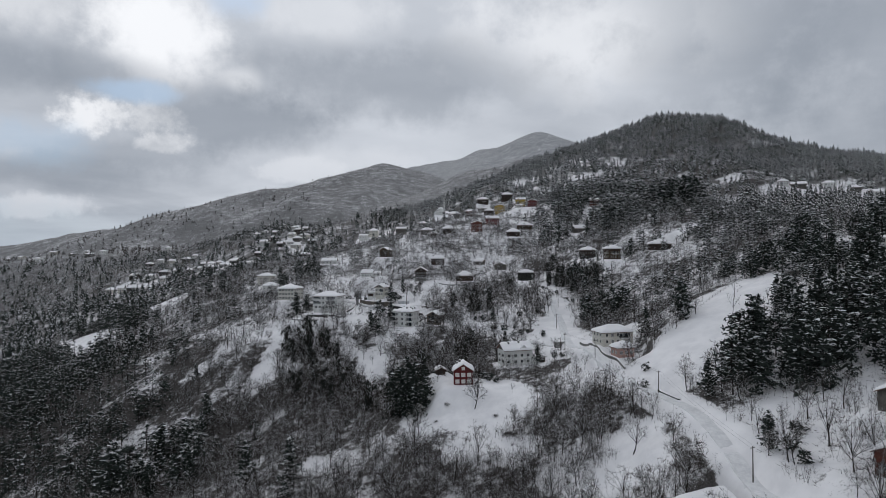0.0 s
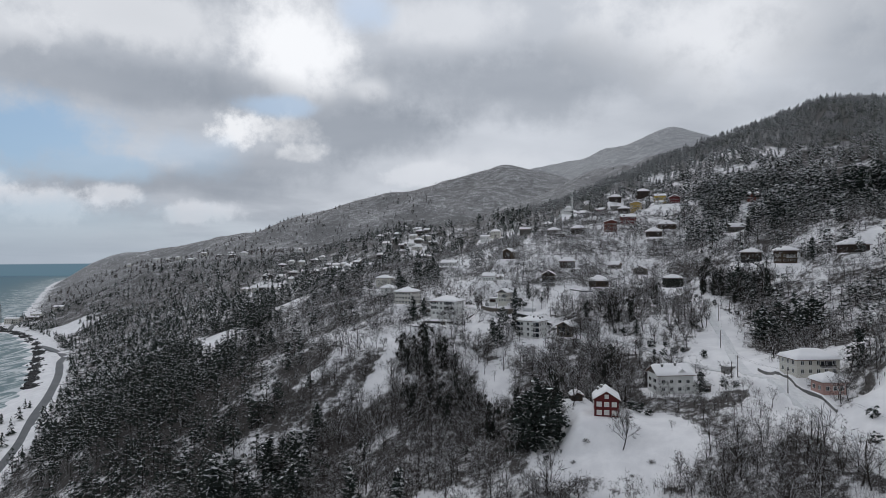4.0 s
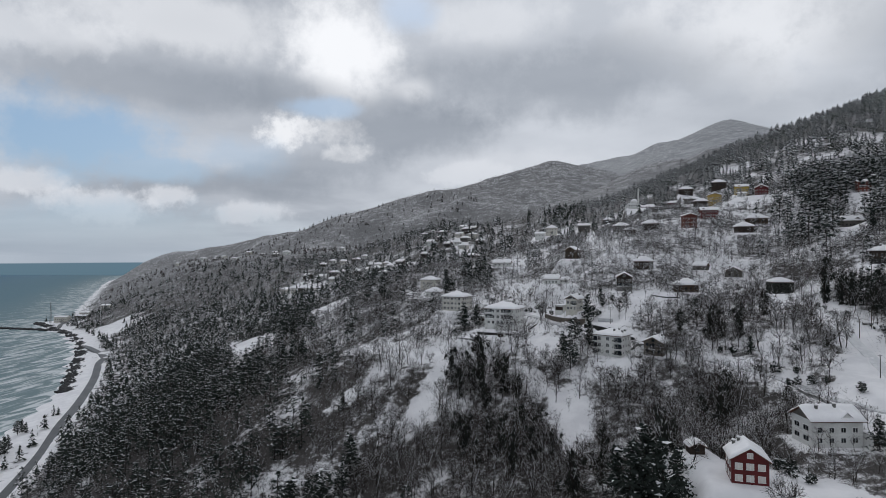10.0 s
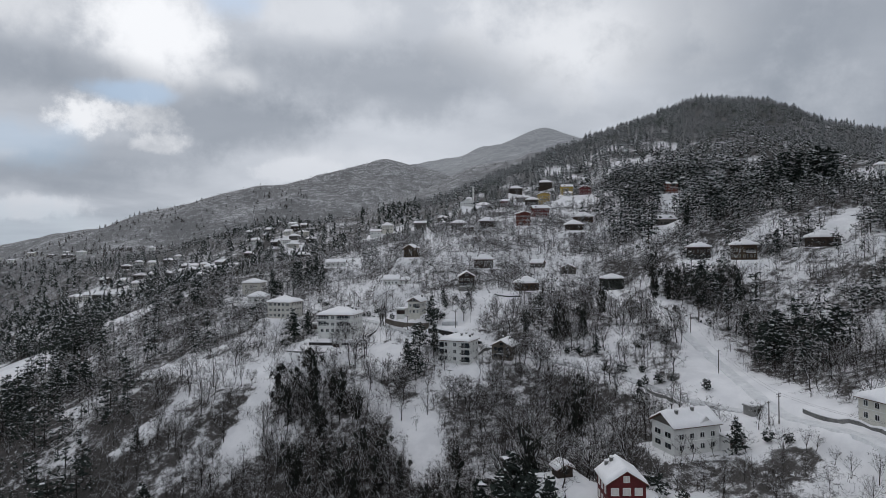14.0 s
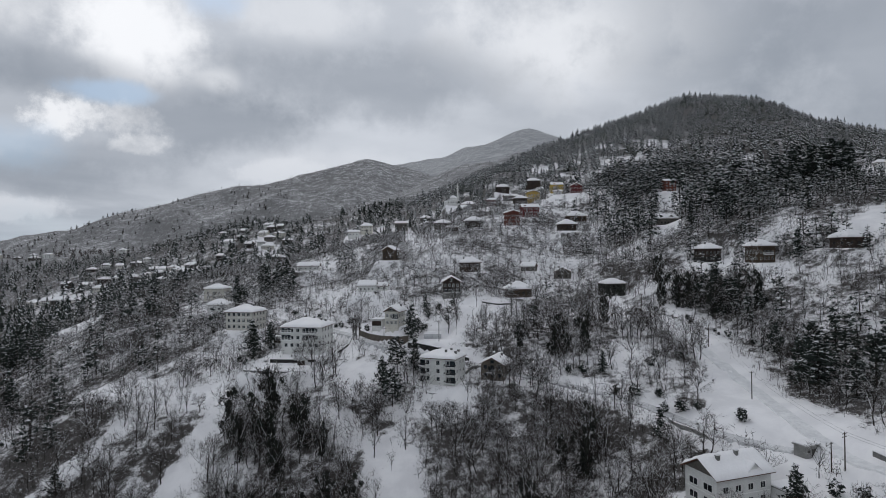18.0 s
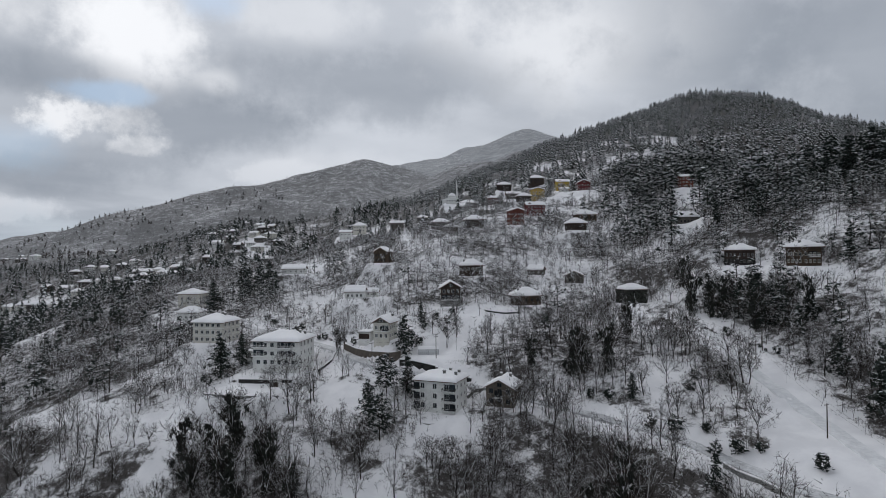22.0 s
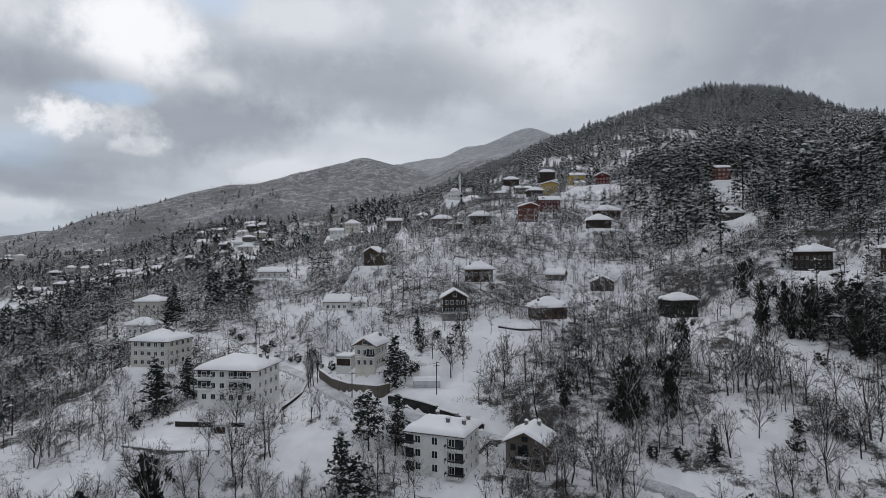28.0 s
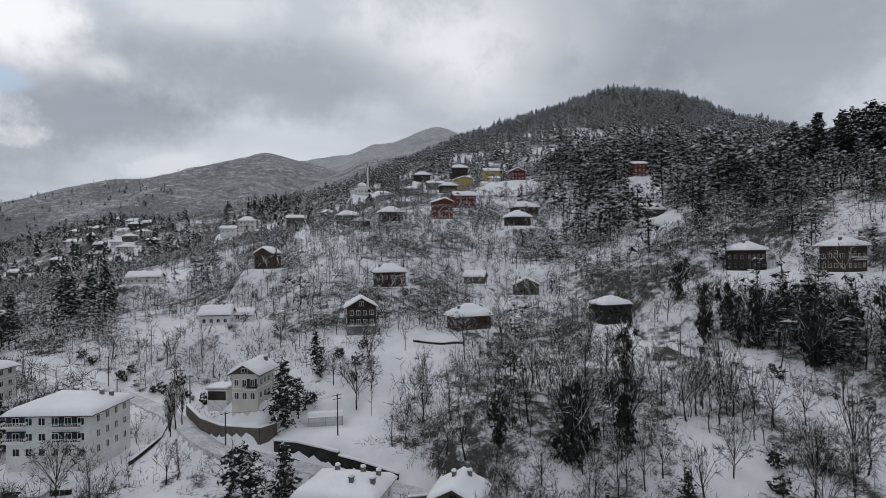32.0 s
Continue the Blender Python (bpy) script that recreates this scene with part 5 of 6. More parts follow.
# garage beside the cream house, and the shed in the walled yard
for gx_, gy_, gz_, turn, gw, gd, gh, label in ((0.5, 432.5, 121.2, -24, 4.6, 5.0, 2.4, "low garage with dark front and snow on its flat roof"), (-30.5, 413.5, 108.6, -18, 3.4, 2.6, 2.1, "small snow-capped shed at the yard wall"), (82.5, 290, 98.0, 10, 5.0, 4.0, 2.6, "low outbuilding with dark door and snowy roof"), (-44, 448, 113.0, -18, 4.0, 3.6, 2.4, "white garden shed beside the conifers")):
    root = thing("shed", gx_, gy_, max(gz_, height(gx_, gy_)), turn, label, "shed")
    bm = bmesh.new()
    box(bm, -gw / 2, gw / 2, -gd / 2, gd / 2, -2.5, gh)
    part("wall", bm, PLASTER, root)
    bm = bmesh.new()
    box(bm, -gw / 2 + 0.2, gw / 2 - 0.2, -gd / 2 - 0.05, -gd / 2 + 0.02, 0, gh - 0.4)
    part("door", bm, TIMBER, root, "dark wooden double door")
    bm = bmesh.new()
    box(bm, -gw / 2 - 0.3, gw / 2 + 0.3, -gd / 2 - 0.3, gd / 2 + 0.3, gh, gh + 0.15)
    part("roof", bm, CONCRETE, root)
    bm = bmesh.new()
    box(bm, -gw / 2 - 0.35, gw / 2 + 0.35, -gd / 2 - 0.35, gd / 2 + 0.35, gh + 0.15, gh + 0.65, 0.2)
    part("snow", bm, SNOW, root)

# ---- the shore: harbour spit, mole, boulders ----
def boulder_mesh(seed):
    rng = np.random.RandomState(seed)
    bm = bmesh.new()
    bmesh.ops.create_icosphere(bm, subdivisions=1, radius=1.0)
    for v in bm.verts:
        v.co = Vector((v.co.x * 1.2, v.co.y, v.co.z * 0.7)) * rng.uniform(0.7, 1.25)
    me = mesh_from(bm, "boulder", ROCK)
    return me


def boulders(name, line, spread_by, step, size, label, seed):
    rng = np.random.RandomState(seed)
    bodies = [boulder_mesh(seed + k) for k in range(4)]
    vs, fs, at = [], [], 0
    arrays = []
    for me in bodies:
        v = np.empty(len(me.vertices) * 3, np.float32)
        me.vertices.foreach_get("co", v)
        arrays.append((v.reshape(-1, 3), np.array([list(p.vertices) for p in me.polygons])))
    for p in along(line, step):
        for _ in range(3):
            v, f = arrays[rng.randint(4)]
            s, a = size * rng.uniform(0.5, 1.3), rng.uniform(0, 6.28)
            c, q = math.cos(a), math.sin(a)
            w = np.c_[v[:, 0] * c - v[:, 1] * q, v[:, 0] * q + v[:, 1] * c, v[:, 2]] * s
            w += (p.x + rng.normal(0, spread_by), p.y + rng.normal(0, spread_by), max(0.3, 1.6 - abs(rng.normal(0, 0.9))))
            vs.append(w)
            fs.append(f + at)
            at += len(v)
    tagged(new(name, mesh_of(name, np.concatenate(vs), np.concatenate(fs), [ROCK])), label, "rocks", kind="stuff")


boulders("shore_rocks", COAST[6:11], 4.2, 1.3, 2.1, "black boulders of the sea defence along the shore", 71)
boulders("mole_rocks", ((-985, 1150), (-1060, 1160), (-1150, 1168), (-1240, 1178)), 2.5, 3.0, 3.2, "long low mole of dark boulders reaching into the sea", 75)
boulders("spit_rocks", ((-1060, 1215), (-1110, 1235), (-1150, 1262)), 4.0, 3.0, 3.0, "dark boulders round the harbour spit", 79)
for bx, by, bw, bd, bh, mt, label in ((-1085, 1262, 30, 16, 11, CREAM, "tan harbour building with snowy roof"), (-1050, 1280, 26, 14, 8, TIMBER_GREY, "lower grey-brown harbour shed"), (-1068, 1310, 22, 14, 9, CREAM, "pale house on the harbour spit"), (-1100, 1330, 20, 14, 9, TIMBER_GREY, "grey harbour house among trees"), (-1030, 1330, 20, 14, 8, CREAM, "pale roadside house near the harbour")):
    house(bx, by, max(2.5, height(bx, by)), 12, bw, bd, bh, "gable_x", 2.5, mt, (2, 6, 1.8, 1.8), (2, 3, 1.8, 1.8), label, storey=4.0, low=1.5, far=True)
crane = thing("harbour_mast", -1122, 1268, 2.0, 0, "thin steel lattice mast at the harbour", "mast")
bm = bmesh.new()
for sx, sy in ((-1, -1), (1, -1), (1, 1), (-1, 1)):
    rod(bm, (sx * 1.6, sy * 1.6, -2), (sx * 0.3, sy * 0.3, 46), 0.3, 0.2, 4)
for k in range(9):
    w = 1.6 - 1.3 * k / 9
    rod(bm, (-w, -w, k * 5), (w, -w, k * 5 + 4), 0.15, sides=4)
    rod(bm, (w, -w, k * 5), (w, w, k * 5 + 4), 0.15, sides=4)
part("lattice", bm, METAL, crane)

# ---- the farther village, houses of two to three storeys on the slopes behind ----
def hamlet(spots, w, d, h, walls, label, seed):
    rng = np.random.RandomState(seed)
    for n, (x, y) in enumerate(spots):
        s = rng.uniform(0.75, 1.2)
        house(x, y, height(x, y) + 0.5, rng.uniform(-35, 10), w * s, d * s, h * rng.uniform(0.7, 1.1), ("hip", "gable_x", "hip")[n % 3], 3.0, walls[n % len(walls)],
              (2, 4, 1.3, 1.3), None, label, storey=h / 2.2, low=1.1, over=1.0, far=True, seed=seed + n)


hamlet(((-188, 1236), (-142, 1093), (-134, 1060), (-220, 1214), (-176, 1084), (-229, 1179), (-170, 1018), (-140, 1028), (-128, 999), (-136, 976), (-150, 969), (-125, 958), (-104, 989), (-180, 996), (-179, 937), (-118, 1022), (-124, 1078)),
       12, 9, 5, (TIMBER_GREY, PLASTER, TIMBER, CREAM), "house of the upper village with snowy roof, far off", 601)
hamlet(((-401, 1157), (-374, 1142), (-344, 1128), (-333, 1141), (-282, 1014), (-263, 990), (-247, 977), (-217, 947), (-232, 944), (-412, 1135), (-348, 967), (-310, 909), (-290, 961), (-274, 959), (-254, 947), (-212, 914), (-371, 921), (-347, 898), (-334, 886), (-386, 1001), (-316, 983), (-396, 943), (-187, 890), (-511, 1518), (-334, 987)),
       13, 9.5, 4.8, (PLASTER, CREAM, TIMBER_GREY, PLASTER, TIMBER), "house of the lower village with snowy roof among trees", 651)
hamlet(((-934, 1741), (-1019, 1986), (-915, 1887), (-855, 1846), (-1150, 2050), (-1250, 2150), (-1317, 2183), (-1397, 2139), (-780, 1700), (-700, 1600)),
       20, 13, 8, (PLASTER, CREAM, TIMBER_GREY), "scattered house with snowy roof near the far coast", 701)
hamlet(((505, 682), (522, 677), (574, 690), (598, 676), (612, 660)), 14, 9, 4.5, (PLASTER, TIMBER_GREY), "low house with snowy roof on the upper plateau", 721)
hamlet(((64, 790), (40, 800), (20, 770), (-20, 780), (-60, 820), (-100, 860), (70, 850)), 13, 9, 5, (TIMBER_GREY, PLASTER, TIMBER), "small house with snowy roof beyond the mosque", 751)


# ---- trees: bodies built once from tapered limbs, twigs and needle boughs ----
class Body:
    """Triangles with a material number each."""

    def __init__(self):
        self.v, self.f, self.m = [], [], []

    def tri(self, a, b, c, m):
        k = len(self.v)
        self.v += [a, b, c]
        self.f.append((k, k + 1, k + 2))
        self.m.append(m)

    def limb(self, a, b, r0, r1, m, sides=3):
        a, b = np.array(a, float), np.array(b, float)
        w = (b - a) / max(1e-6, np.linalg.norm(b - a))
        u = np.cross(w, (0.31, 0.95, 0.1))
        u /= np.linalg.norm(u)
        t = np.cross(w, u)
        k = len(self.v)
        for p, r in ((a, r0), (b, r1)):
            for i in range(sides):
                q = 6.2832 * i / sides
                self.v.append(tuple(p + r * (math.cos(q) * u + math.sin(q) * t)))
        for i in range(sides):
            j = (i + 1) % sides
            self.f += [(k + i, k + j, k + sides + j), (k + i, k + sides + j, k + sides + i)]
            self.m += [m, m]

    def arrays(self):
        return np.array(self.v, np.float32), np.array(self.f, np.int32), np.array(self.m, np.int32)


def unit(v):
    return v / max(1e-6, np.linalg.norm(v))


def bare_tree(seed, height, limbs, subs, twigs, snowy, spread_out=0.36, rich=True, fork=0.16, lean=0.03):
    """A leafless tree with a rounded crown: (trunk body, crown body). Materials: 0 bark, 1 twigs, 2 snow."""
    rng = np.random.RandomState(seed)
    trunk, crown = Body(), Body()
    r = height * 0.014

    def blade(p, e, w, m):
        side = np.cross(e - p, rng.normal(0, 1, 3))
        side *= w / max(1e-6, np.linalg.norm(side))
        crown.tri(tuple(p - side), tuple(p + side), tuple(e), m)

    top = np.array([rng.normal(0, lean), rng.normal(0, lean), fork]) * height
    leader = top + np.array([rng.normal(0, lean), rng.normal(0, lean), 0.36]) * height
    tip = leader + np.array([rng.normal(0, lean), rng.normal(0, lean), 0.36]) * height
    trunk.limb((0, 0, -0.6), top, r, r * 0.8, 0, 5 if rich else 3)
    trunk.limb(top, leader, r * 0.75, r * 0.4, 0, 4 if rich else 3)
    trunk.limb(leader, tip, r * 0.38, 0.012, 0, 3)
    middle = np.array([0.3 * leader[0], 0.3 * leader[1], 0.56 * height])
    half = np.array([spread_out, spread_out, 0.43]) * height
    fine = (0.018, 0.036) if rich else (0.045, 0.078)
    for k in range(limbs):
        yaw, up = k * 2.4 + rng.uniform(-0.6, 0.6), rng.uniform(-0.25, 1.25)
        e = middle + half * (math.cos(yaw) * math.cos(up), math.sin(yaw) * math.cos(up), math.sin(up)) * rng.uniform(0.75, 1.05)
        s = np.clip((e[2] / height - 0.25) * 0.6 + rng.uniform(-0.1, 0.1), 0.0, 0.6)
        p = top + (leader - top) * s
        m = p + (e - p) * 0.5 + np.array([rng.normal(0, 0.02), rng.normal(0, 0.02), rng.uniform(-0.01, 0.05)]) * height
        if rich:
            crown.limb(p, m, r * 0.34, r * 0.18, 0)
            crown.limb(m, e, r * 0.18, 0.01, 0)
        else:
            blade(p, e, r * 0.40, 0)
        if rng.uniform() < snowy * 1.6:
            o = np.array([0, 0, r * 0.4 + 0.03])
            blade(p + o, e + o, 0.07, 2)
        for j in range(subs):
            f0 = 0.25 + 0.75 * (j + rng.uniform(0, 1)) / subs
            q = (p + (m - p) * f0 * 2) if f0 < 0.5 else (m + (e - m) * (f0 * 2 - 1))
            goal = middle + half * unit((e - middle) / half + rng.normal(0, 0.55, 3)) * rng.uniform(0.7, 1.05)
            f = q + (goal - q) * rng.uniform(0.45, 0.9)
            blade(q, f, r * (0.15 if rich else 0.22), 2 if rng.uniform() < snowy * 0.7 else 0 if rng.uniform() < 0.5 else 1)
            for _ in range(twigs):
                c = q + (f - q) * rng.uniform(0.15, 1.0)
                g = c + unit(unit(f - q) * 0.6 + unit(c - middle) * 0.4 + rng.normal(0, 0.5, 3) + (0, 0, 0.22)) * height * rng.uniform(0.05, 0.13)
                blade(c, g, rng.uniform(*fine) * height / 9, 2 if rng.uniform() < snowy else 1)
    return trunk, crown


def thicket(seed, height, stems, twigs, snowy):
    """Thin stems growing close together, with fine twigs."""
    rng = np.random.RandomState(seed)
    b = Body()
    for _ in range(stems):
        p = np.array([rng.normal(0, 1.1), rng.normal(0, 1.1), -0.4])
        e = p + np.array([rng.normal(0, 0.13), rng.normal(0, 0.13), rng.uniform(0.4, 1.0)]) * height
        side = np.array([rng.normal(), rng.normal(), 0])
        side *= 0.035 / np.linalg.norm(side)
        b.tri(tuple(p - side), tuple(p + side), tuple(e), 0)
        for _ in range(twigs):
            c = p + (e - p) * rng.uniform(0.25, 1.0)
            g = c + np.array([rng.normal(0, 0.8), rng.normal(0, 0.8), rng.uniform(0.1, 1.3)]) * height * 0.12
            side = np.cross(g - c, rng.normal(0, 1, 3))
            side *= rng.uniform(0.03, 0.06) / np.linalg.norm(side)
            b.tri(tuple(c - side), tuple(c + side), tuple(g), 2 if rng.uniform() < snowy else 1)
    return b


def tuft(b, rng, at, size, needles, snow):
    """A clump of needle sprays round a place, with snow lying on it."""
    for _ in range(needles):
        p = [at + rng.normal(0, 0.62, 3) * size * (1, 1, 0.72) - (0, 0, 0.12 * size) for _ in range(3)]
        b.tri(tuple(p[0]), tuple(p[1]), tuple(p[2]), 1)
    for _ in range(int(snow + rng.uniform(0, 1))):
        o = at + (0, 0, 0.42 * size)
        p = [o + rng.normal(0, 0.55, 3) * size * (1, 1, 0.42) for _ in range(3)]
        b.tri(tuple(p[0]), tuple(p[1]), tuple(p[2]), 2)


def conifer(seed, height, whorls, boughs, snowy, width=0.24, ragged=0.4, start=0.08, clumps=3, needles=2, pine=False):
    """A fir or pine: (trunk body, crown body). Materials: 0 bark, 1 needles, 2 snow. Boughs carry clumps of needle sprays."""
    rng = np.random.RandomState(seed)
    trunk, crown = Body(), Body()
    bend = np.array([rng.normal(0, 0.02), rng.normal(0, 0.02), 0]) * height
    trunk.limb((0, 0, -0.6), tuple(bend + (0, 0, height * 0.55)), height * 0.016, height * 0.010, 0, 5)
    trunk.limb(tuple(bend + (0, 0, height * 0.55)), (0, 0, height * 0.98), height * 0.010, 0.02, 0, 4)
    first = max(start, 0.24) if pine else start
    for i in range(whorls):
        s = first + (1 - first) * (i + rng.uniform(-0.4, 0.4)) / whorls
        up = (s - first) / (1 - first)
        shape = math.sin(math.pi * min(1.0, max(0.0, 0.22 + 0.76 * up))) ** 0.7 if pine else max(0.0, 1.0 - up) ** 0.75 * (0.75 + 0.25 * min(1.0, up * 5))
        reach = height * width * max(0.05, shape)
        for k in range(boughs):
            if rng.uniform() < ragged * 0.35:
                continue
            yaw = rng.uniform(0, 6.2832)
            long = reach * rng.uniform(1 - ragged, 1 + ragged * 0.7)
            rise = rng.uniform(-0.15, 0.45) if pine else rng.uniform(-0.55, 0.1)
            way = np.array([math.cos(yaw), math.sin(yaw), rise]) * long
            base = np.array([0, 0, height * (s + rng.uniform(-0.02, 0.02))])
            if needles > 1 and pine:
                crown.limb(base, base + way * 0.8, height * 0.005, 0.015, 0)
            n = max(1, int(clumps * min(1.0, 0.35 + long / (height * width)) + rng.uniform(0, 1)))
            for c in range(n):
                f = (c + rng.uniform(0.5, 1.0)) / n if not pine else 0.45 + 0.55 * (c + rng.uniform(0.2, 1.0)) / n
                size = height * rng.uniform(0.048, 0.080) * (1.15 - 0.35 * f) * (3.0 / max(clumps, 2)) ** 0.35
                tuft(crown, rng, base + way * f + rng.normal(0, 0.012, 3) * height, size, needles, snowy)
    return trunk, crown


def simple_fir(seed, height, sprays, snowy, width=0.2):
    """A far conifer: steep hanging sprays round a stem, some of them covered by snow."""
    rng = np.random.RandomState(seed)
    b = Body()
    b.limb((0, 0, -0.5), (0, 0, height), height * 0.014, 0.03, 0)
    for i in range(sprays):
        s = 0.06 + 0.9 * (i + rng.uniform(-0.4, 0.4)) / sprays
        reach = height * width * max(0.10, (1.02 - s)) ** 0.7 * rng.uniform(0.7, 1.25)
        yaw = i * 2.4 + rng.uniform(-0.5, 0.5)
        c, q = math.cos(yaw), math.sin(yaw)
        z = height * s
        root = np.array([0, 0, z + height * rng.uniform(0.08, 0.17)])
        wide = reach * rng.uniform(0.6, 1.1)
        tip = np.array([c * reach, q * reach, z - 0.2 * reach])
        side = np.array([-q * wide, c * wide, -0.1 * reach])
        low = tip * (0.75, 0.75, 1.0) - (0, 0, 0.04 * height)
        b.tri(tuple(root), tuple(low - side), tuple(tip), 1)
        b.tri(tuple(root), tuple(tip), tuple(low + side), 1)
        if rng.uniform() < snowy:
            o = np.array([c * 0.12, q * 0.12, 0.12]) * (1 + 0.1 * reach)
            k = 1 if rng.uniform() < 0.5 else -1
            m = root + (tip - root) * rng.uniform(0.15, 0.4)
            b.tri(tuple(m + o), tuple(root + (low + k * side - root) * rng.uniform(0.7, 0.95) + o), tuple(root + (tip - root) * rng.uniform(0.8, 1.0) + o), 2)
            if rng.uniform() < snowy - 0.4:
                b.tri(tuple(root + (tip - root) * 0.2 + o), tuple(root + (tip - root) * rng.uniform(0.6, 0.9) + o), tuple(root + (low - k * side - root) * rng.uniform(0.5, 0.85) + o), 2)
    return b


def simple_bare(seed, height, blades, snowy, broad=1.0):
    """A far leafless tree: a stem and a round crown of twigs."""
    rng = np.random.RandomState(seed)
    b = Body()
    b.limb((0, 0, -0.5), (0, 0, height * 0.7), height * 0.012, height * 0.004, 0)
    for _ in range(blades):
        way = unit(rng.normal(0, 1, 3) + (0, 0, 0.35))
        mid = np.array([0, 0, 0.52 * height])
        p = mid + way * (0.10, 0.10, 0.14) * np.array([height] * 3) * rng.uniform(0.2, 1.4)
        e = mid + unit(way + rng.normal(0, 0.3, 3)) * (0.36, 0.36, 0.46) * np.array([height] * 3) * rng.uniform(0.7, 1.1)
        side = np.cross(e - p, rng.normal(0, 1, 3))
        side *= height * broad * rng.uniform(0.010, 0.018) / max(1e-6, np.linalg.norm(side))
        b.tri(tuple(p - side), tuple(p + side), tuple(e), 2 if rng.uniform() < snowy else 1)
    return b


def bush(seed, size, blades, snowy):
    """A rounded shrub of twigs and dead leaves with snow lying on it."""
    rng = np.random.RandomState(seed)
    b = Body()
    for _ in range(blades):
        way = unit(rng.normal(0, 1, 3) * (1, 1, 0.7) + (0, 0, 0.5))
        s = np.array([rng.normal(0, 0.25), rng.normal(0, 0.25), 0.05]) * size
        e = s + way * (1.0, 1.0, 0.9) * np.array([size] * 3) * rng.uniform(0.5, 1.1)
        s = s + (e - s) * rng.uniform(0.0, 0.5)
        side = np.cross(e - s, rng.normal(0, 1, 3))
        side *= size * rng.uniform(0.014, 0.036) / max(1e-6, np.linalg.norm(side))
        b.tri(tuple(s - side), tuple(s + side), tuple(e), 2 if rng.uniform() < snowy * 0.5 else 1)
    for _ in range(max(2, int(blades * snowy * 0.35))):
        way = unit(rng.normal(0, 1, 3) + (0, 0, 0.8))
        c = way * (0.75, 0.75, 0.7) * np.array([size] * 3) * rng.uniform(0.6, 1.0)
        p = [c + rng.normal(0, 0.16, 3) * size * (1, 1, 0.5) for _ in range(3)]
        b.tri(tuple(p[0]), tuple(p[1]), tuple(p[2]), 2)
    return b


def sow(name, bodies, x, y, z, size, turn, mats, label, category):
    """Many plants as one object: each a turned and scaled copy of one of the bodies."""
    rng = np.random.RandomState(len(x) + 7)
    pick = rng.randint(len(bodies), size=len(x))
    vs, fs, ms, at = [], [], [], 0
    for k, body in enumerate(bodies):
        v, f, m = body.arrays()
        w = np.nonzero(pick == k)[0]
        if not len(w):
            continue
        c, s = np.cos(turn[w])[:, None], np.sin(turn[w])[:, None]
        wide = size[w][:, None] * rng.uniform(0.85, 1.2, (len(w), 1))
        out = np.stack([(v[None, :, 0] * c - v[None, :, 1] * s) * wide + x[w][:, None], (v[None, :, 0] * s + v[None, :, 1] * c) * wide + y[w][:, None], v[None, :, 2] * size[w][:, None] + z[w][:, None]], -1)
        vs.append(out.reshape(-1, 3))
        fs.append((f[None] + (np.arange(len(w)) * len(v))[:, None, None] + at).reshape(-1, 3))
        ms.append(np.tile(m, len(w)))
        at += len(w) * len(v)
    me = mesh_of(name, np.concatenate(vs), np.concatenate(fs), mats, np.concatenate(ms))
    return tagged(new(name, me), label, category, kind="stuff")


def both(pair):
    a, b = pair
    out = Body()
    out.v = a.v + b.v
    out.f = a.f + [tuple(i + len(a.v) for i in f) for f in b.f]
    out.m = a.m + b.m
    return out


def jitter(x0, x1, y0, y1, step, seed):
    rng = np.random.RandomState(seed)
    xs, ys = [a.ravel() for a in np.meshgrid(np.arange(x0, x1, step), np.arange(y0, y1, step))]
    return xs + rng.uniform(-0.5, 0.5, len(xs)) * step, ys + rng.uniform(-0.5, 0.5, len(ys)) * step, rng


def in_sight(x, y):
    """Inside the wedge of land that the flight looks over."""
    return (x > -60 - 0.98 * np.maximum(y - 60, 0)) & (x < 40 + 0.95 * np.maximum(y, 0)) & (y > np.where(x < 60, 165, 125) - 75 * (np.abs(x - 20) < 130))



def ivy_coat(seed, height, leaves, girth):
    """Ragged clumps of ivy up a trunk and along its lower limbs."""
    rng = np.random.RandomState(seed)
    b = Body()
    clumps = []
    for k in range(26):
        s = (k + rng.uniform(0, 1)) / 26
        a, out = rng.uniform(0, 6.283), abs(rng.normal(0, 0.05 + 0.10 * s * s)) * height
        clumps.append((np.array([math.cos(a) * out, math.sin(a) * out, height * 0.72 * s]), girth * rng.uniform(0.35, 1.0) * (1.1 - 0.5 * s)))
    for _ in range(leaves):
        c, r = clumps[rng.randint(len(clumps))]
        p = c + rng.normal(0, 0.62, 3) * r * (1, 1, 1.5)
        u = rng.normal(0, 1, 3)
        u *= rng.uniform(0.12, 0.26) / np.linalg.norm(u)
        d = np.array([rng.normal(0, 0.2), rng.normal(0, 0.2), -rng.uniform(0.3, 0.7)])
        b.tri(tuple(p - u), tuple(p + u), tuple(p + d), 2 if rng.uniform() < 0.04 else 1)
    return b


BARE_MATS, FIR_MATS, IVY_MATS = [BARK, TWIGS, SNOW_THIN], [BARK, NEEDLES, SNOW_THIN], [BARK, IVY, SNOW_THIN]
bare_rich = [both(bare_tree(100 + k, 9.0, 8, 4, 9, 0.22, spread_out=0.30 + 0.05 * (k % 3))) for k in range(5)] + [thicket(110 + k, 6.0, 12, 9, 0.16) for k in range(3)]
bare_mid = [both(bare_tree(140 + k, 9.0, 6, 3, 4, 0.28, spread_out=0.32 + 0.05 * (k % 3), rich=False)) for k in range(5)] + [thicket(150 + k, 6.0, 8, 7, 0.28) for k in range(2)]
fir_rich = [both(conifer(200 + k, 10.5, 12, 5, 0.5, 0.30, pine=k > 2)) for k in range(5)]
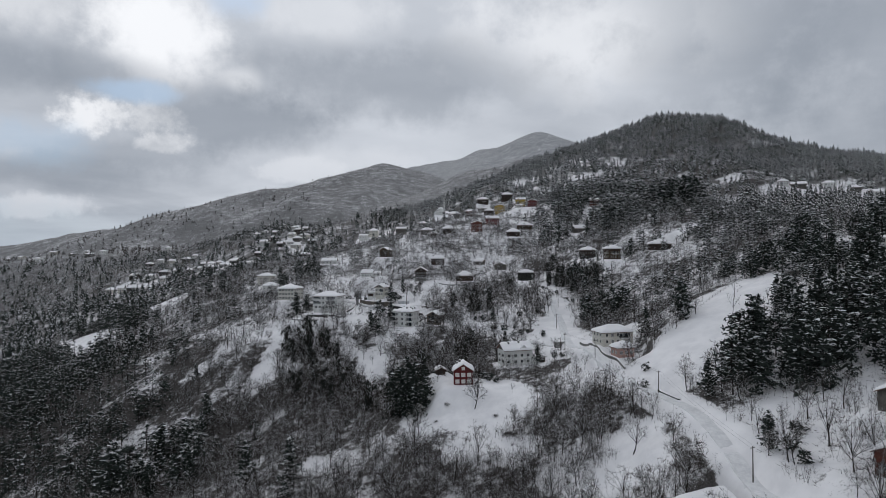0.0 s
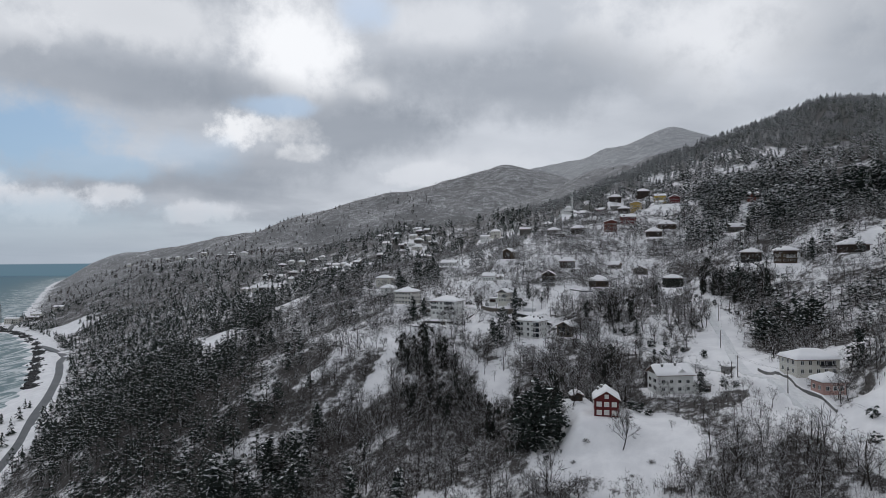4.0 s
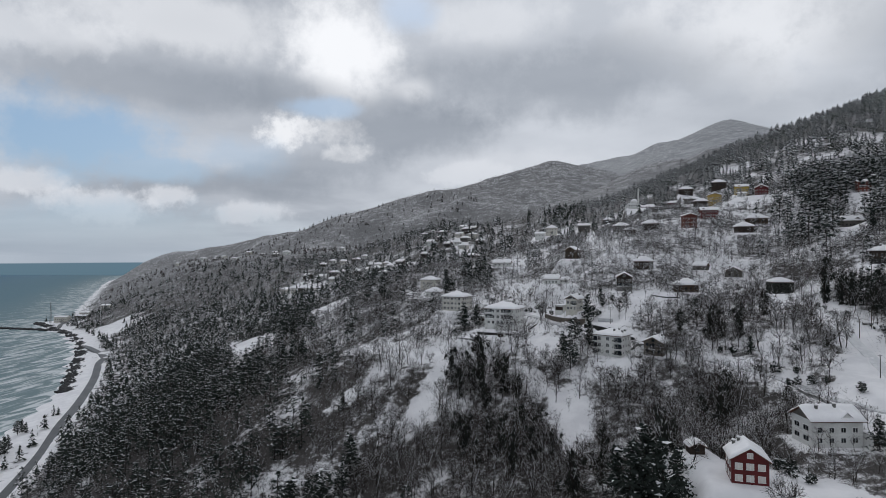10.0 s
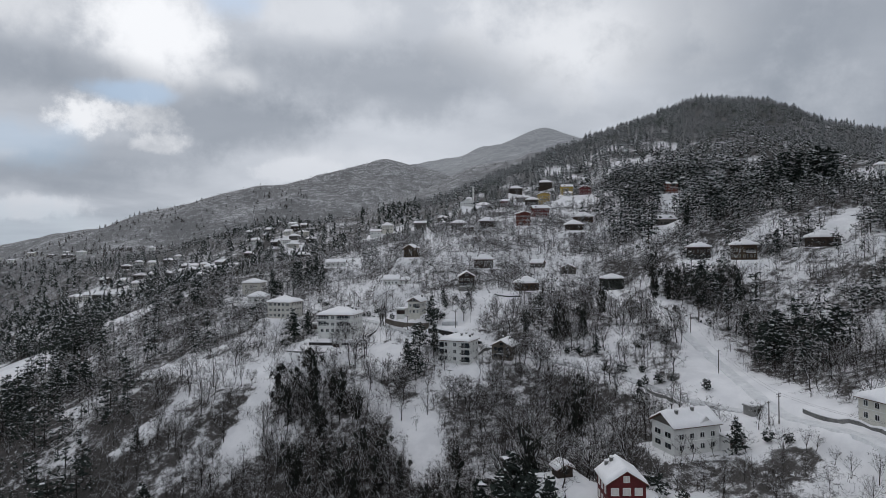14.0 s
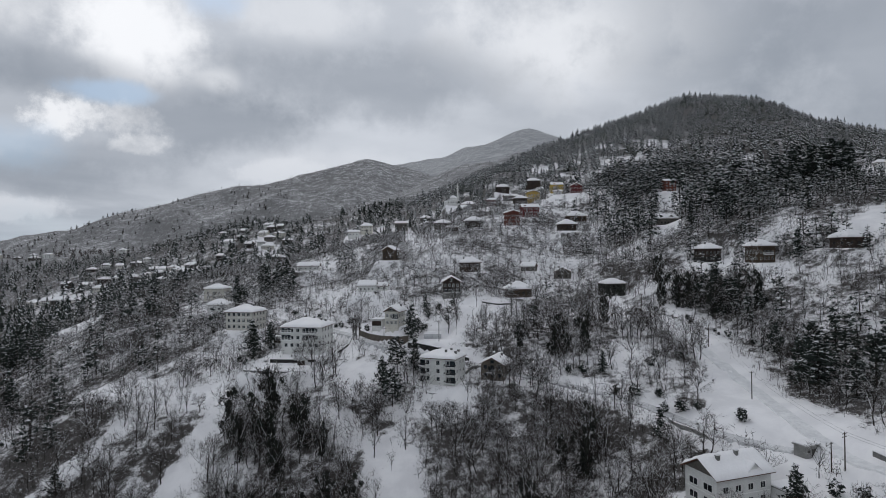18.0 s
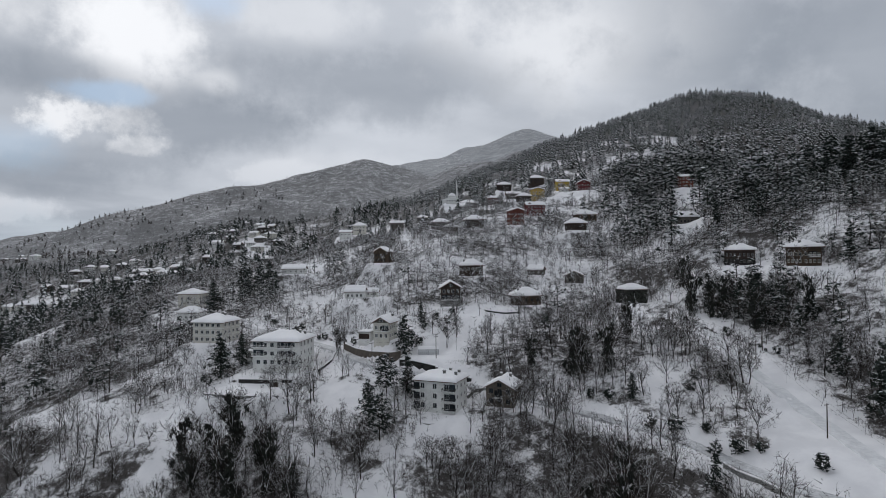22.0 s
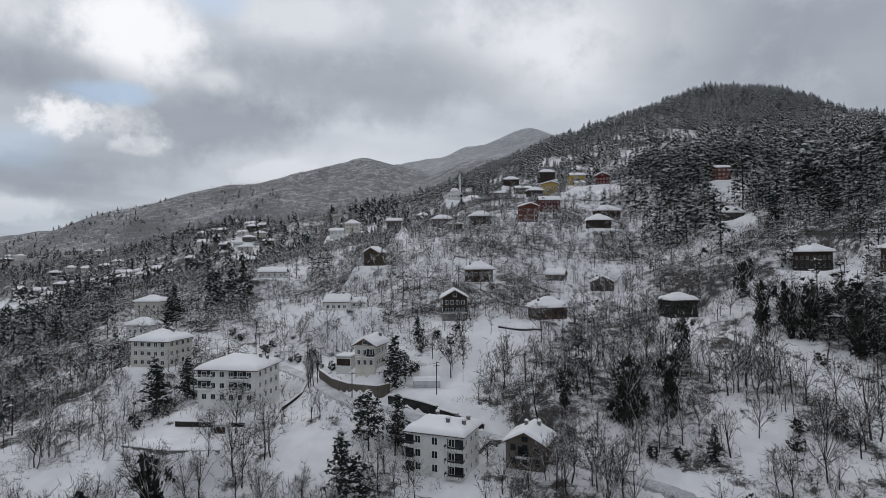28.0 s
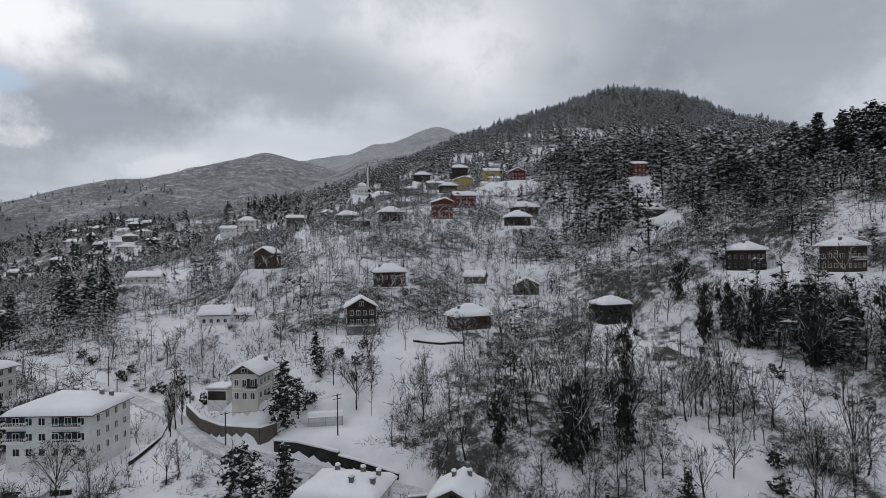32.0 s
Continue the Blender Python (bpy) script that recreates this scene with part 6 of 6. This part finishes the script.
fir_mid = [both(conifer(260 + k, 10.0, 9, 4, 1.8, 0.30 + 0.02 * (k % 3), ragged=0.5, start=0.05, clumps=2, pine=k > 3)) for k in range(6)]
fir_dark = [both(conifer(280 + k, 10.0, 9, 4, 0.4, 0.34 + 0.02 * (k % 3), ragged=0.5, start=0.02, clumps=2, pine=k > 3)) for k in range(5)]
bare_light = [simple_bare(310 + k, 9.0, 32, 0.36, 0.8) for k in range(6)]
bare_far = [simple_bare(300 + k, 9.0, 22, 0.4) for k in range(5)]
fir_far = [simple_fir(400 + k, 12.0, 14, 0.7, 0.28) for k in range(6)]
fir_hill = [simple_fir(420 + k, 12.0, 15, 1.3, 0.24) for k in range(6)]
bushes = [bush(500 + k, 1.5, 18, 0.5) for k in range(5)]


def plant(x, y, rng, keep):
    ok = (rng.uniform(0, 1, len(x)) < wooded(x, y)) & in_sight(x, y) & keep
    return x[ok], y[ok]


def tree_meshes(pair, mats, names):
    out = []
    for body, name in zip(pair, names):
        v, fc, m = body.arrays()
        out.append(mesh_of(name, v, fc, mats, m))
    return out


fir_meshes = [tree_meshes(conifer(220 + k, 11.0, 17, 7, (0.8, 0.65, 0.28, 0.6)[k], 0.30 + 0.02 * (k % 3), clumps=4, needles=2, pine=k > 2), FIR_MATS, ("conifer", "crown")) for k in range(4)]
bare_meshes = [tree_meshes(bare_tree(120 + k, 9.0, 13, 6, 12, 0.24, spread_out=0.34 + 0.06 * (k % 3)), BARE_MATS, ("bare_tree", "crown")) for k in range(6)]
slim_meshes = [tree_meshes(bare_tree(130 + k, 9.0, 18, 4, 5, 0.2, spread_out=0.12), BARE_MATS, ("bare_tree", "crown")) for k in range(2)]
ivy_meshes = [tree_meshes((*bare_tree(170 + k, 10.0, 12, 6, 7, 0.2, spread_out=0.34), ivy_coat(180 + k, 10.0, 900, 0.72)), m, ("ivy_tree", "crown", "ivy")) for k, m in ((k, BARE_MATS) for k in range(3))]
for trio in ivy_meshes:
    trio[2].materials[1] = IVY
bush_meshes = [mesh_of("bush", *[a for a in bush(520 + k, 1.6, 240, 0.5).arrays()[:2]], [BARK, BRACKEN, SNOW_THIN], bush(520 + k, 1.6, 240, 0.5).m) for k in range(3)]


def tree(kind, meshes, x, y, z, size, turn, label):
    t = new(kind, meshes[0])
    t.matrix_basis = Matrix.LocRotScale((x, y, z), Euler((0, 0, turn)), (size, size, size))
    for me in meshes[1:]:
        part("ivy" if me.name.startswith("ivy") else "crown", me, None, t)
    return tagged(t, label, "tree", "trees on the hillside")


def shrub_mesh(seed, size, tufts, snow):
    """A dense evergreen shrub: clumps of leaves over a few stems, under snow."""
    rng = np.random.RandomState(seed)
    b = Body()
    for _ in range(4):
        b.limb((0, 0, -0.4), tuple(rng.normal(0, 0.3, 3) * size * (1, 1, 0.2) + (0, 0, 0.8 * size)), 0.06, 0.02, 0)
    for _ in range(tufts):
        way = unit(rng.normal(0, 1, 3))
        at = (way * (0.8, 0.8, 0.75) * rng.uniform(0.45, 1.0) + (0, 0, 0.8)) * size
        tuft(b, rng, at, size * rng.uniform(0.2, 0.34), 3, snow * (0.5 + 0.5 * (way[2] > 0)))
    v, f, m = b.arrays()
    return mesh_of("evergreen_shrub", v, f, FIR_MATS, m)


shrub_meshes = [shrub_mesh(540 + k, 1.7, 46, 0.75 + 0.2 * k) for k in range(3)]
SHRUBS = ((54, 273, 1.3), (57, 269, 1.1), (53, 278, 1.4), (57, 282, 1.2), (24, 286, 1.3), (21, 290, 1.2), (27, 292, 1.1), (31, 291, 1.0), (88, 283, 1.2), (91, 279, 1.1), (85, 335, 1.4), (81, 338, 1.2), (88, 331, 1.0), (93, 319, 1.4), (14, 430, 1.0),
          (17, 436, 1.2), (20, 428, 1.2), (15, 441, 1.1), (23, 440, 1.3), (29, 447, 1.3), (33, 441, 1.2), (36, 450, 1.2), (31, 434, 1.1), (-47, 506, 1.2), (-42, 499, 1.3), (-28, 483, 1.1), (-12, 462, 1.2), (70, 372, 1.4), (66, 376, 1.2),
          (92, 366, 1.2), (97, 371, 1.3), (108, 372, 1.1), (104, 368, 1.3), (-55, 425, 1.2), (-58, 430, 1.1), (79, 352, 1.5), (74, 356, 1.3), (84, 346, 1.2), (100, 214, 1.1), (106, 225, 1.3), (110, 150, 1.5), (107, 157, 1.4), (105, 145, 1.6), (103, 138, 1.3), (-4, 300, 1.3), (4, 295, 1.2), (-10, 287, 1.4))
for n, (x, y, s) in enumerate(SHRUBS):
    o = new("evergreen_shrub", shrub_meshes[n % 3])
    o.matrix_basis = Matrix.LocRotScale((x, y, height(x, y) - 0.1), Euler((0, 0, n * 1.7)), (s, s, s))
    tagged(o, "dark evergreen shrub bowed under clumps of snow", "shrub", "evergreen shrubs in the gardens")

# trees that stand out, each at its own place
BIG_FIRS = ((20, 264, 2.1), (25, 268, 1.6), (14, 268, 2.0), (18, 273, 2.2), (11, 276, 1.8), (-53, 434, 1.5), (-47, 443, 1.1), (6, 395, 1.2), (13, 398, 1.15), (0, 384, 1.2), (108, 186, 1.1), (113, 181, 1.6), (122, 185, 1.5), (119, 176, 1.7), (126, 170, 1.9), (132, 165, 1.9), (132, 194, 1.5),
            (246, 486, 2.3), (252, 478, 2.2), (258, 470, 2.3), (262, 462, 2.1), (244, 496, 2.1), (270, 474, 2.3), (268, 485, 2.2), (256, 493, 2.2), (102, 149, 0.9), (124, 262, 1.3), (-76, 531, 1.2), (-163, 450, 1.5), (-172, 455, 1.5), (-157, 452, 1.4), (3, 376, 1.2), (74, 327, 0.8), (80, 284, 0.9), (23, 447, 0.8), (17, 425, 0.7), (135, 252, 1.6), (-79, 530, 1.3), (-83, 553, 1.4), (-142, 586, 1.2), (-66, 564, 1.6), (-60, 570, 1.6), (-56, 577, 1.5), (-70, 572, 1.5), (-50, 560, 1.3), (-413, 492, 1.0), (-406, 482, 1.2), (-400, 474, 1.1), (-404, 468, 0.9), (-393, 462, 1.2), (-386, 452, 1.1), (-391, 446, 0.9), (-380, 440, 1.2), (-370, 428, 1.1), (-444, 534, 1.0), (-440, 526, 1.1), (-436, 530, 0.8))
MORE_FIRS = ((139, 258, 1.5), (145, 178, 1.8), (157, 187, 1.7), (149, 168, 1.8), (138, 180, 1.7), (179, 482, 1.3), (188, 463, 1.3), (182, 405, 1.2), (150, 200, 1.6), (162, 205, 1.7), (170, 195, 1.8), (143, 212, 1.3), (158, 216, 1.4))
IVY_TREES = ((-40, 372), (-36, 366), (-30, 377), (-44, 381), (-26, 368), (-20, 362), (-33, 358), (-20, 317), (-31, 342), (-13, 324), (-39, 338), (-34, 329), (-42, 344), (-25, 330), (-6, 323), (-40, 389), (52, 327), (48, 334), (70, 392), (66, 390), (54, 397), (-11, 335), (0, 294), (12, 323), (98, 418), (128, 423), (131, 415), (137, 445), (-38, 386), (27, 306), (22, 300), (26, 290), (9, 300), (-18, 340), (57, 334), (140, 402), (146, 396), (150, 388), (34, 315), (135, 422), (134, 412), (142, 414), (136, 396), (77, 388), (-48, 376), (-46, 370), (-52, 382), (148, 415))
BIG_BARE = ((-30, 397), (-27, 412), (-33, 391), (104, 390), (102, 395), (94, 391), (101, 411), (78, 378), (59, 370), (51, 373), (74, 386), (114, 380), (96, 363), (101, 360), (37, 406), (42, 411), (30, 424), (26, 434), (34, 428), (78, 451), (-37, 500), (97, 163), (75, 195), (71, 199), (62, 214), (-67, 420), (-75, 422), (99, 436), (66, 425), (56, 421), (-87, 469), (-54, 368), (-50, 371), (-43, 366), (-4, 371), (-15, 375), (81, 357), (137, 393), (64, 366), (88, 372), (104, 386), (90, 356), (36, 437), (45, 372), (54, 372), (109, 364), (-77, 419), (-70, 453), (70, 426), (63, 442), (128, 439), (96, 392))
GARDEN_BUSHES = ((33, 256, 1.1), (28, 250, 0.8), (51, 241, 0.9), (60, 230, 1.0), (44, 237, 0.7), (-31, 503, 1.2), (-21, 490, 1.2), (-5, 459, 1.1), (1, 471, 1.2), (-44, 503, 1.1), (14, 421, 0.9), (6, 410, 0.9), (56, 301, 1.0), (43, 420, 1.0), (-60, 421, 0.9), (-100, 465, 1.2), (-46, 423, 0.8))
for n, (x, y, s) in enumerate(BIG_FIRS + MORE_FIRS):
    tree("conifer", fir_meshes[2 if n < 5 else n % 4], x, y, height(x, y), s, n * 1.3, "tall dark green conifer with snow on its boughs" if s > 1 else "young conifer powdered with snow")
for n, (x, y) in enumerate(IVY_TREES):
    tree("ivy_tree", ivy_meshes[n % 3], x, y, height(x, y), 1.75 + 0.4 * math.sin(n * 2.1), n * 1.9, "bare tree with its trunk wrapped in dark ivy")
for n, (x, y) in enumerate(BIG_BARE):
    if float(off_line(LANE, np.array([x]), np.array([y]))[0]) < 3 or float(off_line(ROAD, np.array([x]), np.array([y]))[0]) < 3:
        continue
    tree("bare_tree", bare_meshes[n % 6], x, y, height(x, y), 1.3 + 0.3 * math.sin(n * 1.7), n * 2.3, "spreading leafless tree with snow on its branches")
for n, (x, y) in enumerate(((-9, 430), (-10.5, 431), (-8, 432), (-10, 428))):
    tree("bare_tree", slim_meshes[n % 2], x, y, height(x, y), 1.45 - 0.1 * n, n * 2.0, "tall slim bare tree beside the street")
for n, (x, y, s) in enumerate(GARDEN_BUSHES):
    o = new("bush", bush_meshes[n % 3])
    o.matrix_basis = Matrix.LocRotScale((x, y, height(x, y) - 0.1), Euler((0, 0, n)), (s, s, s))
    tagged(o, "rounded brown bush capped with snow", "bush", "garden bushes")

for n in range(24):
    s = n / 23
    x, y = 121 + 13 * s ** 1.3 + 0.8 * math.sin(n * 2.7), 428 - 66 * s
    o = new("bush", (bush_meshes + shrub_meshes)[n % 6])
    o.matrix_basis = Matrix.LocRotScale((x, y, height(x, y) - 0.1), Euler((0, 0, n)), (0.75 + 0.3 * math.sin(n * 1.9),) * 3)
    tagged(o, "dark snow-capped bush on the bank above the lane", "bush", "bushes along the lane")

for n in range(18):
    s = n / 17
    x, y = -38 + 33 * s + 0.7 * math.sin(n * 2.3), 492 - 47 * s + 0.8 * math.sin(n * 1.3)
    o = new("bush", (bush_meshes + shrub_meshes)[n % 6])
    o.matrix_basis = Matrix.LocRotScale((x, y, height(x, y) - 0.1), Euler((0, 0, n)), (0.8 + 0.35 * math.sin(n * 1.9),) * 3)
    tagged(o, "dark snow-capped shrub in the hedge above the street", "bush", "hedge along the street")

# near woods
x, y, rng = jitter(-330, 300, 90, 690, 4.1, 31)
x, y = plant(x, y, rng, np.ones(len(x), bool))
z = land(x, y)
fir = rng.uniform(0, 1, len(x)) < fir_share(x, y, z)
size, turn = rng.uniform(0.4, 1.1, len(x)) * (0.85 + 0.3 * smooth(0.0, 0.6, ripple(x, y, 35, 61))), rng.uniform(0, 6.283, len(x))
close = (y < 425) & (x > -110) & (x < 145)
size = size * np.where(close, 1.62, 1.2) * np.where(fir & (x < -100), 1.2, 1.0) * np.where(fir & (x > 150) & (y > 480), 1.55, 1.0)
size = size * (1 - 0.45 * smooth(34, 20, np.hypot(x - 78, y - 266)))
pick = rng.permutation(len(x))
own_bare = [i for i in pick if close[i] and not fir[i] and y[i] < 400][:260]
own_fir = [i for i in pick if (close[i] or x[i] > 100 and y[i] < 300) and fir[i]][:220]
rest = np.ones(len(x), bool)
rest[own_bare] = rest[own_fir] = False
for name, bodies, some, mats, grow, label in (
    ("bare_wood", bare_rich, rest & ~fir & close, BARE_MATS, 1.0, "leafless grey-brown woodland dusted with snow on the slope"),
    ("bare_wood", bare_mid, rest & ~fir & ~close & (y < 470), BARE_MATS, 1.0, "leafless grey-brown woods among the houses"),
    ("fir_wood", fir_rich, rest & fir & close, FIR_MATS, 1.1, "dark green conifers carrying snow on their boughs"),
    ("fir_wood", fir_mid, rest & fir & ~close & (x > -90), FIR_MATS, 1.15, "dark conifer wood flecked with snow"),
    ("fir_wood", fir_dark, rest & fir & ~close & (x <= -90), FIR_MATS, 1.15, "dense dark conifer wood on the lower slope"),
):
    sow(name, bodies, x[some], y[some], z[some], size[some] * grow, turn[some], mats, label, "woodland")
for n, i in enumerate(own_bare):
    tree("bare_tree", bare_meshes[n % 6], x[i], y[i], z[i], size[i], turn[i], "leafless tree with snow along its grey-brown branches")
for n, i in enumerate(own_fir):
    tree("conifer", fir_meshes[n % 4], x[i], y[i], z[i], size[i] * 1.15, turn[i], "dark green conifer with snow-laden boughs")

# bare trees among the upper houses
x, y, rng = jitter(-330, 300, 462, 690, 3.5, 33)
x, y = plant(x, y, rng, np.ones(len(x), bool))
z = land(x, y)
ok = rng.uniform(0, 1, len(x)) > fir_share(x, y, z) * 1.1
x, y, z = x[ok], y[ok], z[ok]
sow("bare_wood", bare_light, x, y, z, rng.uniform(0.45, 1.15, len(x)), rng.uniform(0, 6.283, len(x)), BARE_MATS, "leafless grey woods frosted with snow among the upper houses", "woodland")

# undergrowth and hedges
x, y, rng = jitter(-190, 250, 100, 610, 3.2, 41)
thick = wooded(x, y)
ok = (rng.uniform(0, 1, len(x)) < 0.8 * smooth(0.05, 0.45, thick)) & in_sight(x, y)
x, y = x[ok], y[ok]
sow("undergrowth", bushes, x, y, land(x, y), rng.uniform(0.5, 1.6, len(x)), rng.uniform(0, 6.283, len(x)), [BARK, BRACKEN, SNOW_THIN], "brown winter brush with caps of snow", "bushes")

# saplings and brushwood between the trees
x, y, rng = jitter(-140, 230, 130, 540, 3.3, 45)
ok = (rng.uniform(0, 1, len(x)) < 0.75 * smooth(0.1, 0.6, wooded(x, y)) * smooth(-0.5, 0.3, ripple(x, y, 18, 46))) & in_sight(x, y)
x, y = x[ok], y[ok]
sow("brushwood", [thicket(600 + k, 4.0, 7, 4, 0.16) for k in range(5)], x, y, land(x, y), rng.uniform(0.5, 1.4, len(x)), rng.uniform(0, 6.283, len(x)), BARE_MATS, "thin bare saplings and brushwood standing in the snow", "bushes")

# coppice below the garden of the red house and beside the lane
x, y, rng = jitter(-14, 92, 150, 250, 1.9, 47)
patch = smooth(1.25, 0.85, np.minimum(np.hypot((x - 40) / 32, (y - 206) / 22), np.hypot((x - 77) / 13, (y - 208) / 36)))
ok = (rng.uniform(0, 1, len(x)) < 0.85 * patch * smooth(0.15, 0.5, wooded(x, y) + 0.1 * patch)) & (off_line(LANE, x, y) > 5)
x, y = x[ok], y[ok]
sow("coppice", [thicket(620 + k, 5.0, 9, 5, 0.14) for k in range(4)], x, y, land(x, y), rng.uniform(0.6, 1.2, len(x)), rng.uniform(0, 6.283, len(x)), BARE_MATS, "dense upright brown coppice standing in the snow", "bushes")

# far woods
x, y, rng = jitter(-1250, 1000, 380, 1450, 7.8, 51)
keep = ~((x > -330) & (x < 300) & (y < 690)) & ((x < 0) | (y > 640))
x, y = plant(x, y, rng, keep)
z = land(x, y)
fir = rng.uniform(0, 1, len(x)) < np.maximum(fir_share(x, y, z), (0.45 + 0.35 * smooth(0.0, 0.5, ripple(x, y, 160, 22))) * (1 - 0.7 * smooth(840, 1000, y + 0.5 * (x + 300)) * smooth(60, -40, x)))
size, turn = rng.uniform(0.55, 1.25, len(x)) ** 1.3 * (0.92 + 0.22 * ripple(x, y, 60, 62)), rng.uniform(0, 6.283, len(x))
hill = fir & (x > 60)
sow("far_fir_wood", fir_far, x[fir & ~hill], y[fir & ~hill], z[fir & ~hill], size[fir & ~hill] * 1.1, turn[fir & ~hill], FIR_MATS, "distant dark conifers powdered with snow", "woodland")
sow("hill_fir_wood", fir_hill, x[hill], y[hill], z[hill], size[hill] * 1.1, turn[hill], FIR_MATS, "snow-powdered conifers covering the rounded hill", "woodland")
sow("far_bare_wood", bare_far, x[~fir], y[~fir], z[~fir], size[~fir] * 1.1, turn[~fir], BARE_MATS, "distant bare woods powdered with snow", "woodland")
x, y, rng = jitter(300, 620, 90, 640, 7.6, 52)
x, y = plant(x, y, rng, np.ones(len(x), bool))
z = land(x, y)
sow("hill_fir_wood", fir_hill, x, y, z, rng.uniform(0.8, 1.6, len(x)), rng.uniform(0, 6.283, len(x)), FIR_MATS, "dark conifers on the upper slope", "woodland")
x, y, rng = jitter(-1900, 900, 1450, 2850, 21.0, 53)
ok = (inland(x, y) > 12) & in_sight(x, y) & (wooded(x, y) > 0.3) & ~((x < -250) & (y < 2350)) & (y < 2650 + 0.3 * x)
x, y = x[ok], y[ok]
sow("ridge_wood", [simple_bare(330 + k, 10.0, 11, 0.45, 1.9) for k in range(3)] + [simple_fir(340, 11.0, 7, 0.6, 0.25)], x, y, land(x, y), rng.uniform(0.4, 0.8, len(x)), rng.uniform(0, 6.283, len(x)), BARE_MATS, "thin snowy woods on the distant mountain", "woodland")
x, y, rng = jitter(-1700, -250, 1450, 2350, 21.0, 57)
ok = (inland(x, y) > 12) & in_sight(x, y)
x, y = x[ok], y[ok]
sow("coast_wood", bare_far[:4] + fir_far[:1], x, y, land(x, y), rng.uniform(0.7, 1.3, len(x)), rng.uniform(0, 6.283, len(x)), BARE_MATS, "snow-dusted woods above the far coast", "woodland")
